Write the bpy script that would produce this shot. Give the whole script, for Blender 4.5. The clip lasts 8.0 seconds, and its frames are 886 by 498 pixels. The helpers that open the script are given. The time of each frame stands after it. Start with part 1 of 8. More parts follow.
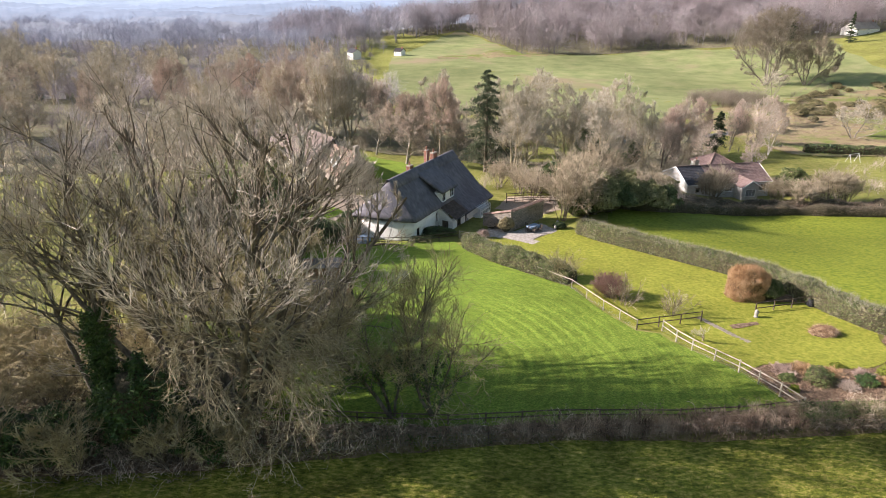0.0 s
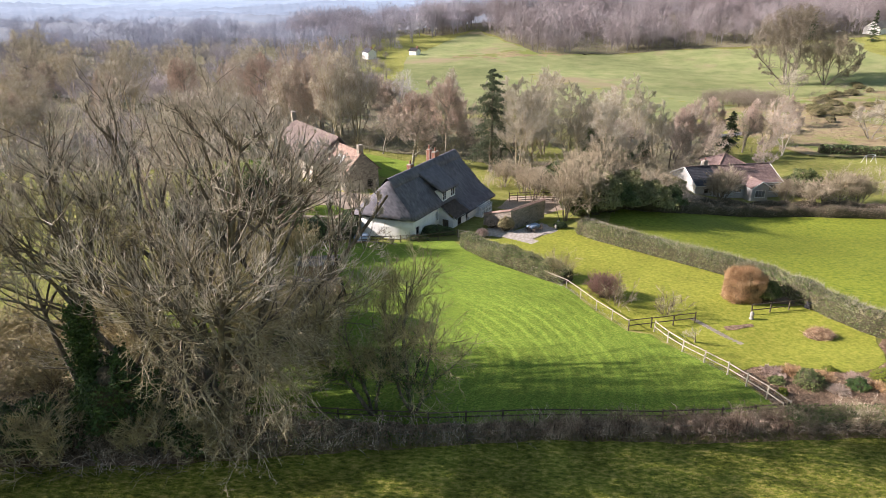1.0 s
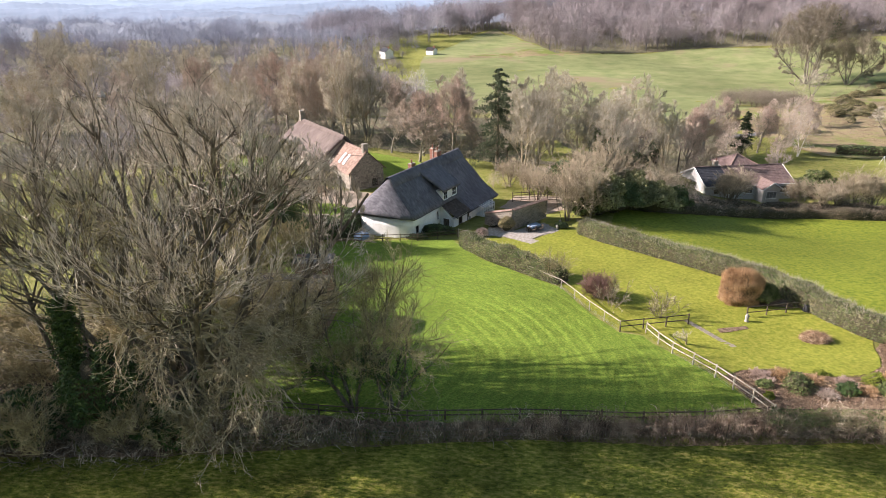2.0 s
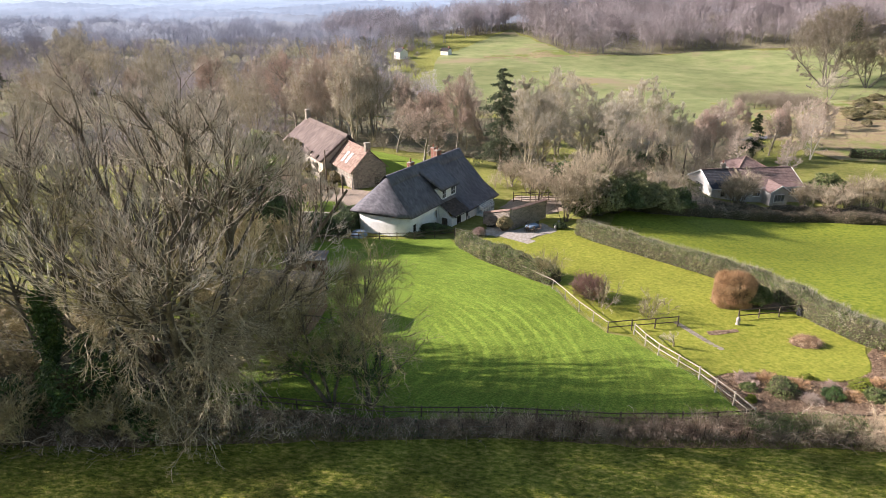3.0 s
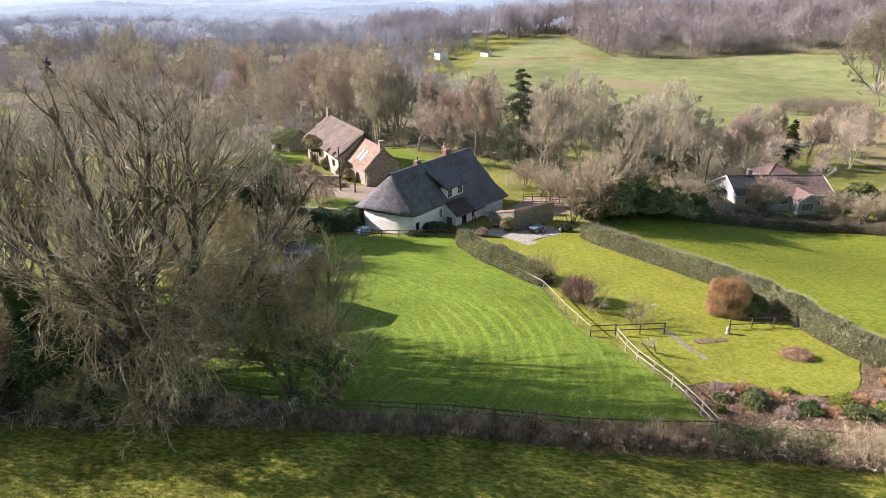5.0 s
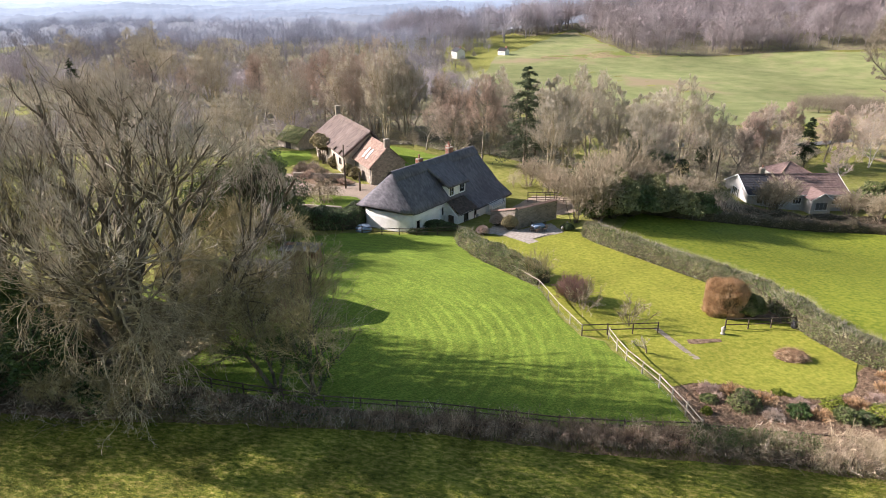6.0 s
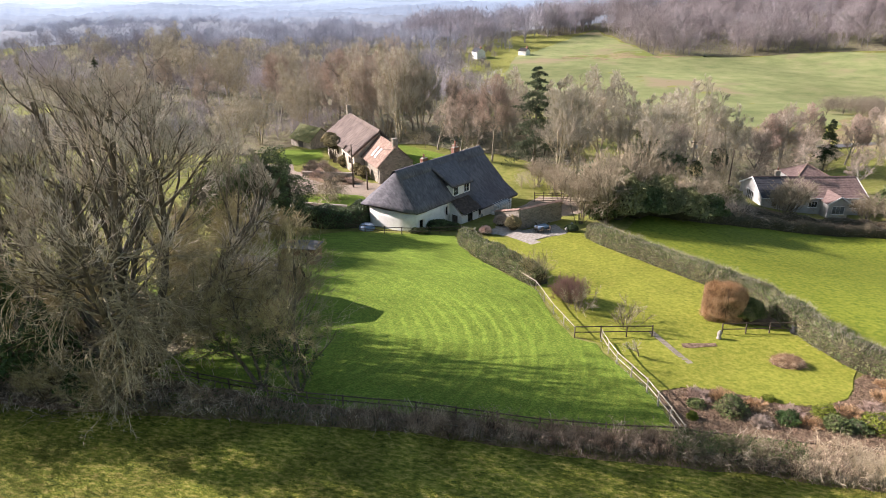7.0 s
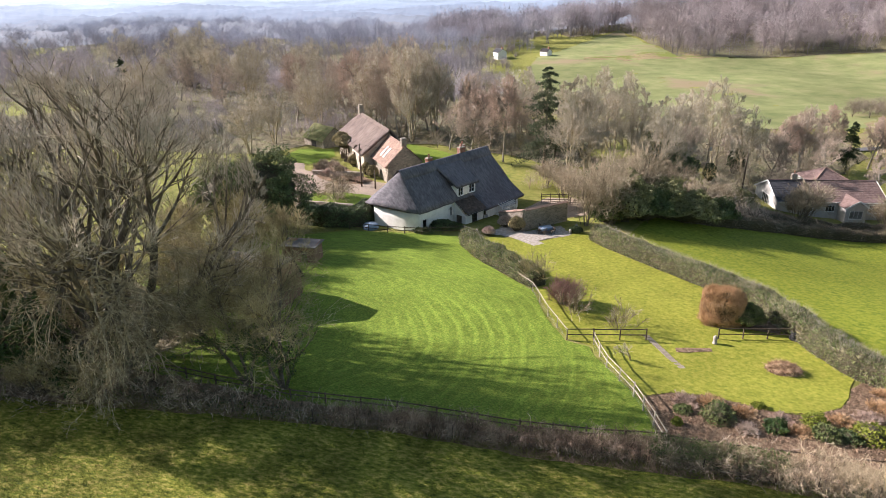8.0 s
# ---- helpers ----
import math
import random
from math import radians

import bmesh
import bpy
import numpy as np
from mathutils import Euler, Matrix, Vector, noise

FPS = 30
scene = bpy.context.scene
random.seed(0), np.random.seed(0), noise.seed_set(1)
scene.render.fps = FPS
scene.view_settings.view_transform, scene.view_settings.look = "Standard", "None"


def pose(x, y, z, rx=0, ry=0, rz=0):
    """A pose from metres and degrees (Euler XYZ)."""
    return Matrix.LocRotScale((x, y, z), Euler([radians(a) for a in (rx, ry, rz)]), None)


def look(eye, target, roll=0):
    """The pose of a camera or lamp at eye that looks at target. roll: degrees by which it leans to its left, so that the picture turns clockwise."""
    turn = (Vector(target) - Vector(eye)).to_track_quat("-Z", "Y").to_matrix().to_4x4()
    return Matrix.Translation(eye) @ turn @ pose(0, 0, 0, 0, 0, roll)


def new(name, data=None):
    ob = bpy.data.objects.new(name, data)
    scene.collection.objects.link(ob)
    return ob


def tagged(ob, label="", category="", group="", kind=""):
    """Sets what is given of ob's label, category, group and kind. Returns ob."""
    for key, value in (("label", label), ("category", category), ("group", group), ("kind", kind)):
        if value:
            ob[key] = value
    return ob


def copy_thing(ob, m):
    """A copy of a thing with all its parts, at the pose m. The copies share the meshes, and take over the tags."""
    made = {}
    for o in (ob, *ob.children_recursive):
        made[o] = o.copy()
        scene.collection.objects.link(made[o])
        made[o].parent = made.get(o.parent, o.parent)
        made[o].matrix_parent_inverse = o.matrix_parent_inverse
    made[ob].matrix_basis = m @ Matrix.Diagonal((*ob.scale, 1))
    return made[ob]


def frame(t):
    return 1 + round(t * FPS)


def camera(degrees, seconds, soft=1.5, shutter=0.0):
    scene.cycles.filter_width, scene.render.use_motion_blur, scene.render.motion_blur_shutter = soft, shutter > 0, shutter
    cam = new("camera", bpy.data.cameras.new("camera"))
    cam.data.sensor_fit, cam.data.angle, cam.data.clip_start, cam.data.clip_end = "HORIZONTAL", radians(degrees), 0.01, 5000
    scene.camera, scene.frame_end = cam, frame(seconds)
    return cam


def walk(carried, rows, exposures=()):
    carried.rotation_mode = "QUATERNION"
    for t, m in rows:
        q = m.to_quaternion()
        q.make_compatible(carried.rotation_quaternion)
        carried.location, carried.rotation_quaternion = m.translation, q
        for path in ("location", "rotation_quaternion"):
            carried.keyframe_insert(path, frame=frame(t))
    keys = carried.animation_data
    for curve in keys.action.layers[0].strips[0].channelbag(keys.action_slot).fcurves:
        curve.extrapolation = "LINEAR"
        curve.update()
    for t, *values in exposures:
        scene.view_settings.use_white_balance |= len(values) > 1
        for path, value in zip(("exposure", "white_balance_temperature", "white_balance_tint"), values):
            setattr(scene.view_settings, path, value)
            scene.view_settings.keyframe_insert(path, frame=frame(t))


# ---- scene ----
cam = camera(70.5, 8.0, soft=0.45)
PATH = [
    (0, (0.542, 1.031, 26.347), (0.519, 2.873, 25.569), 0.2),
    (0.5, (1.708, 1.032, 26.315), (1.658, 2.873, 25.536), 0.1),
    (1, (2.915, 1.007, 26.283), (2.838, 2.847, 25.504), 0.0),
    (1.5, (4.159, 0.992, 26.298), (4.055, 2.831, 25.519), -0.1),
    (2.8, (7.51, 1.178, 26.084), (7.329, 3.01, 25.302), -0.2),
    (3, (7.974, 1.116, 26.059), (7.787, 2.949, 25.281), -0.1),
    (3.5, (9.297, 1.171, 25.972), (9.08, 3.001, 25.194), -0.2),
    (4, (10.626, 1.299, 25.886), (10.377, 3.124, 25.108), -0.2),
    (4.5, (11.917, 1.488, 25.803), (11.634, 3.309, 25.025), -0.3),
    (4.7, (12.445, 1.568, 25.782), (12.147, 3.388, 25.01), -0.0),
    (5.8, (15.243, 2.193, 25.569), (14.875, 3.999, 24.791), -0.5),
    (6, (15.747, 2.286, 25.545), (15.366, 4.09, 24.769), -0.4),
    (6.5, (16.966, 2.579, 25.474), (16.552, 4.376, 24.699), -0.5),
    (7, (18.198, 2.9, 25.431), (17.75, 4.689, 24.656), -0.5),
    (7.5, (19.439, 3.247, 25.362), (18.956, 5.027, 24.589), -0.6),
    (8, (20.682, 3.635, 25.324), (20.165, 5.406, 24.551), -0.6),
]
walk(cam, [(t, look(eye, target, roll)) for t, eye, target, roll in PATH])

# ------------------------------------------------------------------ daylight
SUN_UP, SUN_FROM = 27.0, 271.5  # degrees above the horizon; compass bearing, clockwise from +y
scene.view_settings.exposure = 1.31
world = bpy.data.worlds.new("sky")
scene.world = world
world.use_nodes = True
sky = world.node_tree.nodes.new("ShaderNodeTexSky")
sky.sky_type, sky.sun_disc = "NISHITA", False
sky.sun_elevation, sky.sun_rotation = radians(SUN_UP), radians(SUN_FROM)
sky.air_density, sky.dust_density = 1.3, 1.5
world.node_tree.links.new(sky.outputs[0], world.node_tree.nodes["Background"].inputs[0])
world.node_tree.nodes["Background"].inputs[1].default_value = 0.064
sun = new("sun", bpy.data.lights.new("sun", "SUN"))
sun.data.energy, sun.data.angle, sun.data.color = 5.0, radians(0.55), (1.0, 0.885, 0.895)
sx, sy = math.sin(radians(SUN_FROM)), math.cos(radians(SUN_FROM))
sun.matrix_world = look((sx * 100, sy * 100, 100 * math.tan(radians(SUN_UP))), (0, 0, 0))

# ------------------------------------------------------------------ materials
def surface(name, colours, scale=2.0, rough=0.85, bump=0.3, bump_scale=20.0, stretch=(1, 1, 1), large=0.12, patch=0.25,
            metal=0.0, island=0.0, each=0.0, detail=6.0, spec=0.25, tight=0.2):
    """A worn natural surface: grain from a fine noise, slow variation from a large one, and a fine relief."""
    m = bpy.data.materials.new(name)
    m.use_nodes = True
    nt, b = m.node_tree, m.node_tree.nodes["Principled BSDF"]
    add, link = nt.nodes.new, nt.links.new
    co, mp = add("ShaderNodeTexCoord"), add("ShaderNodeMapping")
    mp.inputs["Scale"].default_value = stretch
    link(co.outputs["Object"], mp.inputs[0])
    n1 = add("ShaderNodeTexNoise")
    n1.inputs["Scale"].default_value, n1.inputs["Detail"].default_value, n1.inputs["Roughness"].default_value = scale, detail, 0.65
    link(mp.outputs[0], n1.inputs[0])
    ramp = add("ShaderNodeValToRGB")
    e = ramp.color_ramp.elements
    for i, c in enumerate(colours):
        at = 0.5 - tight + 2 * tight * i / max(1, len(colours) - 1)
        if i < 2:
            e[i].position, e[i].color = at, (*c, 1)
        else:
            e.new(at).color = (*c, 1)
    link(n1.outputs[0], ramp.inputs[0])
    n2 = add("ShaderNodeTexNoise")
    n2.inputs["Scale"].default_value, n2.inputs["Detail"].default_value = large, 3.0
    link(co.outputs["Object"], n2.inputs[0])
    span = add("ShaderNodeMapRange")
    span.inputs[1].default_value, span.inputs[2].default_value = 0.3, 0.7
    span.inputs[3].default_value, span.inputs[4].default_value = 1 - patch, 1 + patch
    link(n2.outputs[0], span.inputs[0])
    value = span.outputs[0]
    if island or each:
        src = add("ShaderNodeNewGeometry").outputs["Random Per Island"] if island else add("ShaderNodeObjectInfo").outputs["Random"]
        amount = island or each
        r = add("ShaderNodeMapRange")
        r.inputs[3].default_value, r.inputs[4].default_value = 1 - amount, 1 + amount
        link(src, r.inputs[0])
        mul = add("ShaderNodeMath")
        mul.operation = "MULTIPLY"
        link(value, mul.inputs[0]), link(r.outputs[0], mul.inputs[1])
        value = mul.outputs[0]
    hsv = add("ShaderNodeHueSaturation")
    link(ramp.outputs[0], hsv.inputs["Color"]), link(value, hsv.inputs["Value"])
    link(hsv.outputs[0], b.inputs["Base Color"])
    b.inputs["Roughness"].default_value, b.inputs["Metallic"].default_value = rough, metal
    b.inputs["Specular IOR Level"].default_value = spec
    if bump:
        n3, bp = add("ShaderNodeTexNoise"), add("ShaderNodeBump")
        n3.inputs["Scale"].default_value, n3.inputs["Detail"].default_value = bump_scale, 4.0
        link(mp.outputs[0], n3.inputs[0]), link(n3.outputs[0], bp.inputs["Height"])
        bp.inputs["Strength"].default_value, bp.inputs["Distance"].default_value = bump, 0.5 / bump_scale * 4
        link(bp.outputs[0], b.inputs["Normal"])
    return m


def mown(m, centre, spacing, amount, strong=1.0):
    """Adds to a grass material the lighter and darker bands that a mower leaves, in arcs about a centre."""
    nt = m.node_tree
    add, link = nt.nodes.new, nt.links.new
    b = nt.nodes["Principled BSDF"]
    co, dist, wob = add("ShaderNodeTexCoord"), add("ShaderNodeVectorMath"), add("ShaderNodeTexNoise")
    dist.operation, dist.inputs[1].default_value = "DISTANCE", (*centre, -3.0)
    link(co.outputs["Object"], dist.inputs[0])
    wob.inputs["Scale"].default_value = 0.16
    link(co.outputs["Object"], wob.inputs[0])
    shift = add("ShaderNodeMath")
    shift.operation, shift.inputs[1].default_value = "MULTIPLY_ADD", 1.6
    link(wob.outputs[0], shift.inputs[0]), link(dist.outputs["Value"], shift.inputs[2])
    s = add("ShaderNodeMath")
    s.operation, s.inputs[1].default_value = "MULTIPLY", 2 * math.pi / spacing
    link(shift.outputs[0], s.inputs[0])
    sn = add("ShaderNodeMath")
    sn.operation = "SINE"
    link(s.outputs[0], sn.inputs[0])
    brk = add("ShaderNodeTexNoise")
    brk.inputs["Scale"].default_value, brk.inputs["Detail"].default_value = 0.2, 8.0
    link(co.outputs["Object"], brk.inputs[0])
    amp = add("ShaderNodeMapRange")
    amp.inputs[1].default_value, amp.inputs[2].default_value, amp.inputs[3].default_value, amp.inputs[4].default_value = 0.40, 0.60, 0.1, amount
    link(brk.outputs[0], amp.inputs[0])
    near, fade, some = add("ShaderNodeVectorMath"), add("ShaderNodeMapRange"), add("ShaderNodeMath")
    near.operation, near.inputs[1].default_value = "DISTANCE", (centre[0] + 19.0, centre[1] + 3.5, -2.5)
    link(co.outputs["Object"], near.inputs[0]), link(near.outputs["Value"], fade.inputs[0])
    fade.inputs[1].default_value, fade.inputs[2].default_value, fade.inputs[3].default_value, fade.inputs[4].default_value = 4.0, 13.0, 1.0, 0.25
    some.operation = "MULTIPLY"
    link(amp.outputs[0], some.inputs[0]), link(fade.outputs[0], some.inputs[1])
    amp = some
    sharp = add("ShaderNodeMapRange")
    sharp.inputs[1].default_value, sharp.inputs[2].default_value, sharp.inputs[3].default_value, sharp.inputs[4].default_value = 0.1, 1.0, -0.25, 1.0
    link(sn.outputs[0], sharp.inputs[0])
    v = add("ShaderNodeMath")
    v.operation = "MULTIPLY_ADD"
    v.inputs[2].default_value = strong
    link(sharp.outputs[0], v.inputs[0]), link(amp.outputs[0], v.inputs[1])
    # grass combed along the arcs: noise stretched round the centre
    cut_, swing, comb, ray, tex = add("ShaderNodeSeparateXYZ"), add("ShaderNodeMath"), add("ShaderNodeCombineXYZ"), add("ShaderNodeVectorMath"), add("ShaderNodeTexNoise")
    ray.operation, ray.inputs[1].default_value = "SUBTRACT", (*centre, 0)
    link(co.outputs["Object"], ray.inputs[0]), link(ray.outputs[0], cut_.inputs[0])
    swing.operation = "ARCTAN2"
    link(cut_.outputs[1], swing.inputs[0]), link(cut_.outputs[0], swing.inputs[1])
    link(dist.outputs["Value"], comb.inputs[0])
    arc = add("ShaderNodeMath")
    arc.operation, arc.inputs[1].default_value = "MULTIPLY", 7.0
    link(swing.outputs[0], arc.inputs[0]), link(arc.outputs[0], comb.inputs[1])
    tex.inputs["Scale"].default_value, tex.inputs["Detail"].default_value, tex.inputs["Roughness"].default_value = 2.0, 7.0, 0.7
    link(comb.outputs[0], tex.inputs[0])
    lay = add("ShaderNodeMapRange")
    lay.inputs[1].default_value, lay.inputs[2].default_value, lay.inputs[3].default_value, lay.inputs[4].default_value = 0.3, 0.7, -0.30, 0.30
    link(tex.outputs[0], lay.inputs[0])
    both = add("ShaderNodeMath")
    both.operation = "ADD"
    link(v.outputs[0], both.inputs[0]), link(lay.outputs[0], both.inputs[1])
    v = both
    hsv = add("ShaderNodeHueSaturation")
    link(b.inputs["Base Color"].links[0].from_socket, hsv.inputs["Color"])
    link(v.outputs[0], hsv.inputs["Value"])
    link(hsv.outputs[0], b.inputs["Base Color"])
    return m


def blotched(m, colour, scale, low, high):
    """Adds ragged patches of another growth to a ground material."""
    nt = m.node_tree
    add, link = nt.nodes.new, nt.links.new
    b = nt.nodes["Principled BSDF"]
    co, n, r, mix = add("ShaderNodeTexCoord"), add("ShaderNodeTexNoise"), add("ShaderNodeMapRange"), add("ShaderNodeMix")
    n.inputs["Scale"].default_value, n.inputs["Detail"].default_value, n.inputs["Roughness"].default_value = scale, 9.0, 0.65
    link(co.outputs["Object"], n.inputs[0])
    r.inputs[1].default_value, r.inputs[2].default_value = low, high
    link(n.outputs[0], r.inputs[0])
    mix.data_type = "RGBA"
    link(r.outputs[0], mix.inputs[0]), link(b.inputs["Base Color"].links[0].from_socket, mix.inputs[6])
    mix.inputs[7].default_value = (*colour, 1)
    link(mix.outputs[2], b.inputs["Base Color"])
    return m


def plain(name, colour, rough=0.6, metal=0.0):
    return surface(name, [tuple(0.85 * c for c in colour), colour], scale=9, rough=rough, bump=0.08, bump_scale=40, patch=0.08, metal=metal)


def glazing(name, tint=(0.75, 0.8, 0.82)):
    m = bpy.data.materials.new(name)
    m.use_nodes = True
    b = m.node_tree.nodes["Principled BSDF"]
    b.inputs["Base Color"].default_value = (*tint, 1)
    b.inputs["Transmission Weight"].default_value, b.inputs["Roughness"].default_value, b.inputs["IOR"].default_value = 1.0, 0.03, 1.45
    return m


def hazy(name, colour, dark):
    """Woods and hills so far off that haze hides them: the haze is painted in as a glowing colour."""
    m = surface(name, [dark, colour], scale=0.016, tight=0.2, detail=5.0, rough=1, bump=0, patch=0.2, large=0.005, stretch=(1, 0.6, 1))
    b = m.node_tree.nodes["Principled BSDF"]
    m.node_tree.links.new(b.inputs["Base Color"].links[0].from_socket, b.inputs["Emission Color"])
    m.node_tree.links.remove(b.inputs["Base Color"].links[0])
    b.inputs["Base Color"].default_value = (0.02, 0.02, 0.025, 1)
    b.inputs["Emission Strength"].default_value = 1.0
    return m


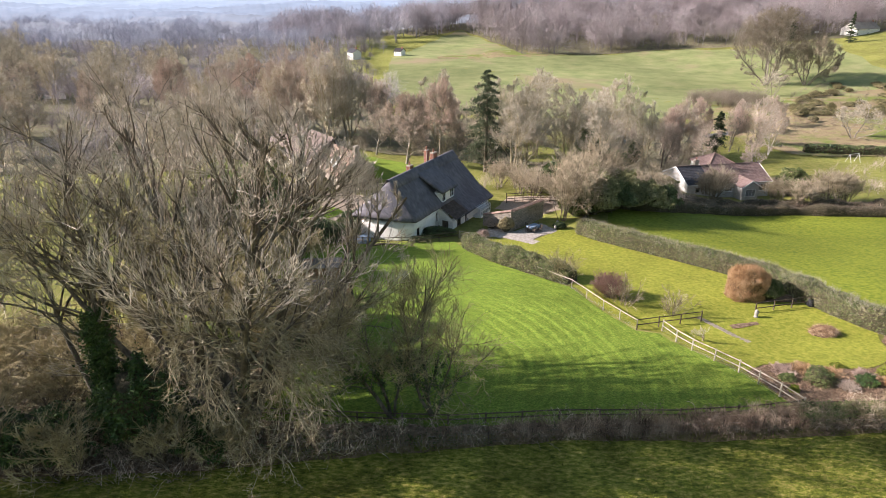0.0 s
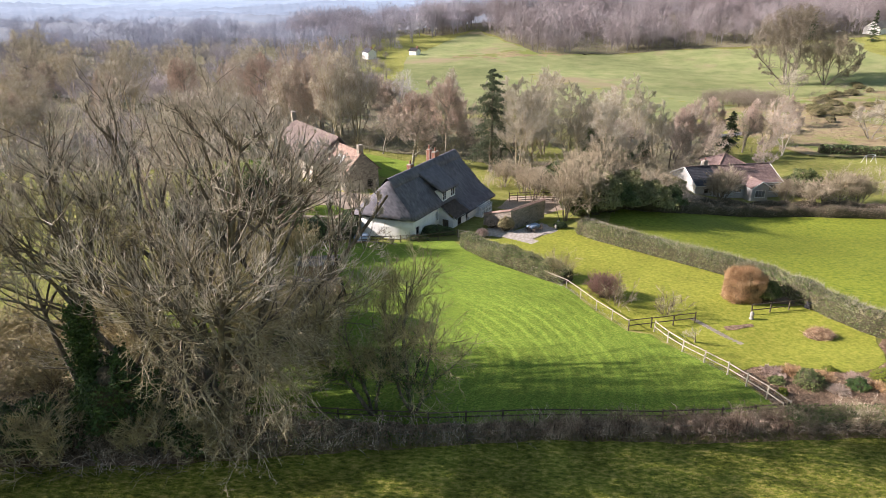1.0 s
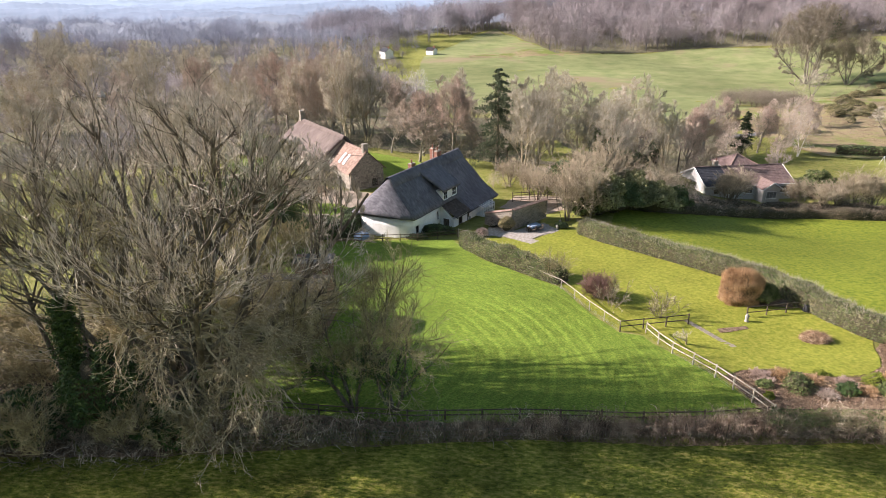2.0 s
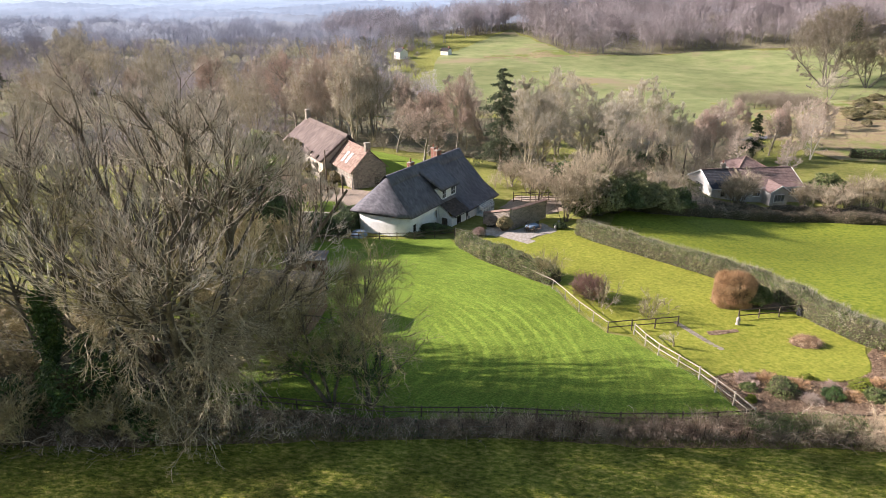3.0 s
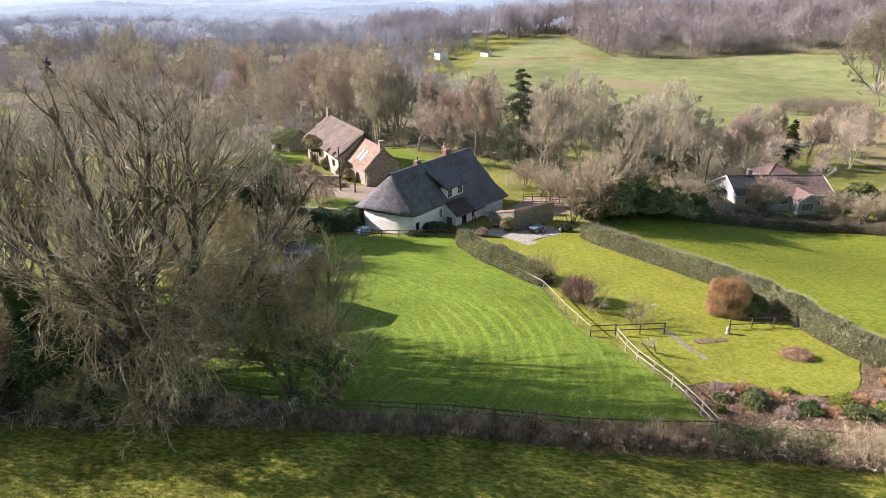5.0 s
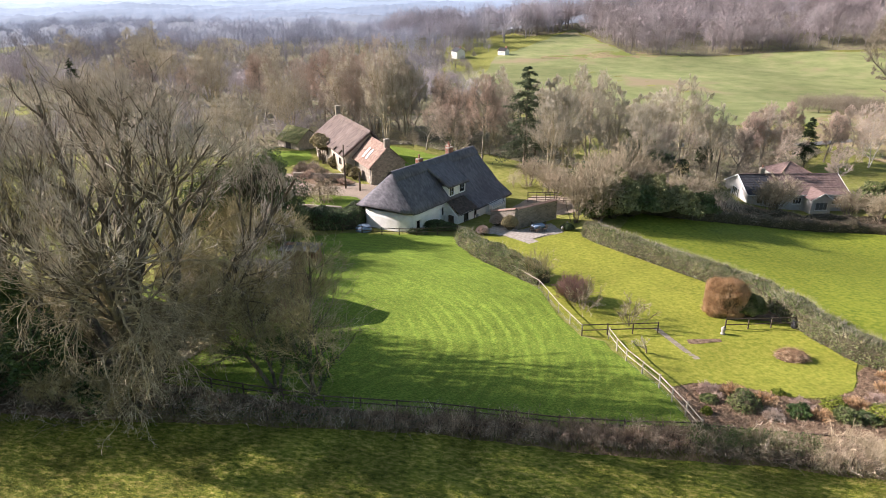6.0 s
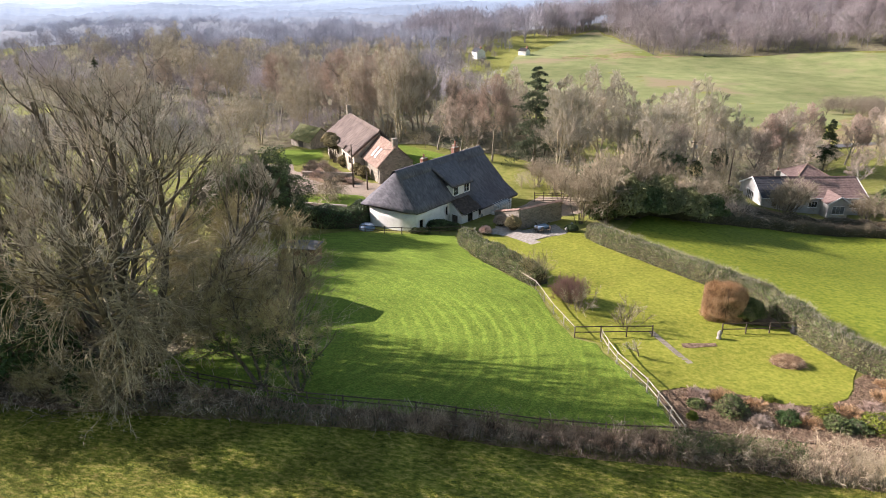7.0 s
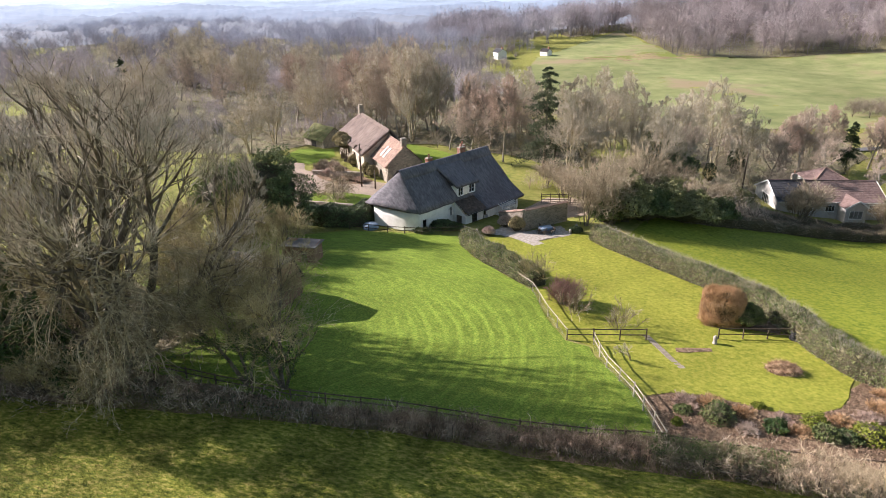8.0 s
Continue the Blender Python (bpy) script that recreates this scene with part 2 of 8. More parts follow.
M = dict(
    pasture=surface("pasture", [(0.13, 0.14, 0.034), (0.21, 0.215, 0.052), (0.28, 0.245, 0.09)], scale=0.9, bump=0.9, bump_scale=7, large=0.06, patch=0.3, spec=0.1),
    rough_grass=surface("rough_grass", [(0.0525, 0.072, 0.0103), (0.163, 0.175, 0.0251), (0.347, 0.29, 0.0855)], scale=3.5, tight=0.16, detail=10, stretch=(0.6, 1.3, 1), bump=0.7, bump_scale=9, large=0.25, patch=0.4, spec=0.1),
    paddock=mown(surface("paddock_grass", [(0.0525, 0.098, 0.0137), (0.142, 0.205, 0.0274), (0.273, 0.3, 0.0547)], scale=5.5, bump=0.35, bump_scale=22, large=0.16, patch=0.18, stretch=(1, 1.5, 1), spec=0.1, tight=0.22, detail=10), (-8.0, 44.0), 1.3, 0.36),
    lawn=surface("lawn_grass", [(0.112, 0.137, 0.0177), (0.208, 0.22, 0.0315), (0.325, 0.293, 0.0639)], scale=2.6, tight=0.22, detail=10, bump=0.25, bump_scale=24, large=0.2, patch=0.16, spec=0.1),
    field=surface("field_grass", [(0.0757, 0.108, 0.0127), (0.16, 0.19, 0.0216), (0.243, 0.24, 0.0372)], scale=1.8, tight=0.2, detail=10, bump=0.35, bump_scale=12, large=0.07, patch=0.15, spec=0.1),
    # far grass: some blue haze is mixed into the base colour
    far_field=blotched(surface("hazed_far_grass", [(0.139, 0.167, 0.0636), (0.201, 0.22, 0.089), (0.268, 0.26, 0.125)], scale=0.09, bump=0, large=0.015, patch=0.2, spec=0.1, detail=9), (0.27, 0.215, 0.13), 0.016, 0.56, 0.66),
    wood_floor=surface("woodland_floor", [(0.0978, 0.0874, 0.0562), (0.184, 0.162, 0.106), (0.19, 0.202, 0.0875)], scale=0.3, bump=0.8, bump_scale=1.0, large=0.03, patch=0.25, spec=0.05),
    bracken=blotched(surface("dead_bracken", [(0.17, 0.125, 0.075), (0.27, 0.21, 0.125), (0.23, 0.22, 0.09)], scale=0.3, bump=0.3, bump_scale=0.8, large=0.03, patch=0.2, spec=0.05), (0.16, 0.19, 0.05), 0.045, 0.5, 0.6),
    soil=surface("leaf_litter", [(0.095, 0.0639, 0.041), (0.2, 0.136, 0.0886), (0.33, 0.235, 0.156)], scale=3.2, bump=1.0, bump_scale=9, large=0.4, patch=0.25, spec=0.1),
    gravel=surface("gravel", [(0.20, 0.155, 0.115), (0.31, 0.245, 0.185), (0.40, 0.33, 0.26)], scale=6, bump=0.5, bump_scale=25, large=0.3, patch=0.15),
    asphalt=surface("asphalt", [(0.09, 0.09, 0.09), (0.13, 0.13, 0.13)], scale=3, bump=0.3, bump_scale=30, patch=0.15),
    paving=surface("paving_stone", [(0.25, 0.22, 0.18), (0.35, 0.31, 0.265), (0.43, 0.39, 0.34)], scale=2.2, bump=0.3, bump_scale=14, large=0.5, patch=0.12, each=0.06),
    bark=surface("bark", [(0.06, 0.048, 0.036), (0.15, 0.125, 0.095), (0.30, 0.26, 0.20)], scale=2.4, bump=0.8, bump_scale=9, stretch=(1, 1, 0.35), large=0.5, patch=0.25, spec=0.1),
    lichen_bark=surface("lichen_bark", [(0.17, 0.14, 0.085), (0.36, 0.305, 0.20), (0.55, 0.49, 0.345)], scale=3.0, bump=0.6, bump_scale=10, large=0.5, patch=0.25, spec=0.1),
    grey_bark=surface("grey_bark", [(0.15, 0.125, 0.10), (0.27, 0.235, 0.19), (0.40, 0.36, 0.30)], scale=1.5, bump=0.4, bump_scale=6, patch=0.2, spec=0.1),
    twig_pale=surface("pale_twigs", [(0.12, 0.094, 0.055), (0.29, 0.24, 0.155), (0.54, 0.47, 0.33)], scale=1.3, tight=0.13,  bump=0, large=0.4, patch=0.25, spec=0.1),
    twig=surface("twigs", [(0.24, 0.20, 0.155), (0.46, 0.40, 0.325), (0.66, 0.60, 0.51)], scale=0.7, bump=0, large=0.3, patch=0.2, spec=0.1),
    twig_olive=surface("olive_twigs", [(0.15, 0.122, 0.065), (0.33, 0.28, 0.155), (0.52, 0.455, 0.275)], scale=0.8, bump=0, large=0.3, patch=0.2, spec=0.1),
    twig_grey=surface("grey_twigs", [(0.298, 0.258, 0.197), (0.473, 0.422, 0.334), (0.617, 0.56, 0.457)], scale=0.5, bump=0, large=0.2, patch=0.2, each=0.12, spec=0.1),
    twig_brown=surface("brown_twigs", [(0.27, 0.212, 0.166), (0.447, 0.365, 0.296), (0.582, 0.493, 0.407)], scale=0.5, bump=0, large=0.2, patch=0.2, each=0.12, spec=0.1),
    twig_red=surface("russet_twigs", [(0.29, 0.21, 0.168), (0.46, 0.35, 0.285), (0.59, 0.475, 0.40)], scale=0.6, bump=0, large=0.2, patch=0.2, each=0.1, spec=0.1),
    twig_wine=surface("purple_red_twigs", [(0.14, 0.085, 0.07), (0.26, 0.16, 0.13), (0.36, 0.24, 0.19)], scale=0.6, bump=0, large=0.2, patch=0.2, spec=0.1),
    # twig_far and twig_hill: haze painted into the base colours, paler and pinker than bark
    twig_far=surface("hazed_far_twigs", [(0.28, 0.24, 0.24), (0.42, 0.375, 0.38), (0.54, 0.49, 0.50)], scale=0.05, bump=0, large=0.035, patch=0.35, island=0.12, spec=0.05),
    twig_hill=surface("hazed_hillside_twigs", [(0.19, 0.16, 0.16), (0.30, 0.258, 0.26), (0.41, 0.365, 0.368)], scale=0.05, bump=0, large=0.035, patch=0.35, island=0.12, spec=0.05),
    twig_bush=surface("bush_twigs", [(0.15, 0.122, 0.09), (0.26, 0.22, 0.165), (0.37, 0.325, 0.25)], scale=0.5, bump=0, large=0.2, patch=0.25, each=0.2, spec=0.1),
    twig_hazel=surface("hazel_twigs", [(0.19, 0.15, 0.10), (0.33, 0.275, 0.19), (0.47, 0.40, 0.29)], scale=0.5, bump=0, large=0.2, patch=0.25, each=0.2, spec=0.1),
    # twig_shoulder and twig_mist: mauve and blue of the haze painted into the base colours
    twig_shoulder=surface("hazed_brown_twigs", [(0.22, 0.20, 0.22), (0.33, 0.305, 0.335), (0.44, 0.41, 0.445)], scale=0.05, bump=0, large=0.035, patch=0.35, island=0.12, spec=0.05),
    twig_mist=surface("hazed_grey_twigs", [(0.25, 0.255, 0.31), (0.345, 0.35, 0.42), (0.44, 0.45, 0.53)], scale=0.05, bump=0, large=0.035, patch=0.3, island=0.1, spec=0.05),
    birch=surface("birch_bark", [(0.30, 0.27, 0.22), (0.55, 0.51, 0.44)], scale=1.2, bump=0.2, bump_scale=6, patch=0.1),
    bramble=surface("bramble_stems", [(0.085, 0.063, 0.045), (0.29, 0.225, 0.165), (0.58, 0.48, 0.37)], scale=0.9, tight=0.13, bump=0, large=0.3, patch=0.3, island=0.6, spec=0.1),
    dead_stem=surface("dead_hedge_stems", [(0.09, 0.06, 0.042), (0.27, 0.195, 0.14), (0.50, 0.395, 0.29)], scale=0.8, tight=0.14, bump=0, large=0.25, patch=0.3, island=0.55, spec=0.1),
    hedge_brown=surface("brown_hedge_stems", [(0.06, 0.046, 0.034), (0.15, 0.115, 0.082), (0.27, 0.21, 0.15)], scale=0.8, tight=0.16, bump=0, large=0.25, patch=0.25, island=0.35, spec=0.1),
    bed_leaf=surface("russet_leaf_litter", [(0.08, 0.05, 0.034), (0.20, 0.135, 0.088), (0.37, 0.265, 0.18)], scale=2, bump=0, island=0.4, patch=0.2),
    straw=surface("dry_grass", [(0.40, 0.31, 0.20), (0.60, 0.50, 0.35)], scale=1.2, bump=0, patch=0.2, island=0.25, spec=0.1),
    turf=surface("grass_blades", [(0.07, 0.09, 0.014), (0.14, 0.155, 0.028), (0.24, 0.215, 0.065)], scale=0.7, bump=0, patch=0.25, island=0.3, spec=0.1),
    ivy=surface("ivy_leaves", [(0.018, 0.04, 0.010), (0.045, 0.085, 0.016), (0.10, 0.14, 0.03)], scale=0.8, bump=0, patch=0.2, island=0.35, rough=0.5, spec=0.4),
    holly=surface("evergreen_leaves", [(0.03, 0.052, 0.018), (0.075, 0.105, 0.033), (0.17, 0.19, 0.07)], scale=0.5, bump=0, patch=0.25, island=0.4, rough=0.5, spec=0.4),
    holly_mid=surface("holly_leaves", [(0.045, 0.068, 0.026), (0.105, 0.135, 0.052), (0.21, 0.23, 0.105)], scale=0.5, bump=0, patch=0.25, island=0.3, rough=0.6, spec=0.25),
    hedge=surface("hedge_leaves", [(0.05, 0.075, 0.022), (0.125, 0.15, 0.05), (0.23, 0.21, 0.105)], scale=1.2, tight=0.14,  bump=0, patch=0.3, island=0.25, rough=0.6, spec=0.2),
    hedge_core=surface("dark_hedge_core", [(0.03, 0.028, 0.016), (0.07, 0.06, 0.034), (0.12, 0.095, 0.06)], scale=5, bump=0.8, bump_scale=10, patch=0.2),
    beech=surface("dead_beech_leaves", [(0.238, 0.145, 0.0755), (0.475, 0.309, 0.169), (0.653, 0.474, 0.293)], scale=1.6, tight=0.16, bump=0, patch=0.2, island=0.3, spec=0.15),
    conifer=surface("conifer_needles", [(0.02, 0.035, 0.015), (0.045, 0.065, 0.028), (0.09, 0.10, 0.05)], scale=0.6, bump=0, patch=0.25, island=0.35, spec=0.15),
    cedar=surface("cedar_needles", [(0.04, 0.055, 0.03), (0.085, 0.105, 0.06), (0.16, 0.17, 0.10)], scale=0.6, bump=0, patch=0.3, island=0.4, spec=0.15),
    ivy_olive=surface("olive_ivy_leaves", [(0.11, 0.12, 0.05), (0.22, 0.22, 0.10), (0.34, 0.31, 0.17)], scale=0.8, bump=0, patch=0.3, island=0.3, rough=0.6, spec=0.2),
    bracken_stem=surface("gorse_and_bracken", [(0.10, 0.095, 0.045), (0.19, 0.17, 0.085), (0.29, 0.245, 0.14)], scale=0.5, bump=0, patch=0.3, island=0.25, rough=0.7, spec=0.1),
    yellow_leaf=surface("yellow_leaves", [(0.10, 0.14, 0.02), (0.24, 0.25, 0.035)], scale=2, bump=0, patch=0.15, island=0.25),
    thatch=surface("thatch", [(0.083, 0.0794, 0.0878), (0.136, 0.13, 0.14), (0.202, 0.188, 0.2)], scale=5.0, bump=0.3, bump_scale=16, stretch=(1, 0.3, 0.3), large=0.35, patch=0.16, spec=0.1),
    thatch_old=surface("weathered_thatch", [(0.105, 0.08, 0.07), (0.16, 0.125, 0.11), (0.21, 0.17, 0.15)], scale=3.0, bump=0.8, bump_scale=12, stretch=(1, 0.25, 0.25), large=0.3, patch=0.2, spec=0.1),
    whitewash=surface("whitewash", [(0.66, 0.63, 0.57), (0.78, 0.76, 0.70), (0.83, 0.81, 0.76)], scale=1.1, bump=0.1, bump_scale=9, large=0.5, patch=0.06),
    cream_render=surface("weathered_cream_render", [(0.33, 0.28, 0.22), (0.45, 0.39, 0.315), (0.54, 0.48, 0.40)], scale=1.0, bump=0.2, bump_scale=9, large=0.4, patch=0.2),
    grey_render=surface("pale_grey_render", [(0.40, 0.39, 0.37), (0.50, 0.485, 0.46)], scale=1.2, bump=0.2, bump_scale=12, large=0.4, patch=0.12),
    white_paint=plain("white_paint", (0.8, 0.8, 0.78), 0.4),
    brick=surface("brick_red", [(0.22, 0.095, 0.065), (0.33, 0.15, 0.105), (0.40, 0.22, 0.16)], scale=7, bump=0.4, bump_scale=25, patch=0.15, each=0.15),
    mortar=surface("mortar", [(0.30, 0.26, 0.21), (0.40, 0.36, 0.30)], scale=10, bump=0.4, bump_scale=30, patch=0.1),
    stone=surface("rubble_stone", [(0.17, 0.145, 0.115), (0.30, 0.26, 0.21), (0.42, 0.37, 0.30)], scale=2.5, bump=0.6, bump_scale=8, patch=0.2, each=0.25),
    clay_tile=surface("clay_tiles", [(0.185, 0.118, 0.088), (0.26, 0.178, 0.138), (0.33, 0.24, 0.195)], scale=2.2, bump=0.4, bump_scale=10, large=0.5, patch=0.15, island=0.15),
    brown_tile=surface("brown_tiles", [(0.11, 0.072, 0.062), (0.175, 0.12, 0.105), (0.23, 0.165, 0.148)], scale=2.0, bump=0.3, bump_scale=10, large=0.4, patch=0.12, island=0.1),
    dark_tile=surface("dark_tiles", [(0.035, 0.028, 0.024), (0.075, 0.058, 0.048), (0.12, 0.09, 0.07)], scale=2.5, bump=0.4, bump_scale=12, patch=0.2, island=0.2),
    far_roof=surface("grey_brown_tiles", [(0.20, 0.175, 0.15), (0.30, 0.265, 0.235)], scale=1.0, bump=0.2, bump_scale=6, patch=0.2),
    slate=surface("slate_tiles", [(0.028, 0.029, 0.034), (0.055, 0.056, 0.062)], scale=2.0, bump=0.3, bump_scale=12, patch=0.15, island=0.15),
    moss=surface("mossy_tiles", [(0.06, 0.07, 0.025), (0.13, 0.14, 0.05), (0.20, 0.17, 0.09)], scale=1.6, bump=0.6, bump_scale=9, patch=0.2),
    rail=surface("weathered_rail", [(0.22, 0.185, 0.14), (0.34, 0.295, 0.23), (0.44, 0.39, 0.31)], scale=3, bump=0.3, bump_scale=12, stretch=(1, 1, 1), patch=0.15),
    dark_wood=surface("dark_wood", [(0.045, 0.033, 0.025), (0.10, 0.075, 0.055), (0.15, 0.115, 0.085)], scale=3, bump=0.4, bump_scale=14, patch=0.2),
    board=surface("red_brown_boards", [(0.15, 0.085, 0.06), (0.25, 0.145, 0.10), (0.31, 0.20, 0.145)], scale=2.5, bump=0.4, bump_scale=12, patch=0.18, each=0.12),
    felt=surface("roofing_sheet", [(0.018, 0.016, 0.016), (0.034, 0.03, 0.029), (0.06, 0.052, 0.05)], scale=1.4, bump=0.3, bump_scale=12, patch=0.2),
    pale_felt=surface("pale_felt", [(0.13, 0.12, 0.11), (0.22, 0.205, 0.19)], scale=1.4, bump=0.3, bump_scale=12, patch=0.25),
    steel=plain("grey_metal", (0.35, 0.36, 0.37), 0.45, 0.6),
    cover=surface("blue_grey_cover", [(0.16, 0.22, 0.30), (0.26, 0.33, 0.42)], scale=2, bump=0.3, bump_scale=5, rough=0.5, patch=0.1),
    black=plain("black_plastic", (0.025, 0.025, 0.028), 0.5),
    # dark colour painted as the shade inside rooms and entrances
    interior_shade=surface("painted_interior_shade", [(0.03, 0.028, 0.025), (0.06, 0.055, 0.05)], scale=2, bump=0.1, patch=0.3),
    glass=glazing("window_glass"),
    cuttings=surface("garden_cuttings", [(0.14, 0.08, 0.05), (0.34, 0.22, 0.13), (0.58, 0.45, 0.30)], scale=2, bump=0, island=0.4, patch=0.2),
    path_stone=surface("worn_path_stone", [(0.20, 0.17, 0.13), (0.30, 0.255, 0.195)], scale=3, bump=0.4, bump_scale=16, patch=0.2, each=0.12),
    pale_stone=surface("pale_stone", [(0.27, 0.25, 0.22), (0.37, 0.345, 0.31)], scale=6, bump=0.4, bump_scale=20, patch=0.15),
    cable=plain("black_cable", (0.03, 0.03, 0.03), 0.5),
    pale_pane=plain("white_gloss", (0.72, 0.72, 0.70), 0.4),
)
# far woods glowing in painted haze: brown-grey, then blue, then near white
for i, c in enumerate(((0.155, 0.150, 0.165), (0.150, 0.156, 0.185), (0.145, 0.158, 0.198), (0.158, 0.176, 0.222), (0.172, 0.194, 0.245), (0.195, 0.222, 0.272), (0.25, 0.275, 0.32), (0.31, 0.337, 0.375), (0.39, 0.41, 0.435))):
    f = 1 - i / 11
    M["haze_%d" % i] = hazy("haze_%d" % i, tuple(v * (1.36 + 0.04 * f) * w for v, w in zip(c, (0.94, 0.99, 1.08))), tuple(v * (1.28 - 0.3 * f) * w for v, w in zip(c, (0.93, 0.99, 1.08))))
# ------------------------------------------------------------------ lie of the land
PROFILE_Y = (-4500, -60, 25, 33, 38, 45, 50, 60, 70, 78, 95, 122, 145, 200, 300, 430, 560, 4500)
PROFILE_Z = (2.0, -0.3, -0.8, -0.8, -0.9, -2.0, -2.85, -3.25, -4.2, -4.95, -5.8, -6.9, -8.6, -14.5, -22.0, -21.0, -19.0, -19.0)


def ease(a, b, v):
    s = np.clip((np.asarray(v, float) - a) / (b - a), 0, 1)
    return s * s * (3 - 2 * s)


def land(x, y):
    """Height of the ground at x, y: a garden falling to a valley, and wooded hills beyond it."""
    x, y = np.asarray(x, float), np.asarray(y, float)
    z = np.interp(y, PROFILE_Y, PROFILE_Z)
    z = z - 7.0 * ease(20, 60, x) * ease(55, 115, y) * (1 - ease(130, 260, y))
    hill = ease(-190, 70, x - 0.25 * (y - 450))
    z = z + hill * (4.0 * ease(380, 520, y) + 32.0 * ease(470, 900, y))
    z = z + 16.0 * ease(110, 330, x) * ease(210, 420, y)
    far = ease(60, 240, np.hypot(x - 10, y - 55))
    z = z + far * (1.4 * np.sin(x * 0.021 + 0.8) * np.cos(y * 0.017) + 0.5 * np.sin(x * 0.067 + y * 0.051))
    return z


# ------------------------------------------------------------------ building tools
def thing(name, m, label="", category="", group="", kind=""):
    ob = new(name)
    ob.empty_display_size = 0.3
    ob.matrix_world = m
    return tagged(ob, label, category, group, kind)


def at(x, y, turn=0.0, dz=0.0):
    return pose(x, y, float(land(x, y)) + dz, 0, 0, turn)


def soft(mesh, on=True):
    mesh.polygons.foreach_set("use_smooth", [on] * len(mesh.polygons))
    return mesh


def np_mesh(name, V, F, smooth=False):
    """A mesh from an array of corners and an array of triangles or quads."""
    mesh = bpy.data.meshes.new(name)
    V, F = np.asarray(V, np.float32), np.asarray(F, np.int32)
    n, k = F.shape
    mesh.vertices.add(len(V)), mesh.loops.add(n * k), mesh.polygons.add(n)
    mesh.vertices.foreach_set("co", V.ravel())
    mesh.loops.foreach_set("vertex_index", F.ravel())
    mesh.polygons.foreach_set("loop_start", np.arange(0, n * k, k, dtype=np.int32))
    mesh.update(calc_edges=True)
    return soft(mesh, smooth)


def put(name, mesh, material, parent=None, label=""):
    mesh.materials.clear()
    mesh.materials.append(material)
    ob = new(name, mesh)
    ob.parent = parent
    return tagged(ob, label)


def part(name, bm, material, parent, label="", smooth=False):
    mesh = bpy.data.meshes.new(name)
    bmesh.ops.recalc_face_normals(bm, faces=bm.faces)
    bm.to_mesh(mesh)
    bm.free()
    soft(mesh, smooth)
    return put(name, mesh, material, parent, label)


def box(lo, hi, bevel=0.0, turn=None, bm=None):
    """A box between two corners with eased edges, in a bmesh of its own or added to one."""
    own = bmesh.new()
    c = [(a + b) / 2 for a, b in zip(lo, hi)]
    s = [abs(b - a) for a, b in zip(lo, hi)]
    bmesh.ops.create_cube(own, size=1, matrix=Matrix.Translation(c) @ Matrix.Diagonal((*s, 1)))
    if bevel:
        bmesh.ops.bevel(own, geom=own.edges[:], offset=bevel, segments=1, affect="EDGES")
    if turn is not None:
        bmesh.ops.transform(own, matrix=turn, verts=own.verts)
    if bm is None:
        return own
    tmp = bpy.data.meshes.new("tmp")
    own.to_mesh(tmp)
    own.free()
    bm.from_mesh(tmp)
    bpy.data.meshes.remove(tmp)
    return bm


def bar(p, q, w, h, bm=None, bevel=0.008):
    """A squared length of timber from p to q."""
    p, q = Vector(p), Vector(q)
    d = q - p
    m = Matrix.Translation((p + q) / 2) @ d.to_track_quat("X", "Z").to_matrix().to_4x4()
    L = d.length / 2
    return box((-L, -w / 2, -h / 2), (L, w / 2, h / 2), bevel, m, bm)


def solid(corners, faces, bm=None):
    bm = bm or bmesh.new()
    v = [bm.verts.new(c) for c in corners]
    for f in faces:
        bm.faces.new([v[i] for i in f])
    return bm


def slab(quad, thick, cuts=0, rough=0.0, seed=0):
    """A sheet over corners given in order, thickened downwards, with an uneven top if rough."""
    bm = bmesh.new()
    bm.faces.new([bm.verts.new(c) for c in quad])
    if cuts:
        bmesh.ops.subdivide_edges(bm, edges=bm.edges[:], cuts=cuts, use_grid_fill=True)
    bm.normal_update()
    if sum(f.normal.z for f in bm.faces) < 0:
        bmesh.ops.reverse_faces(bm, faces=bm.faces)
        bm.normal_update()
    if rough:
        for v in bm.verts:
            v.co.z += rough * noise.noise(v.co * 0.9 + Vector((seed, 0, 0)))
    bmesh.ops.solidify(bm, geom=bm.faces[:], thickness=thick)
    return bm


def turned(profile, sides=16, bm=None, centre=(0, 0)):
    """A body of revolution from (radius, height) pairs."""
    bm = bm or bmesh.new()
    rings = []
    for r, z in profile:
        rings.append([bm.verts.new((centre[0] + r * math.cos(2 * math.pi * i / sides), centre[1] + r * math.sin(2 * math.pi * i / sides), z)) for i in range(sides)])
    for a, b in zip(rings, rings[1:]):
        for i in range(sides):
            bm.faces.new((a[i], a[(i + 1) % sides], b[(i + 1) % sides], b[i]))
    bm.faces.new(rings[0][::-1]), bm.faces.new(rings[-1])
    return bm


def frames(D):
    a = np.where(np.abs(D[:, 2:3]) < 0.9, np.array([[0, 0, 1.0]]), np.array([[1.0, 0, 0]]))
    e = np.cross(D, a)
    e /= np.linalg.norm(e, axis=1, keepdims=True) + 1e-9
    return e, np.cross(D, e)


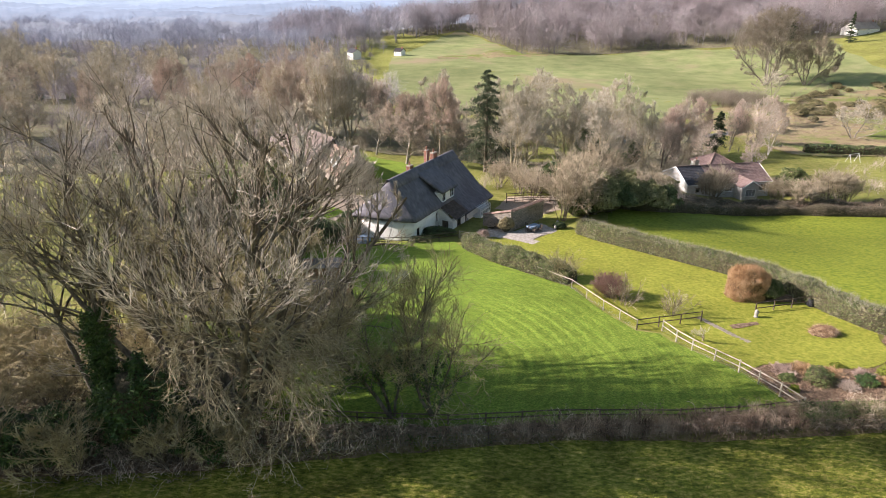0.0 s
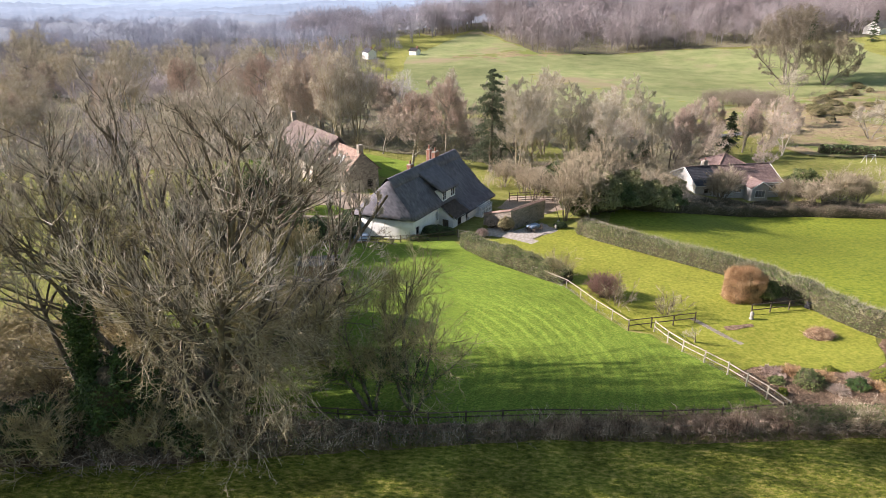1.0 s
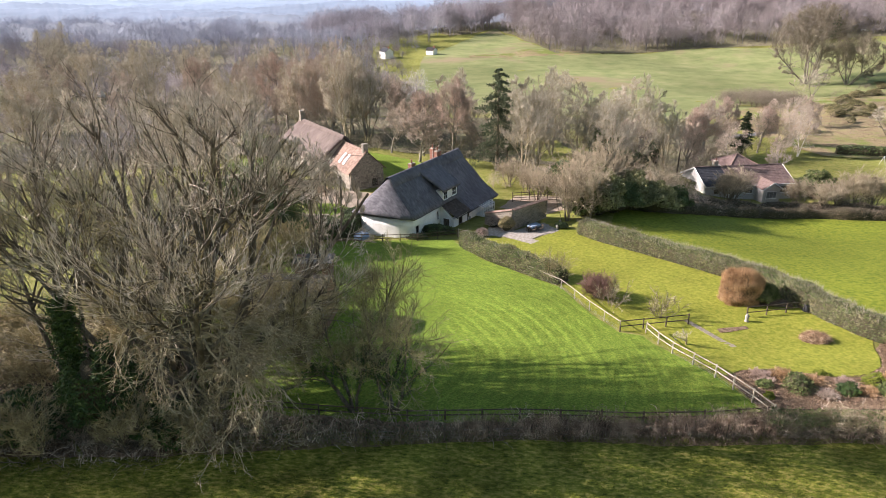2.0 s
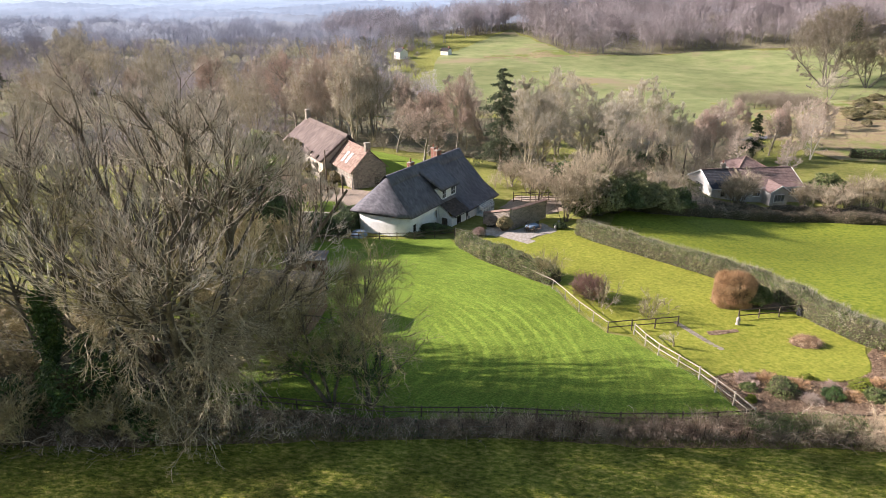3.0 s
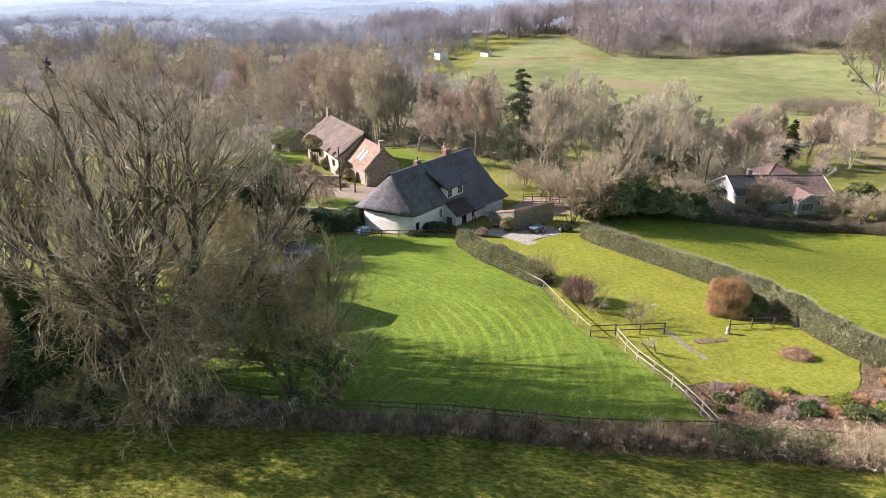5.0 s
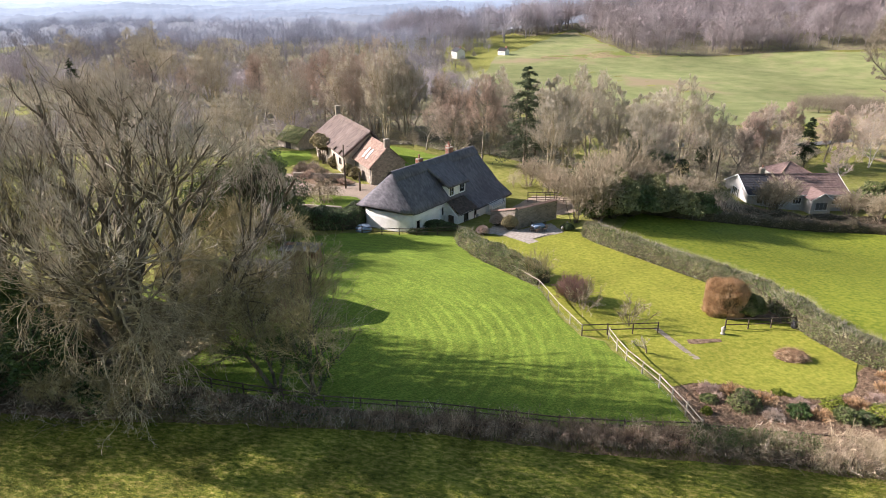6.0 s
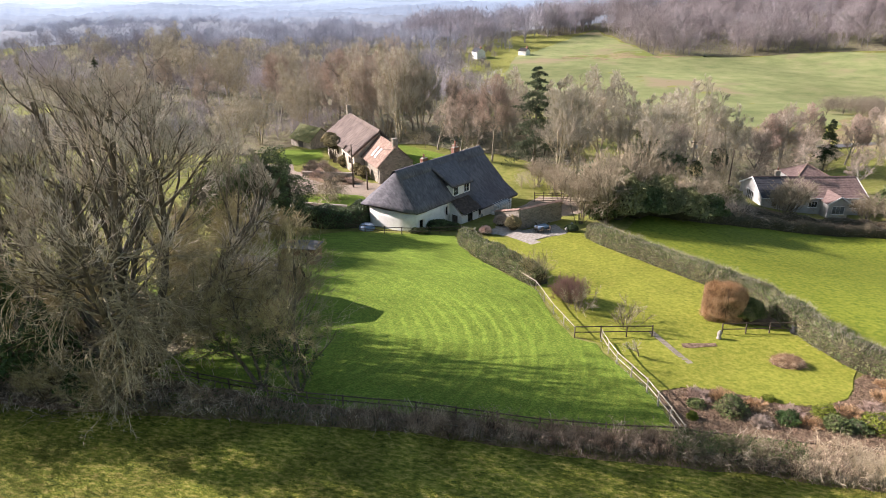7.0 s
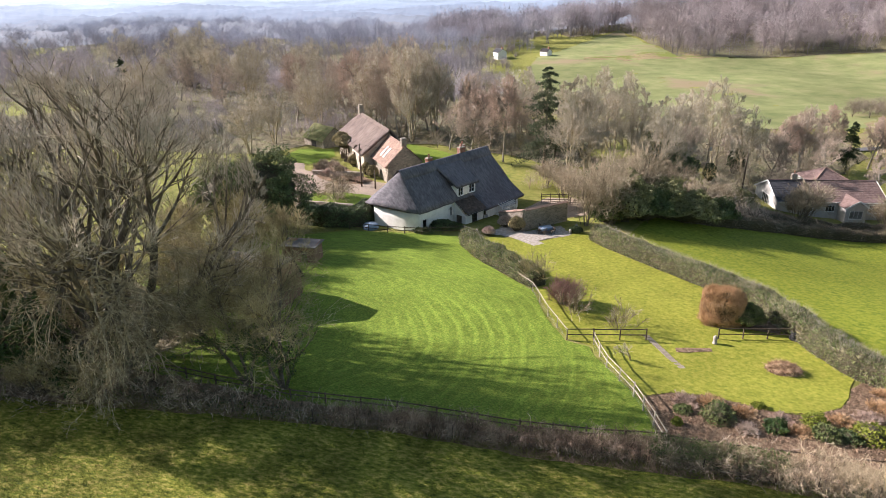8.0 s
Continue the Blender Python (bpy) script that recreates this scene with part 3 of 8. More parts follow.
def limbs(name, groups, smooth=True):
    """One mesh of tapered lengths: groups of (starts, ends, start radii, end radii, sides); an end radius of 0 makes points, one side the thinnest tips."""
    Vs, Fs, base = [], [], 0
    for P, Q, R, S, k in groups:
        if not len(P):
            continue
        D = Q - P
        D = D / (np.linalg.norm(D, axis=1, keepdims=True) + 1e-9)
        e, f = frames(D)
        ang = np.arange(k) * 2 * math.pi / k
        ring = np.cos(ang)[None, :, None] * e[:, None] + np.sin(ang)[None, :, None] * f[:, None]
        n = len(P)
        if k == 1:  # hair-thin tips: one sliver each, turned at random about its length
            turn = np.arange(n)[:, None] * 2.399963
            side = (np.cos(turn) * e + np.sin(turn) * f) * R[:, None]
            V = np.stack([P - side, P + side, Q], 1)
            Fs.append(np.arange(3 * n).reshape(n, 3) + base)
            Vs.append(V.reshape(-1, 3))
            base += 3 * n
            continue
        i = np.arange(k)
        j = (i + 1) % k
        A = P[:, None] + ring * R[:, None, None]
        if np.all(S <= 0):
            V = np.concatenate([A, Q[:, None]], 1)
            T = np.stack([i, j, np.full(k, k)], 1)
        else:
            V = np.concatenate([A, Q[:, None] + ring * S[:, None, None]], 1)
            T = np.concatenate([np.stack([i, j, j + k], 1), np.stack([i, j + k, i + k], 1)])
        m = V.shape[1]
        Fs.append((T[None] + (np.arange(n) * m)[:, None, None]).reshape(-1, 3) + base)
        Vs.append(V.reshape(-1, 3))
        base += n * m
    return np_mesh(name, np.concatenate(Vs), np.concatenate(Fs), smooth)


def unit(v):
    return v / (np.linalg.norm(v, axis=-1, keepdims=True) + 1e-9)


def grow(rng, P, D, L, R, spec, dome=None):
    """Branches upon branches. spec, one tuple a level: pieces, wander, lift, children, angle, length ratio, radius ratio, lowest child.
    Returns for each level (starts, ends, start radii, end radii)."""
    out = []
    for lvl, (k, wander, lift, kids, angle, ratio, rr, low) in enumerate(spec):
        n = len(P)
        nodes, dirs, segs = [P], [D], []
        p, d = P, D
        last = lvl == len(spec) - 1
        for s in range(k):
            d = unit(d + wander * rng.normal(size=(n, 3)) + np.array([0, 0, lift / k]))
            q = p + d * (L / k)[:, None]
            r0, r1 = R * (1 - 0.75 * s / k), R * (1 - 0.75 * (s + 1) / k)
            if last and s == k - 1:
                r1 = r1 * 0
            segs.append((p, q, r0, r1))
            p = q
            nodes.append(p), dirs.append(d)
        for s in segs:
            out.append((lvl, s))
        if last:
            break
        kids_n = n * kids
        parent = np.repeat(np.arange(n), kids)
        t = low + (1 - low) * rng.random(kids_n) ** 0.65
        f = t * k
        i = np.minimum(f.astype(int), k - 1)
        N, Dn = np.stack(nodes), np.stack(dirs)
        w = (f - i)[:, None]
        P2 = N[i, parent] * (1 - w) + N[i + 1, parent] * w
        D0 = Dn[i + 1, parent]
        e, g = frames(D0)
        a, turn = angle * (0.7 + 0.6 * rng.random(kids_n)), rng.random(kids_n) * 2 * math.pi
        side = np.cos(turn)[:, None] * e + np.sin(turn)[:, None] * g
        D = unit(np.cos(a)[:, None] * D0 + np.sin(a)[:, None] * side)
        L2 = L[parent] * ratio * (1.25 - 0.6 * t) * (0.6 + 0.8 * rng.random(kids_n))
        R2 = np.minimum(R[parent] * (1 - 0.7 * t) * rr * (0.8 + 0.4 * rng.random(kids_n)), R[parent] * 0.8)
        if dome is not None:  # branches end at the crown's rounded outline
            o, u = (P2 - dome[0]) / dome[1], D / dome[1]
            aa, bb, cc = (u * u).sum(1), (o * u).sum(1), (o * o).sum(1) - 1
            reach = (-bb + np.sqrt(np.maximum(bb * bb - aa * cc, 0))) / aa
            L2 = np.maximum(np.minimum(L2, reach * (0.9 + 0.25 * rng.random(kids_n))), 0.25)
        P, L, R = P2, L2, R2
    return out


def split_levels(out, wood, sides, fine=0.006, coarse=1.5):
    """Groups for limbs(): the levels below `wood` as trunk and limbs, the rest as twigs; the last level is `fine`, those before it stouter."""
    trunk, twigs, last = [], [], max(l for l, _ in out)
    for lvl, (p, q, r, s) in out:
        f = fine * coarse ** (last - lvl)
        (trunk if lvl < wood else twigs).append((p, q, np.maximum(r, f), s if np.all(s <= 0) else np.maximum(s, f * 0.75), sides[lvl]))
    return trunk, twigs


def leaves(name, P, size, rng, N=None, spread=1.0, slim=0.55):
    """Small bent leaves at the places P: two triangles each, facing about N."""
    n = len(P)
    d = unit(rng.normal(size=(n, 3)) * spread + (0 if N is None else N))
    e, f = frames(d)
    a = rng.random(n)[:, None] * 2 * math.pi
    u, w = np.cos(a) * e + np.sin(a) * f, -np.sin(a) * e + np.cos(a) * f
    s = (size * (0.6 + 0.8 * rng.random(n)))[:, None]
    V = np.stack([P - u * s, P + w * s * slim + d * s * 0.25, P + u * s, P - w * s * slim + d * s * 0.25], 1).reshape(-1, 3)
    F = (np.array([[0, 1, 2], [0, 2, 3]])[None] + (np.arange(n) * 4)[:, None, None]).reshape(-1, 3)
    return np_mesh(name, V, F)


def blades(name, P, height, width, rng, lean=0.5):
    """Upright tapered blades or dry stems, in threes of triangles round a tuft."""
    n = len(P)
    D = unit(np.concatenate([rng.normal(size=(n, 2)) * lean, np.ones((n, 1))], 1))
    h = height * (0.5 + rng.random(n))
    return limbs(name, [(P, P + D * h[:, None], np.full(n, width), np.zeros(n), 3)], False)


def drape(name, outline, material, lift=0.03, step=1.5, label="", rough=0.0):
    """A patch of ground cover over an outline, laid on the land."""
    bm = bmesh.new()
    bm.faces.new([bm.verts.new((x, y, 0)) for x, y in outline])
    xs, ys = [p[0] for p in outline], [p[1] for p in outline]
    for axis, lo, hi in ((0, min(xs), max(xs)), (1, min(ys), max(ys))):
        for c in np.arange(lo + step, hi, step):
            no = (1, 0, 0) if axis == 0 else (0, 1, 0)
            bmesh.ops.bisect_plane(bm, geom=bm.verts[:] + bm.edges[:] + bm.faces[:], plane_co=(c, 0, 0) if axis == 0 else (0, c, 0), plane_no=no)
    for v in bm.verts:
        v.co.z = float(land(v.co.x, v.co.y)) + lift + rough * noise.noise(v.co * 0.8)
    bm.normal_update()
    if sum(f.normal.z for f in bm.faces) < 0:
        bmesh.ops.reverse_faces(bm, faces=bm.faces)
    ob = part(name, bm, material, None, smooth=True)
    return tagged(ob, label, kind="structure")


def wobbly(outline, amount=0.25, step=1.2, seed=0):
    """An outline with its edges cut into uneven steps."""
    pts = []
    for (x0, y0), (x1, y1) in zip(outline, outline[1:] + outline[:1]):
        n = max(1, int(math.hypot(x1 - x0, y1 - y0) / step))
        for i in range(n):
            x, y = x0 + (x1 - x0) * i / n, y0 + (y1 - y0) * i / n
            pts.append((x + amount * noise.noise((x * 0.7, y * 0.7, seed)), y + amount * noise.noise((x * 0.7, y * 0.7, seed + 9))))
    return pts


def inside(x, y, outline):
    x, y = np.asarray(x), np.asarray(y)
    hit = np.zeros(x.shape, bool)
    for (x0, y0), (x1, y1) in zip(outline, outline[1:] + outline[:1]):
        if y0 != y1:
            hit ^= ((y0 > y) != (y1 > y)) & (x < (x1 - x0) * (y - y0) / (y1 - y0) + x0)
    return hit


def fill(rng, outline, n):
    """n random places within an outline."""
    xs, ys = np.array(outline).T
    got = np.zeros((0, 2))
    while len(got) < n:
        p = np.stack([rng.uniform(xs.min(), xs.max(), n * 2), rng.uniform(ys.min(), ys.max(), n * 2)], 1)
        got = np.concatenate([got, p[inside(p[:, 0], p[:, 1], outline)]])
    return got[:n]


def on_land(P, dz=0.0):
    return np.concatenate([P, (land(P[:, 0], P[:, 1]) + dz)[:, None]], 1)


# ------------------------------------------------------------------ the land
PADDOCK = [(-26.0, 36.0), (-5, 35.0), (0.5, 34.8), (8, 35.4), (16, 35.7), (24.8, 37.0), (23.6, 42.5), (21.0, 47.5), (19.6, 50.8), (17.6, 51.4), (15.6, 55.0), (13.4, 61.0), (9.0, 65.6), (5.0, 69.8), (2.2, 75.0), (1.0, 77.6), (-13, 75.5), (-20, 70), (-26, 58)]
GARDEN = [(17.9, 51.7), (20.0, 51.0), (21.3, 47.6), (23.9, 43.2), (25.8, 44.4), (28.2, 44.8), (30.2, 44.3), (32.1, 43.8), (34.2, 44.0), (35.8, 44.8), (37.2, 46.0), (38.2, 48.0), (39.0, 50.0), (40.2, 52.4), (38.2, 56.4), (35.2, 64.2), (31.0, 69.2), (26.4, 73.8), (20.2, 80.0), (16.4, 84.0), (15.3, 82.4), (11.6, 78.2), (6, 78.6), (2.4, 77.0), (3.4, 73.6), (5.6, 69.6), (9.6, 65.4), (13.8, 61.2), (16.0, 55.4)]
BED = [(24.8, 36.9), (34, 37.3), (44, 39.2), (44, 47), (40.4, 51.4), (39.0, 49.6), (38.2, 47.8), (37.2, 45.9), (35.8, 44.7), (34.2, 43.9), (32.1, 43.7), (30.2, 44.2), (28.2, 44.7), (25.8, 44.3), (23.9, 43.0)]
FIELD_EAST = [(44.6, 39.5), (120, 30), (140, 106), (82, 112.3), (63, 113.2), (54, 111), (46, 106.4), (38, 100), (32, 96), (26, 96.5), (22.5, 84), (27.0, 75.4), (32.0, 70.0), (36, 64), (39.5, 57.0), (43, 50)]
NEAR_VERGE = [(-60, 26), (-14, 29.0), (-3.6, 30.6), (7.5, 31.4), (17.7, 31.2), (30, 33.0), (60, 33.5), (60, 38.5), (34, 37.0), (24.8, 37.0), (16, 35.8), (8, 35.5), (0.5, 34.9), (-5, 35.1), (-26, 36.1), (-60, 38)]

xs = np.concatenate([np.linspace(-4500, -420, 18), np.linspace(-400, -75, 40), np.arange(-70, 95, 1.5), np.linspace(96, 420, 44), np.linspace(450, 4500, 18)])
ys = np.concatenate([np.linspace(-4500, -80, 14), np.linspace(-70, 12, 18), np.arange(14, 150, 1.5), np.linspace(152, 640, 70), np.linspace(660, 4500, 26)])
gx, gy = np.meshgrid(xs, ys)
gz = land(gx, gy)
idx = np.arange(gx.size).reshape(gx.shape)
F = np.stack([idx[:-1, :-1], idx[:-1, 1:], idx[1:, 1:], idx[1:, :-1]], -1).reshape(-1, 4)
ground = put("ground", np_mesh("ground", np.stack([gx, gy, gz], -1).reshape(-1, 3), F, True), M["pasture"])
tagged(ground, "rolling green winter pasture falling to a valley", kind="structure")

drape("lawn_paddock", wobbly(PADDOCK, 0.15), M["paddock"], 0.04, 1.5, "bright green mown paddock grass with curved mower stripes")
drape("lawn_garden", wobbly(GARDEN, 0.15), M["lawn"], 0.05, 1.5, "yellow-green close-mown garden lawn")
drape("flower_bed_ground", wobbly(BED, 0.3), M["soil"], 0.06, 1.2, "brown leaf-strewn soil of a flower bed", 0.12)
drape("field_ground_east", FIELD_EAST, M["field"], 0.04, 3.0, "smooth green grazing field beyond the hedge")
drape("verge_ground", wobbly(NEAR_VERGE, 0.5), M["soil"], 0.05, 1.5, "shaded hedge bottom with dead stems", 0.15)


# ------------------------------------------------------------------ the thatched cottage
def window_unit(parent, x0, x1, z0, z1, y, bars=(1, 1), frame_mat=None, deep=0.12, name="window"):
    """A casement in a wall facing -y: dark panel painted as the room's shade, frame, glazing bars and panes, set into
    the wall's face.
    """
    fm = frame_mat or M["white_paint"]
    w = 0.05
    bm = bmesh.new()
    for a, b in (((x0, y - 0.02, z0), (x1, y + deep, z0 + w)), ((x0, y - 0.02, z1 - w), (x1, y + deep, z1)), ((x0, y - 0.02, z0 + w), (x0 + w, y + deep, z1 - w)), ((x1 - w, y - 0.02, z0 + w), (x1, y + deep, z1 - w))):
        box(a, b, 0.006, None, bm)
    win = part(name, bm, fm, parent, "painted casement window")
    part("reveal", box((x0 + w, y + 0.09, z0 + w), (x1 - w, y + deep, z1 - w)), M["interior_shade"], win, "dark panel painted as the unlit room")
    nx, nz = bars
    bm = bmesh.new()
    for i in range(1, nx + 1):
        c = x0 + (x1 - x0) * i / (nx + 1)
        box((c - 0.018, y - 0.005, z0 + w), (c + 0.018, y + 0.04, z1 - w), 0, None, bm)
    for i in range(1, nz + 1):
        c = z0 + (z1 - z0) * i / (nz + 1)
        box((x0 + w, y, c - 0.015), (x1 - w, y + 0.035, c + 0.015), 0, None, bm)
    if nx or nz:
        part("glazing_bar", bm, fm, win)
    pane = part("pane", box((x0 + w, y + 0.045, z0 + w), (x1 - w, y + 0.052, z1 - w)), M["glass"], win, "clear window pane")
    pane.visible_shadow = False
    part("sill", box((x0 - 0.06, y - 0.09, z0 - 0.06), (x1 + 0.06, y + 0.05, z0 - 0.002), 0.01), fm, win)
    return win


def cut(wall, boxes):
    """Cuts openings, given as box corners, through a wall."""
    bm = bmesh.new()
    for lo, hi in boxes:
        box(lo, hi, 0, None, bm)
    cutter = part("cutter", bm, M["mortar"], wall.parent)
    mod = wall.modifiers.new("cut", "BOOLEAN")
    mod.object, mod.operation = cutter, "DIFFERENCE"
    bpy.context.view_layer.update()
    cut_mesh = bpy.data.meshes.new_from_object(wall.evaluated_get(bpy.context.evaluated_depsgraph_get()))
    wall.modifiers.clear()
    wall.data = cut_mesh
    bpy.data.objects.remove(cutter)


def chimney(parent, x, y, z0, z1, w, d, pots=1, brick=True):
    """A stack of coursed brick with a corbelled head and clay pots."""
    h, core = 0.075, 0.012
    stack = part("chimney", box((x - w / 2 + core, y - d / 2 + core, z0), (x + w / 2 - core, y + d / 2 - core, z1)), M["mortar"], parent, "orange-red brick chimney stack")
    bm, rng = bmesh.new(), random.Random(int(x * 10))
    n = int((z1 - z0) / h)
    for i in range(n):
        z, grow_out = z0 + i * h, 0.04 if i > n - 4 else 0.0
        for side in range(2):
            for a in range(int(w / 0.225) + 1):
                lo = x - w / 2 - grow_out + a * 0.225 + (0.11 if i % 2 else 0)
                hi = min(lo + 0.215, x + w / 2 + grow_out)
                if hi - lo > 0.05:
                    yy = (y - d / 2 - grow_out) if side == 0 else (y + d / 2 + grow_out - 0.1)
                    box((lo, yy, z), (hi, yy + 0.1, z + h - 0.01), 0, None, bm)
            for a in range(int((d - 0.2) / 0.225) + 1):
                lo = y - d / 2 + 0.1 + a * 0.225 + (0.06 if i % 2 else 0)
                hi = min(lo + 0.215, y + d / 2 - 0.1)
                if hi - lo > 0.05:
                    xx = (x - w / 2 - grow_out) if side == 0 else (x + w / 2 + grow_out - 0.1)
                    box((xx, lo, z), (xx + 0.1, hi, z + h - 0.01), 0, None, bm)
    tagged(part("brickwork", bm, M["brick"] if brick else M["stone"], stack), kind="stuff")
    part("flaunching", box((x - w / 2, y - d / 2, z1), (x + w / 2, y + d / 2, z1 + 0.08), 0.03), M["mortar"], stack)
    for i in range(pots):
        px = x + (i - (pots - 1) / 2) * 0.36
        part("chimney_pot", turned([(0.13, z1 + 0.06), (0.12, z1 + 0.3), (0.10, z1 + 0.5), (0.125, z1 + 0.52), (0.12, z1 + 0.6), (0.085, z1 + 0.6)], 14, None, (px, y)), M["brick"], stack, "terracotta chimney pot", True)
    return stack


def thatch_sheet(parent, name, quads, thick, material, label, cuts=6, rough=0.10):
    """Thick thatch over joined corner quads, softly uneven, with a cut edge."""
    bm = bmesh.new()
    for q in quads:
        bm.faces.new([bm.verts.new(c) for c in q])
    bmesh.ops.remove_doubles(bm, verts=bm.verts[:], dist=0.01)
    for _ in range(2 if cuts > 3 else 1):
        bmesh.ops.subdivide_edges(bm, edges=bm.edges[:], cuts=2, use_grid_fill=True)
    bm.normal_update()
    if sum(f.normal.z for f in bm.faces) < 0:
        bmesh.ops.reverse_faces(bm, faces=bm.faces)
    bmesh.ops.smooth_vert(bm, verts=[v for v in bm.verts if not v.is_boundary], factor=0.5, use_axis_x=False, use_axis_y=True, use_axis_z=True)
    for v in bm.verts:
        v.co.z += rough * noise.noise(v.co * 0.7) + 0.04 * noise.noise(v.co * 3)
    bm.normal_update()
    bmesh.ops.solidify(bm, geom=bm.faces[:], thickness=thick)
    return part(name, bm, material, parent, label, True)


def cottage():
    c = thing("cottage", pose(-4.1, 77.9, -5.2, 0, 0, 62.9), "whitewashed cottage with a dark thatched roof and brick chimneys", "house")
    # walls: the old range with its skewed and rounded west end, and the deeper east range
    west = [(0, 0), (-0.45, 0.5), (-1.1, 1.9), (-1.55, 3.7), (-1.85, 5.6), (-1.9, 7.0), (-1.3, 7.9), (6.7, 8.2), (6.7, 0)]
    t = 0.45
    def shell(outline, z0, z1):
        bm = bmesh.new()
        mid = (sum(p[0] for p in outline) / len(outline), sum(p[1] for p in outline) / len(outline))
        inner = [(p[0] + (mid[0] - p[0]) * 0.1, p[1] + (mid[1] - p[1]) * 0.1) for p in outline]
        n = len(outline)
        o0, o1 = [bm.verts.new((*p, z0)) for p in outline], [bm.verts.new((*p, z1)) for p in outline]
        i0, i1 = [bm.verts.new((*p, z0)) for p in inner], [bm.verts.new((*p, z1)) for p in inner]
        for a in range(n):
            b = (a + 1) % n
            for f in ((o0[a], o0[b], o1[b], o1[a]), (i0[b], i0[a], i1[a], i1[b]), (o1[a], o1[b], i1[b], i1[a]), (o0[b], o0[a], i0[a], i0[b])):
                bm.faces.new(f)
        return bm
    bm = shell(west, -1.2, 2.85)
    bmesh.ops.subdivide_edges(bm, edges=bm.edges[:], cuts=3, use_grid_fill=True)
    for v in bm.verts:
        v.co.x += 0.03 * noise.noise(v.co * 0.8)
        v.co.y += 0.03 * noise.noise(v.co * 0.8 + Vector((5, 0, 0)))
    w1 = part("wall", bm, M["whitewash"], c, "uneven whitewashed cob wall", True)
    cut(w1, [((0.5, -0.5, 0.7), (1.15, 0.3, 1.75)), ((5.9, -0.5, 1.1), (6.2, 0.3, 2.2))])
    w2 = part("wall", shell([(6.65, -2.2), (18.6, -2.2), (18.6, 8.2), (6.65, 8.2)], -1.6, 1.2), M["whitewash"], c, "whitewashed wall")
    cut(w2, [((8.0, -3, 0.0), (9.1, -2.05, 1.1)), ((10.6, -3, 0.35), (11.05, -2.05, 1.05)), ((17.7, -3, 0.3), (18.1, -2.05, 0.9))])
    # the upper wall of the east range stands behind the lean-to; its gables close it
    part("wall", solid([(6.7, 0, 1.0), (18.6, 0, 1.0), (18.6, 0, 2.7), (6.7, 0, 2.7), (6.7, 0.3, 1.0), (18.6, 0.3, 1.0), (18.6, 0.3, 2.7), (6.7, 0.3, 2.7)],
         [(0, 1, 2, 3), (5, 4, 7, 6), (3, 2, 6, 7), (0, 4, 5, 1), (0, 3, 7, 4), (1, 5, 6, 2)]), M["whitewash"], c, "whitewashed wall")
    part("gable", solid([(18.3, -2.2, 1.0), (18.3, 8.2, 1.0), (18.3, 8.2, 2.6), (18.3, 4.1, 6.9), (18.3, -2.2, 1.15), (18.6, -2.2, 1.0), (18.6, 8.2, 1.0), (18.6, 8.2, 2.6), (18.6, 4.1, 6.9), (18.6, -2.2, 1.15)],
         [(0, 1, 2, 3, 4), (9, 8, 7, 6, 5), (0, 5, 6, 1), (1, 6, 7, 2), (2, 7, 8, 3), (3, 8, 9, 4), (4, 9, 5, 0)]), M["whitewash"], c, "whitewashed gable wall")
    part("lean_to_side", solid([(6.62, -2.2, 1.15), (6.62, 0.1, 1.15), (6.62, 0.1, 3.05), (6.9, -2.2, 1.15), (6.9, 0.1, 1.15), (6.9, 0.1, 3.05)], [(0, 1, 2), (5, 4, 3), (0, 3, 4, 1), (1, 4, 5, 2), (2, 5, 3, 0)]), M["whitewash"], c)
    # thatch
    R0, R1 = (0.3, 4.1, 7.75), (18.5, 4.1, 7.8)
    m1, m2 = (6.7, 4.1, 7.78), (10.4, 4.1, 7.78)
    e0, e1, e2 = (-0.3, -0.45, 3.0), (6.7, -0.45, 3.05), (10.4, -0.45, 3.1)
    e3, f2, f3 = (19.1, -0.45, 3.1), (10.4, -2.75, 1.35), (19.5, -2.75, 1.35)
    b0, b1, b2, b3 = (-2.1, 8.7, 3.0), (6.7, 8.7, 3.0), (10.4, 8.7, 3.0), (19.2, 8.7, 3.0)
    thatch_sheet(c, "thatch", [(e0, e1, m1, R0), (e1, e2, m2, m1), (e2, e3, R1, m2), (f2, f3, e3, e2), (R0, m1, b1, b0), (m1, m2, b2, b1), (m2, R1, b3, b2)], 0.36, M["thatch"], "dark weathered thatch, thick at the eaves")
    h1, h2, h3 = (-1.45, 1.1, 3.2), (-2.4, 3.9, 3.5), (-2.65, 7.0, 3.35)
    thatch_sheet(c, "thatch_hip", [(e0, R0, h1), (h1, R0, h2), (h2, R0, h3), (h3, R0, b0)], 0.36, M["thatch"], "thatched hip over the rounded end wall", rough=0.06)
    # ridge cap with scalloped lower edge
    bm = bmesh.new()
    n = 60
    for s in (-1, 1):
        rows = []
        for i in range(n + 1):
            x = 0.1 + 18.5 * i / n
            drop = 0.95 + 0.10 * abs(math.sin(i * math.pi / 2.5))
            rows.append([bm.verts.new((x, 4.1, 7.98)), bm.verts.new((x, 4.1 + s * 0.2, 7.92)), bm.verts.new((x, 4.1 + s * drop, 7.92 - drop * 0.92)), bm.verts.new((x, 4.1 + s * drop, 7.80 - drop * 1.0))])
        for a, b in zip(rows, rows[1:]):
            for k in range(3):
                bm.faces.new((a[k], b[k], b[k + 1], a[k + 1]))
    bmesh.ops.remove_doubles(bm, verts=bm.verts[:], dist=0.005)
    part("ridge", bm, M["thatch"], c, "raised thatch ridge with a cut lower edge", True)
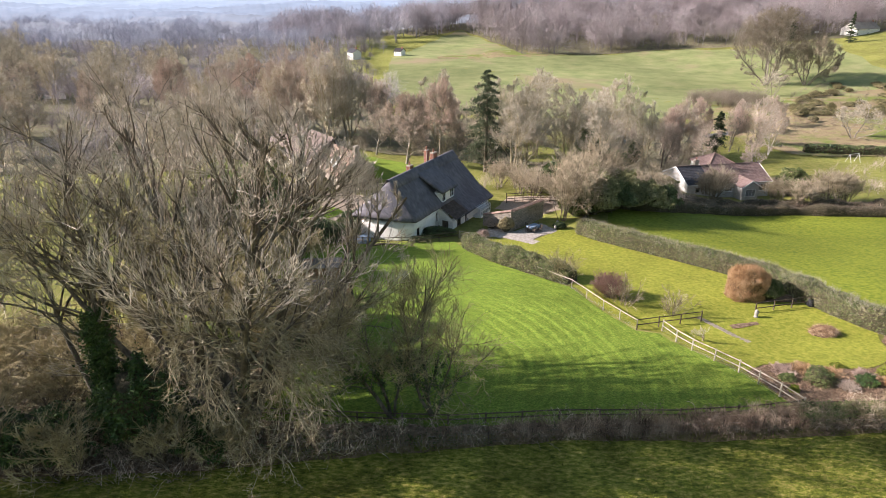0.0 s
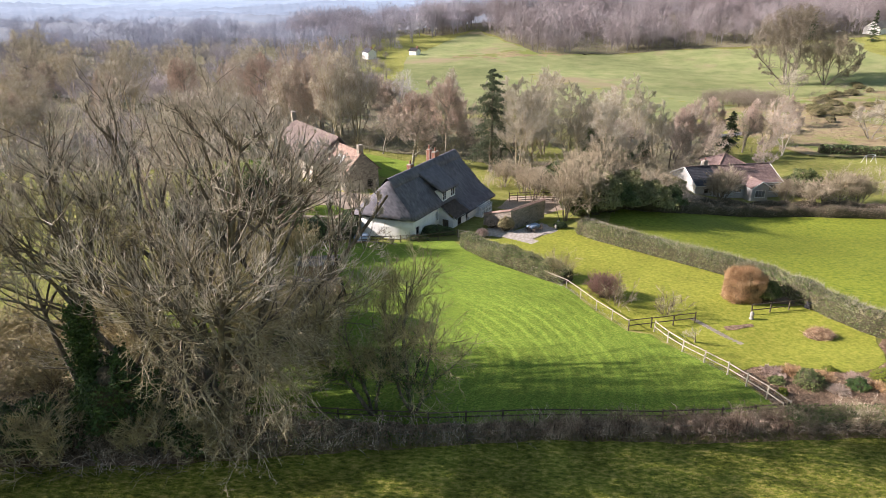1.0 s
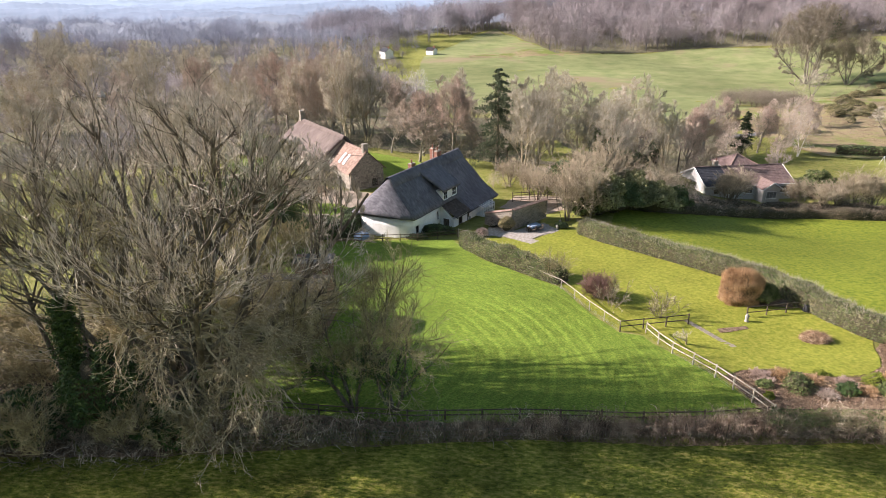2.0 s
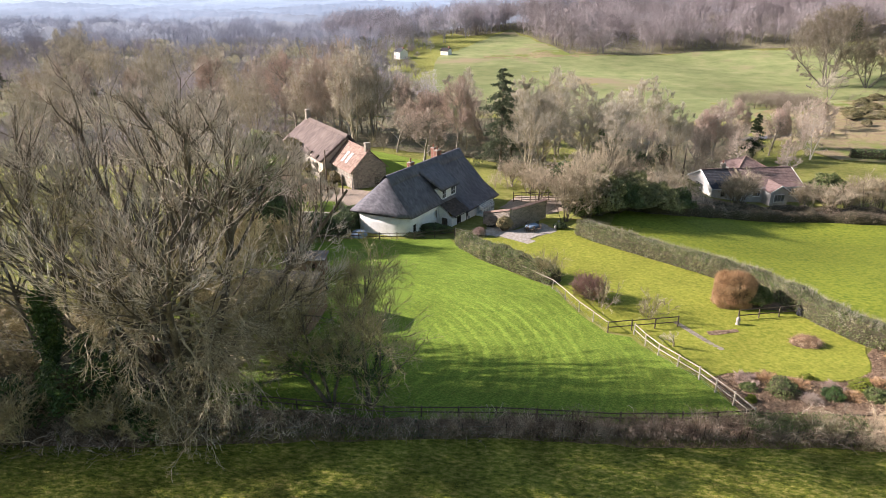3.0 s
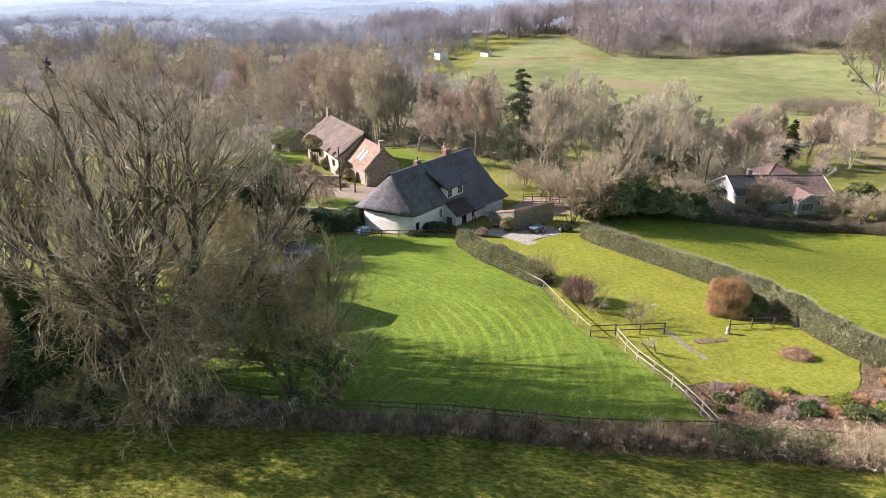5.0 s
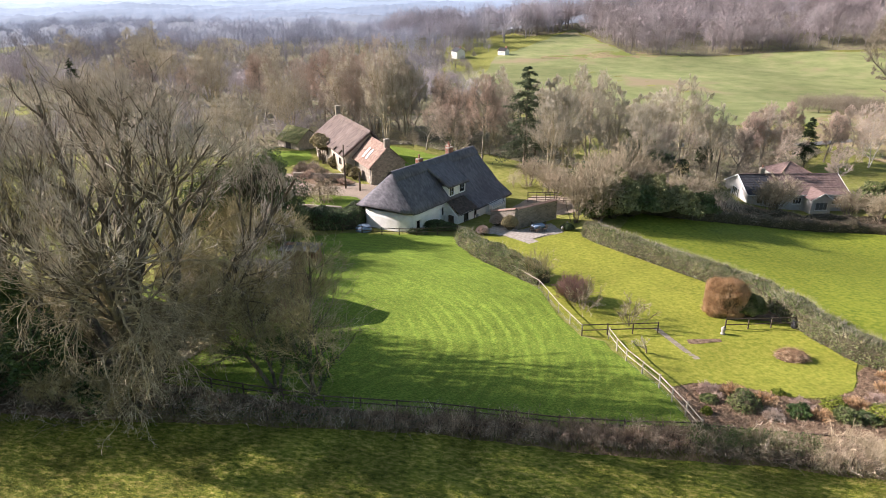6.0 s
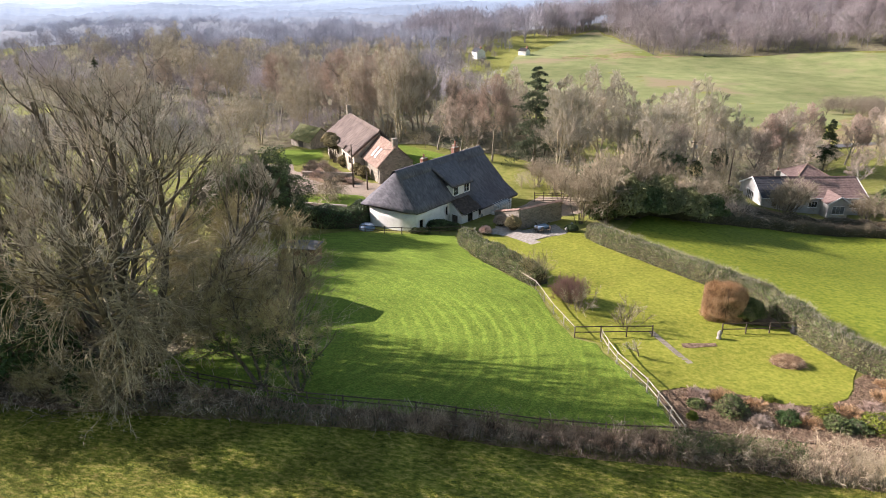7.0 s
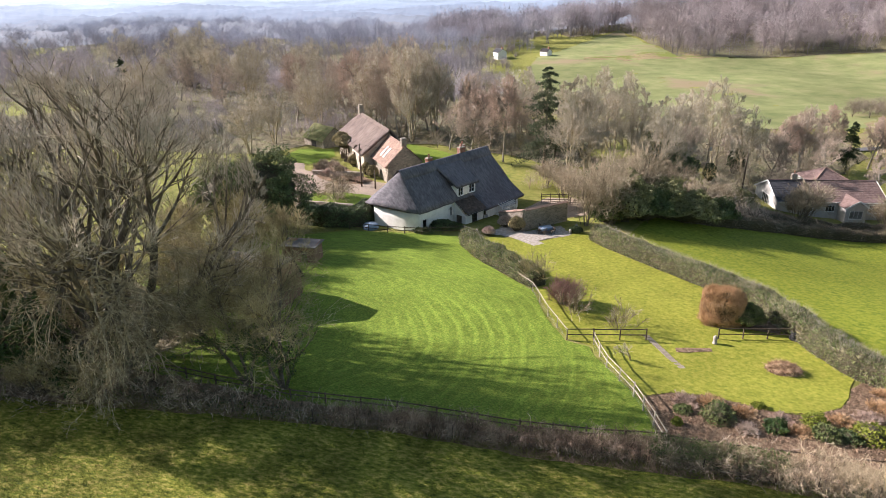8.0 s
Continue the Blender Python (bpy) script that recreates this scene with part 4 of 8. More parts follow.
    # eyebrow dormer
    thatch_sheet(c, "dormer_thatch", [((6.9, -0.55, 5.05), (11.5, -0.55, 4.95), (11.9, 3.7, 7.5), (6.5, 3.7, 7.5))], 0.34, M["thatch"], "lower pitched thatch over the dormer", rough=0.05)
    d = part("dormer_wall", box((7.3, -0.1, 2.6), (11.1, 2.4, 4.72)), M["whitewash"], c, "white dormer front")
    cut(d, [((7.45, -1, 3.45), (8.5, 0.04, 4.62)), ((9.75, -1, 3.45), (10.95, 0.04, 4.62))])
    window_unit(c, 7.45, 8.5, 3.45, 4.62, -0.09, (1, 1), M["white_paint"])
    window_unit(c, 9.75, 10.95, 3.45, 4.62, -0.09, (1, 1), M["white_paint"])
    part("dormer_cill", box((7.2, -0.3, 3.0), (11.2, -0.1, 3.16), 0.01), M["white_paint"], c, "white dormer sill board")
    # lean-to with courses of dark tiles
    bm, rng = bmesh.new(), random.Random(4)
    rows = 13
    for i in range(rows):
        a, b = i / rows, (i + 1) / rows + 0.02
        y0, z0, y1, z1 = -2.75 + 2.75 * a, 1.55 + 1.55 * a, -2.75 + 2.75 * b, 1.55 + 1.55 * b
        for k in range(14):
            x0 = 6.45 + k * 0.29 + (0.14 if i % 2 else 0)
            j = rng.uniform(-0.008, 0.008)
            solid([(x0, y0, z0 + 0.05 + j), (x0 + 0.28, y0, z0 + 0.05 + j), (x0 + 0.28, y1, z1 + 0.03), (x0, y1, z1 + 0.03), (x0, y0, z0 + j), (x0 + 0.28, y0, z0 + j), (x0 + 0.28, y1, z1), (x0, y1, z1)],
                  [(0, 1, 2, 3), (4, 7, 6, 5), (0, 4, 5, 1), (1, 5, 6, 2), (3, 2, 6, 7), (0, 3, 7, 4)], bm)
    tagged(part("tile_roof", bm, M["dark_tile"], c, "dark brown plain tiles on the lean-to"), kind="stuff")
    # openings of the ground floor
    window_unit(c, 0.5, 1.15, 0.7, 1.75, 0.06, (0, 1), M["dark_wood"])
    window_unit(c, 5.9, 6.2, 1.1, 2.2, 0.06, (0, 0), M["dark_wood"])
    window_unit(c, 8.0, 9.1, 0.0, 1.1, -2.17, (2, 1), M["dark_wood"])
    window_unit(c, 10.6, 11.05, 0.35, 1.05, -2.17, (0, 0), M["dark_wood"])
    window_unit(c, 17.7, 18.1, 0.3, 0.9, -2.17, (0, 0), M["dark_wood"])
    door = part("door", box((6.52, -1.5, -0.9), (6.6, -0.6, 1.1), 0.01), M["dark_wood"], c, "dark planked side door")
    part("handle", turned([(0.03, 0), (0.045, 0.02), (0.03, 0.05)], 10), M["steel"], door).matrix_local = pose(6.5, -0.75, 0.1, 0, -90, 0)
    part("wall_box", box((10.95, -2.36, -0.15), (11.35, -2.2, 0.25), 0.02), M["steel"], c, "grey meter box")
    part("gutter", bar((6.5, -2.85, 1.5), (10.5, -2.85, 1.5), 0.11, 0.08), M["black"], c)
    part("downpipe", bar((10.45, -2.3, 1.5), (10.45, -2.3, -0.7), 0.07, 0.07), M["black"], c)
    # glazed porch with a white frame
    g = part("porch_base", box((13.2, -3.5, -1.2), (16.6, -2.2, 0.05), 0.02), M["whitewash"], c, "low white porch wall")
    bm = bmesh.new()
    for i in range(7):
        x = 13.25 + i * 0.55
        box((x - 0.045, -3.5, 0.05), (x + 0.045, -3.41, 1.1), 0, None, bm)
        bar((x, -3.55, 1.12), (x, -2.2, 1.55), 0.06, 0.07, bm)
    for x in (13.25, 16.55):
        for y in (-3.0, -2.5):
            box((x - 0.045, y - 0.04, 0.05), (x + 0.045, y + 0.04, 1.25), 0, None, bm)
    for z in (0.08, 0.72, 1.1):
        box((13.2, -3.52, z - 0.04), (16.6, -3.42, z + 0.04), 0, None, bm)
    part("porch_frame", bm, M["white_paint"], g, "white painted porch frame")
    for x0 in np.arange(13.3, 16.5, 0.55):
        pn = part("pane", box((x0 + 0.01, -3.47, 0.1), (x0 + 0.44, -3.46, 1.06)), M["glass"], g)
        pn.visible_shadow = False
    rp = part("roof_pane", slab([(13.2, -3.6, 1.13), (16.6, -3.6, 1.13), (16.6, -2.2, 1.57), (13.2, -2.2, 1.57)], 0.02), M["glass"], g, "sloping glazed porch roof")
    rp.visible_shadow = False
    chimney(c, 6.4, 4.5, 7.2, 8.35, 0.95, 0.6, 1)
    chimney(c, 13.1, 4.4, 7.2, 8.7, 1.15, 0.6, 1)
    chimney(c, 17.4, 8.0, 2.2, 7.7, 0.7, 0.6, 1)
    return c


cottage()


# ------------------------------------------------------------------ trees: winter crowns
def bare_tree(name, seed, m, label, stems, spec, wood, sides, bark, twig, category="tree", ivy=None, group="", fine=0.006, coarse=1.5, dome=None):
    """stems: list of (offset, direction, length, radius)."""
    rng = np.random.default_rng(seed)
    t = thing(name, m, label, category, group)
    P = np.array([s[0] for s in stems], float)
    D = unit(np.array([s[1] for s in stems], float))
    out = grow(rng, P, D, np.array([s[2] for s in stems], float), np.array([s[3] for s in stems], float), spec, dome)
    trunk, twigs = split_levels(out, wood, sides, fine, coarse)
    put("trunk", limbs("trunk", trunk), bark, t, "ridged bare trunk and limbs")
    put("crown", limbs("crown", twigs, False), twig, t, "leafless crown of fine twigs")
    if ivy:
        low, high, n, size, spread = ivy
        few = 1 if n > 9000 else len(out[-1][1][0])  # a thick coat keeps to the main stem
        pts = np.concatenate([np.concatenate([p[:few] + (q - p)[:few] * f for f in (0.0, 0.5)]) for lvl, (p, q, r, s) in out if lvl < (1 if n > 9000 else 2)])
        pts = pts[(pts[:, 2] > low) & (pts[:, 2] < high)]
        if len(pts):
            pick = pts[rng.integers(len(pts), size=n)]
            put("ivy", leaves("ivy", pick + rng.normal(size=(n, 3)) * spread, size, rng), M["ivy"], t, "dark glossy ivy on the stem")
    return t


def shrub(name, seed, m, label, n, height, radius, spec, material, sides, category="shrub", group="", fine=0.011):
    """Many stems from one foot, fanning out."""
    rng = np.random.default_rng(seed)
    t = thing(name, m, label, category, group)
    a, lean = rng.random(n) * 2 * math.pi, rng.random(n) ** 0.7 * radius / height
    D = unit(np.stack([np.cos(a) * lean, np.sin(a) * lean, np.ones(n)], 1))
    foot = np.stack([np.cos(a) * lean * 0.25 * height, np.sin(a) * lean * 0.25 * height, np.zeros(n) - 0.05], 1)
    out = grow(rng, foot, D, height * (0.55 + 0.4 * rng.random(n)), np.full(n, 0.012 * height ** 0.6), spec)
    a_, b_ = split_levels(out, 1, sides, fine, 1.3)
    put("stock", limbs("stock", a_), M["bark"], t)
    put("crown", limbs("crown", b_, False), material, t)
    return t


# hedgerow giants beside the near hedge
GIANT = [(9, 0.06, 0.3, 14, 0.74, 0.48, 0.60, 0.24), (7, 0.09, 0.5, 8, 0.62, 0.5, 0.58, 0.2), (5, 0.13, 0.45, 7, 0.62, 0.52, 0.58, 0.15), (3, 0.17, 0.45, 6, 0.6, 0.5, 0.7, 0.1), (1, 0.2, 0.4, 0, 0, 0, 0, 0)]
G_SIDES = (8, 6, 5, 3, 1)
giant = bare_tree("ash_tree", 11, at(-13.5, 35.5), "tall leafless ash, wide ascending crown and pale hanging limbs",
          [((-0.6, 0, -0.3), (-0.80, 0.1, 1), 19, 0.40), ((-0.2, 0.4, -0.3), (-0.32, 0.3, 1), 20.5, 0.42), ((0.3, -0.1, -0.3), (0.05, -0.05, 1), 20.5, 0.44), ((0.8, 0.2, -0.3), (0.40, 0.05, 1), 19.5, 0.40),
           ((0.2, -0.5, 0), (0.2, -0.50, 1), 17, 0.31), ((-0.5, -0.4, 0), (-0.95, -0.35, 1), 16, 0.31), ((0.5, 0.6, 0), (0.62, 0.5, 1), 18.5, 0.32), ((-0.4, 0.6, 0), (-0.5, 0.75, 1), 18, 0.31)],
          GIANT, 3, G_SIDES, M["bark"], M["twig"], ivy=(0, 5, 1500, 0.10, 0.25), fine=0.0118, coarse=1.22, dome=(np.array([-0.3, 0, 11.0]), np.array([12.2, 11.0, 11.0])))
# long limbs that hang from its stems over the hedge
DROOP = [(9, 0.24, -1.05, 9, 0.8, 0.36, 0.5, 0.25), (5, 0.32, -0.7, 6, 0.85, 0.44, 0.55, 0.1), (3, 0.4, -0.45, 5, 0.9, 0.46, 0.65, 0.1), (2, 0.42, -0.1, 0, 0, 0, 0, 0)]
rng = np.random.default_rng(5)
P, D, L, R = [], [], [], []
for i in range(38):
    z, a = rng.uniform(3.5, 10.5), math.radians(rng.uniform(-115, 40))
    P.append((0.36 * z * 0.55 + 0.3, -0.16 * z * 0.6, z) if i % 2 else (0.12 * z, -0.3 * z * 0.8, z))
    D.append((math.cos(a), math.sin(a) * 0.9, rng.uniform(0.15, 0.7)))
    L.append(rng.uniform(5.5, 9.5)), R.append(rng.uniform(0.06, 0.11))
out = grow(rng, np.array(P), unit(np.array(D)), np.array(L), np.array(R), DROOP)
wood_, twig_ = split_levels(out, 2, (6, 5, 3, 3), 0.0085, 1.5)
put("hanging_limb", limbs("hanging_limb", wood_), M["lichen_bark"], giant, "long pale limbs hanging low")
put("hanging_crown", limbs("hanging_crown", twig_, False), M["twig_pale"], giant, "crooked hanging twigs")
B_SPEC = [(7, 0.08, 0.2, 8, 0.72, 0.48, 0.62, 0.28), (5, 0.13, 0.2, 6, 0.75, 0.44, 0.62, 0.28), (4, 0.18, 0.15, 5, 0.75, 0.44, 0.6, 0.25), (3, 0.24, 0.15, 7, 0.75, 0.46, 0.65, 0.2), (1, 0.3, 0.1, 0, 0, 0, 0, 0)]
ivied = bare_tree("ash_tree", 13, at(-20.5, 34.0), "leafless tree with an ivy-clad trunk", [((0, 0, -0.3), (-0.16, 0.0, 1), 14.5, 0.34), ((0.3, 0.2, -0.3), (0.4, 0.1, 1), 13, 0.22), ((-0.3, 0, 0), (-0.75, 0.1, 1), 14, 0.22), ((-0.2, 0.3, 0), (-0.35, 0.4, 1), 14, 0.2)],
          B_SPEC, 3, G_SIDES, M["bark"], M["twig_olive"], ivy=(0.2, 9.5, 12000, 0.10, 0.36), fine=0.012, coarse=1.3, dome=(np.array([-1, 0, 9]), np.array([10, 9, 10.5])))
bare_tree("ash_tree", 14, at(-18.5, 40.5), "slender leafless ash behind the hedgerow", [((0, 0, -0.3), (0.08, 0, 1), 18, 0.3), ((0.3, 0.3, 0), (0.3, 0.2, 1), 17, 0.26), ((-0.3, 0, 0), (-0.3, 0.1, 1), 17, 0.26)],
          B_SPEC, 3, G_SIDES, M["bark"], M["twig"], fine=0.012, coarse=1.3)
# the two small ivy-footed trees in the hedge
SMALL = [(6, 0.14, 0.3, 20, 0.8, 0.46, 0.5, 0.12), (4, 0.22, 0.45, 9, 0.72, 0.5, 0.55, 0.1), (3, 0.3, 0.35, 8, 0.75, 0.5, 0.6, 0.1), (2, 0.34, 0.2, 0, 0, 0, 0, 0)]
for seed, x, y, h in ((21, -0.6, 36.0, 9.6), (22, -3.3, 35.9, 7.6)):
    bare_tree("small_tree", seed, at(x, y), "small leafless willow-like tree with ivy round its stem", [((0, 0, -0.2), (-0.22, 0, 1), h, 0.17), ((0.15, 0.1, 0), (0.12, -0.1, 1), h * 0.85, 0.12), ((-0.1, 0, 0.2), (-0.4, 0.1, 1), h * 0.9, 0.12)],
              SMALL, 2, (6, 4, 3, 3), M["bark"], M["twig_olive"], ivy=(0.1, 4.2, 4200, 0.065, 0.12), group="small trees in the hedge", fine=0.009)

# trees of the middle distance: a few grown, the rest copied and turned
MID = [(6, 0.08, 0.15, 12, 0.8, 0.48, 0.55, 0.25), (5, 0.17, 0.45, 8, 0.78, 0.48, 0.6, 0.15), (3, 0.24, 0.4, 6, 0.75, 0.52, 0.65, 0.12), (1, 0.3, 0.3, 9, 0.8, 0.75, 0.8, 0.05), (1, 0.3, 0.15, 0, 0, 0, 0, 0)]
MID_SIDES = (6, 4, 3, 3, 1)


def mid_tree(name, seed, bark, twig, label, stems=1, spread=0.35, x=0, y=0):
    rng = np.random.default_rng(seed)
    st = []
    for i in range(stems):
        a = 2 * math.pi * i / stems + rng.random()
        lean = 0.05 if stems == 1 else spread * (0.5 + rng.random())
        st.append(((0.3 * math.cos(a), 0.3 * math.sin(a), -0.4), (lean * math.cos(a), lean * math.sin(a), 1), 13.5 * (0.85 + 0.2 * rng.random()), 0.30 if stems == 1 else 0.2))
    spec = [(6, 0.11, 0.15, 26 // stems + 2, 0.95, 0.46, 0.55, 0.16)] + MID[1:]
    w = 5.4 if stems == 1 else 4.8 + spread * 3
    return bare_tree(name, seed, at(x, y), label, st, spec, 3, MID_SIDES, bark, twig, fine=0.021, coarse=1.35, dome=(np.array([0, 0, 8.4]), np.array([w, w, 7.8])))


def plant(source, rows, seed):
    """Copies of a tree at (x, y, height against the first, width against the first)."""
    rng = random.Random(seed)
    for x, y, h, w in rows:
        c = copy_thing(source, at(x, y, rng.uniform(0, 360)))
        c.scale = (w, w, h)


grey = mid_tree("ash_tree", 31, M["lichen_bark"], M["twig_grey"], "tall leafless tree with pale grey twigs", 4, x=14.8, y=119)
brown = mid_tree("alder_tree", 32, M["grey_bark"], M["twig_brown"], "leafless tree with a brown twiggy crown", 1, x=-15.9, y=134)
russet = mid_tree("alder_tree", 33, M["grey_bark"], M["twig_red"], "leafless tree with russet twigs", 1, x=-2.1, y=124)
birch = mid_tree("birch_tree", 34, M["birch"], M["twig_brown"], "pale-stemmed leafless birch in the valley", 2, 0.15, x=-36, y=148)
oak = mid_tree("oak_tree", 35, M["grey_bark"], M["twig_grey"], "spreading leafless oak with heavy limbs", 4, 0.6, x=125, y=195)
grey.scale, brown.scale, russet.scale, birch.scale, oak.scale = (1.05, 1.05, 1.2), (0.75, 0.75, 0.85), (0.8, 0.8, 1.05), (0.8, 0.8, 1.1), (1.0, 1.0, 0.75)
plant(grey, [(23, 120, 1.05, 0.95), (39, 143, 1.25, 0.9), (45.6, 145, 1.0, 0.7), (-27, 142, 1.4, 1.0), (-24, 150, 1.35, 0.9), (31, 133, 1.0, 0.9), (19, 135, 1.1, 1.0), (-55, 128, 0.85, 0.9), (-50, 140, 1.0, 0.9), (-58, 150, 1.1, 0.9), (10, 150, 1.0, 0.9), (-106, 148, 1.1, 1.1), (-100, 190, 1.3, 1.2), (-120, 220, 1.4, 1.3), (27, 113, 0.9, 0.8), (12, 113, 1.0, 0.9)], 5)
plant(grey, [(-40, 150, 1.2, 1.0), (-54, 116, 0.8, 0.9), (-92, 124, 0.9, 1.0), (-95, 140, 1.0, 1.1), (-150, 240, 1.5, 1.5), (-110, 250, 1.4, 1.4), (-75, 225, 1.3, 1.3), (-45, 215, 1.3, 1.2), (35, 152, 1.0, 0.9), (-3, 150, 1.1, 1.0)], 15)
plant(brown, [(-8.5, 124.3, 0.85, 1.05), (-8, 140, 1.0, 0.9), (5, 133, 0.9, 0.9), (-45, 155, 1.2, 1.0), (-70, 165, 1.1, 1.0), (-94, 138, 0.9, 0.9), (-70, 200, 1.3, 1.1), (-40, 180, 1.2, 1.1), (-95, 170, 1.1, 1.1), (52, 150, 0.9, 0.8), (66, 160, 0.8, 0.8), (58, 172, 0.9, 0.9), (85, 190, 0.8, 0.8), (97, 205, 0.8, 0.8), (-30, 165, 1.2, 1.0), (-15, 160, 1.1, 1.0), (-130, 180, 1.2, 1.1), (-60, 180, 1.2, 1.1)], 6)
plant(brown, [(-110, 150, 1.1, 1.1), (-90, 210, 1.2, 1.2), (-20, 185, 1.1, 1.1), (0, 178, 1.0, 1.0), (48, 165, 0.9, 0.9), (20, 165, 0.9, 0.9), (72, 145, 0.7, 0.7), (110, 215, 0.8, 0.9), (-140, 205, 1.2, 1.2), (-55, 205, 1.2, 1.1), (34, 122, 0.8, 0.8)], 16)
plant(russet, [(-34, 158, 1.2, 1.2), (-42, 163, 1.2, 1.2), (-26, 160, 1.1, 1.1), (-52, 165, 1.3, 1.1), (-46, 172, 1.2, 1.0), (63, 170, 0.9, 0.9), (68, 176, 0.95, 0.9), (-80, 185, 1.2, 1.1), (57, 166, 0.85, 0.8), (-8, 131, 0.85, 0.8), (79, 176, 0.8, 0.8)], 7)
plant(birch, [(-29.5, 147, 1.5, 1.1), (-39, 153, 1.4, 1.1), (-33, 149, 1.3, 1.0), (62, 168, 1.0, 0.9), (88, 172, 0.85, 0.8), (-60, 170, 1.2, 1.0), (92, 186, 0.9, 0.8)], 8)
plant(oak, [(-170, 250, 1.7, 1.4), (-195, 285, 1.8, 1.5), (-150, 285, 1.6, 1.4), (-215, 320, 1.9, 1.6), (-120, 268, 1.6, 1.3), (-245, 300, 1.8, 1.5), (-100, 300, 1.6, 1.4), (172, 350, 1.7, 1.4), (150, 300, 0.8, 1.0), (140, 175, 0.8, 0.9), (-170, 260, 1.2, 1.4), (-140, 300, 1.3, 1.4)], 9)
GREAT = [(6, 0.13, 0.1, 11, 0.85, 0.55, 0.6, 0.15), (5, 0.2, 0.25, 8, 0.8, 0.5, 0.6, 0.12), (3, 0.26, 0.25, 7, 0.75, 0.52, 0.65, 0.1), (1, 0.3, 0.2, 10, 0.75, 0.6, 0.8, 0.05), (1, 0.3, 0.2, 0, 0, 0, 0, 0)]
for seed, x, y, k in ((36, 163, 335, 1.0), (37, 181, 331, 0.72)):
    bare_tree("oak_tree", seed, at(x, y), "great spreading leafless oak in rough pasture", [((0, 0, -1), (a * 0.9, b * 0.9, 1), 30 * k, 0.46 * k) for a, b in ((-0.75, 0.1), (-0.25, -0.3), (0.1, 0.4), (0.4, -0.2), (0.85, 0.1))],
              GREAT, 3, MID_SIDES, M["grey_bark"], M["twig_bush"], fine=0.042, coarse=1.35, dome=(np.array([0, 0, 20.0 * k]), np.array([19.5 * k, 19.5 * k, 19.0 * k])))
# unseen trees left of the view, added to cast shadows over the near field
for x, y in ((-31.0, 34.0), (-47.0, 30.0)):
    plant(grey, [(x, y, 1.6, 1.3)], int(-x))


# ------------------------------------------------------------------ far woods and distance
def far_wood(name, outline, count, seed, height, material, label, twigs=90, wide=0.46, low=0.15):
    """Bare woodland a long way off: for each tree a stem, limbs and a lumpy dome of fine twigs."""
    rng = np.random.default_rng(seed)
    at_ = on_land(fill(rng, outline, count), -0.5)
    h = height * (0.6 + 0.65 * rng.random(count))
    lean = rng.normal(size=(count, 2)) * 0.05
    groups = [(at_, at_ + np.stack([lean[:, 0] * h, lean[:, 1] * h, h * 0.7], 1), 0.011 * h, 0.004 * h, 3)]
    own = np.repeat(np.arange(count), twigs // 3)  # limbs
    n = len(own)
    t = low + 0.4 * rng.random(n)
    P = at_[own] + np.stack([lean[own, 0] * h[own] * t, lean[own, 1] * h[own] * t, h[own] * t], 1)
    a, out = rng.random(n) * 2 * math.pi, rng.random(n) ** 0.5 * 0.9
    ends = at_[own] + h[own][:, None] * np.stack([np.cos(a) * out * wide, np.sin(a) * out * wide, np.maximum(t + 0.08, 0.4 + 0.55 * np.sqrt(1 - out ** 2))], 1)
    groups.append((P, ends, h[own] * 0.0042 * (0.5 + rng.random(n)), np.zeros(n), 3))
    own = np.repeat(np.arange(count), twigs * 6)  # sprays of twigs filling a lumpy dome
    n = len(own)
    d = unit(rng.normal(size=(n, 3)))
    d[:, 2] = np.abs(d[:, 2]) * 1.5 - 0.8
    d = unit(d)
    lobe = 0.80 + 0.22 * np.sin(d[:, 0] * 5 + own * 1.7) * np.cos(d[:, 1] * 5 + own * 2.3) + 0.1 * np.sin(d[:, 2] * 7 + own)
    C = at_[own] + np.stack([0 * h[own], 0 * h[own], 0.55 * h[own]], 1)
    B = C + d * np.array([wide, wide, 0.45]) * (h[own] * lobe * (0.45 + 0.5 * rng.random(n) ** 0.7))[:, None]
    D = unit(d + np.array([0, 0, 0.3]) + rng.normal(size=(n, 3)) * 0.6)
    groups.append((B, B + D * (h[own] * (0.05 + 0.08 * rng.random(n)))[:, None], h[own] * 0.0042 * (0.4 + 0.9 * rng.random(n)), np.zeros(n), 1))
    ob = put(name, limbs(name, groups, False), material)
    return tagged(ob, label, "woodland", kind="stuff")


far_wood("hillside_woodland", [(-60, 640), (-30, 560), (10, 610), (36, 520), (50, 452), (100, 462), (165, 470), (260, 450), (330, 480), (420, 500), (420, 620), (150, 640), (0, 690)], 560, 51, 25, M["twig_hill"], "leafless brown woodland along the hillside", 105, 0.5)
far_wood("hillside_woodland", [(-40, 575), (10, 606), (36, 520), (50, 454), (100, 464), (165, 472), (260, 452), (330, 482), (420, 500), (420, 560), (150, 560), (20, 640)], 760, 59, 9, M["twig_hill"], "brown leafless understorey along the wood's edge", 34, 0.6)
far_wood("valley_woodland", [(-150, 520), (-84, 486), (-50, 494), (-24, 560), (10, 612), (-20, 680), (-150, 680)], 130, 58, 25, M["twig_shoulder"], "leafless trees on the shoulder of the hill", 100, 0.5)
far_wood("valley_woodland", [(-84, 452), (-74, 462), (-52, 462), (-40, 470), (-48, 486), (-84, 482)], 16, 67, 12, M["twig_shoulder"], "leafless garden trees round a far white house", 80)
far_wood("valley_woodland", [(-560, 450), (-240, 450), (-90, 440), (-90, 520), (-40, 600), (-100, 660), (-560, 660)], 520, 52, 17, M["twig_mist"], "leafless woodland far down the valley, coloured grey with haze", 80, 0.55)
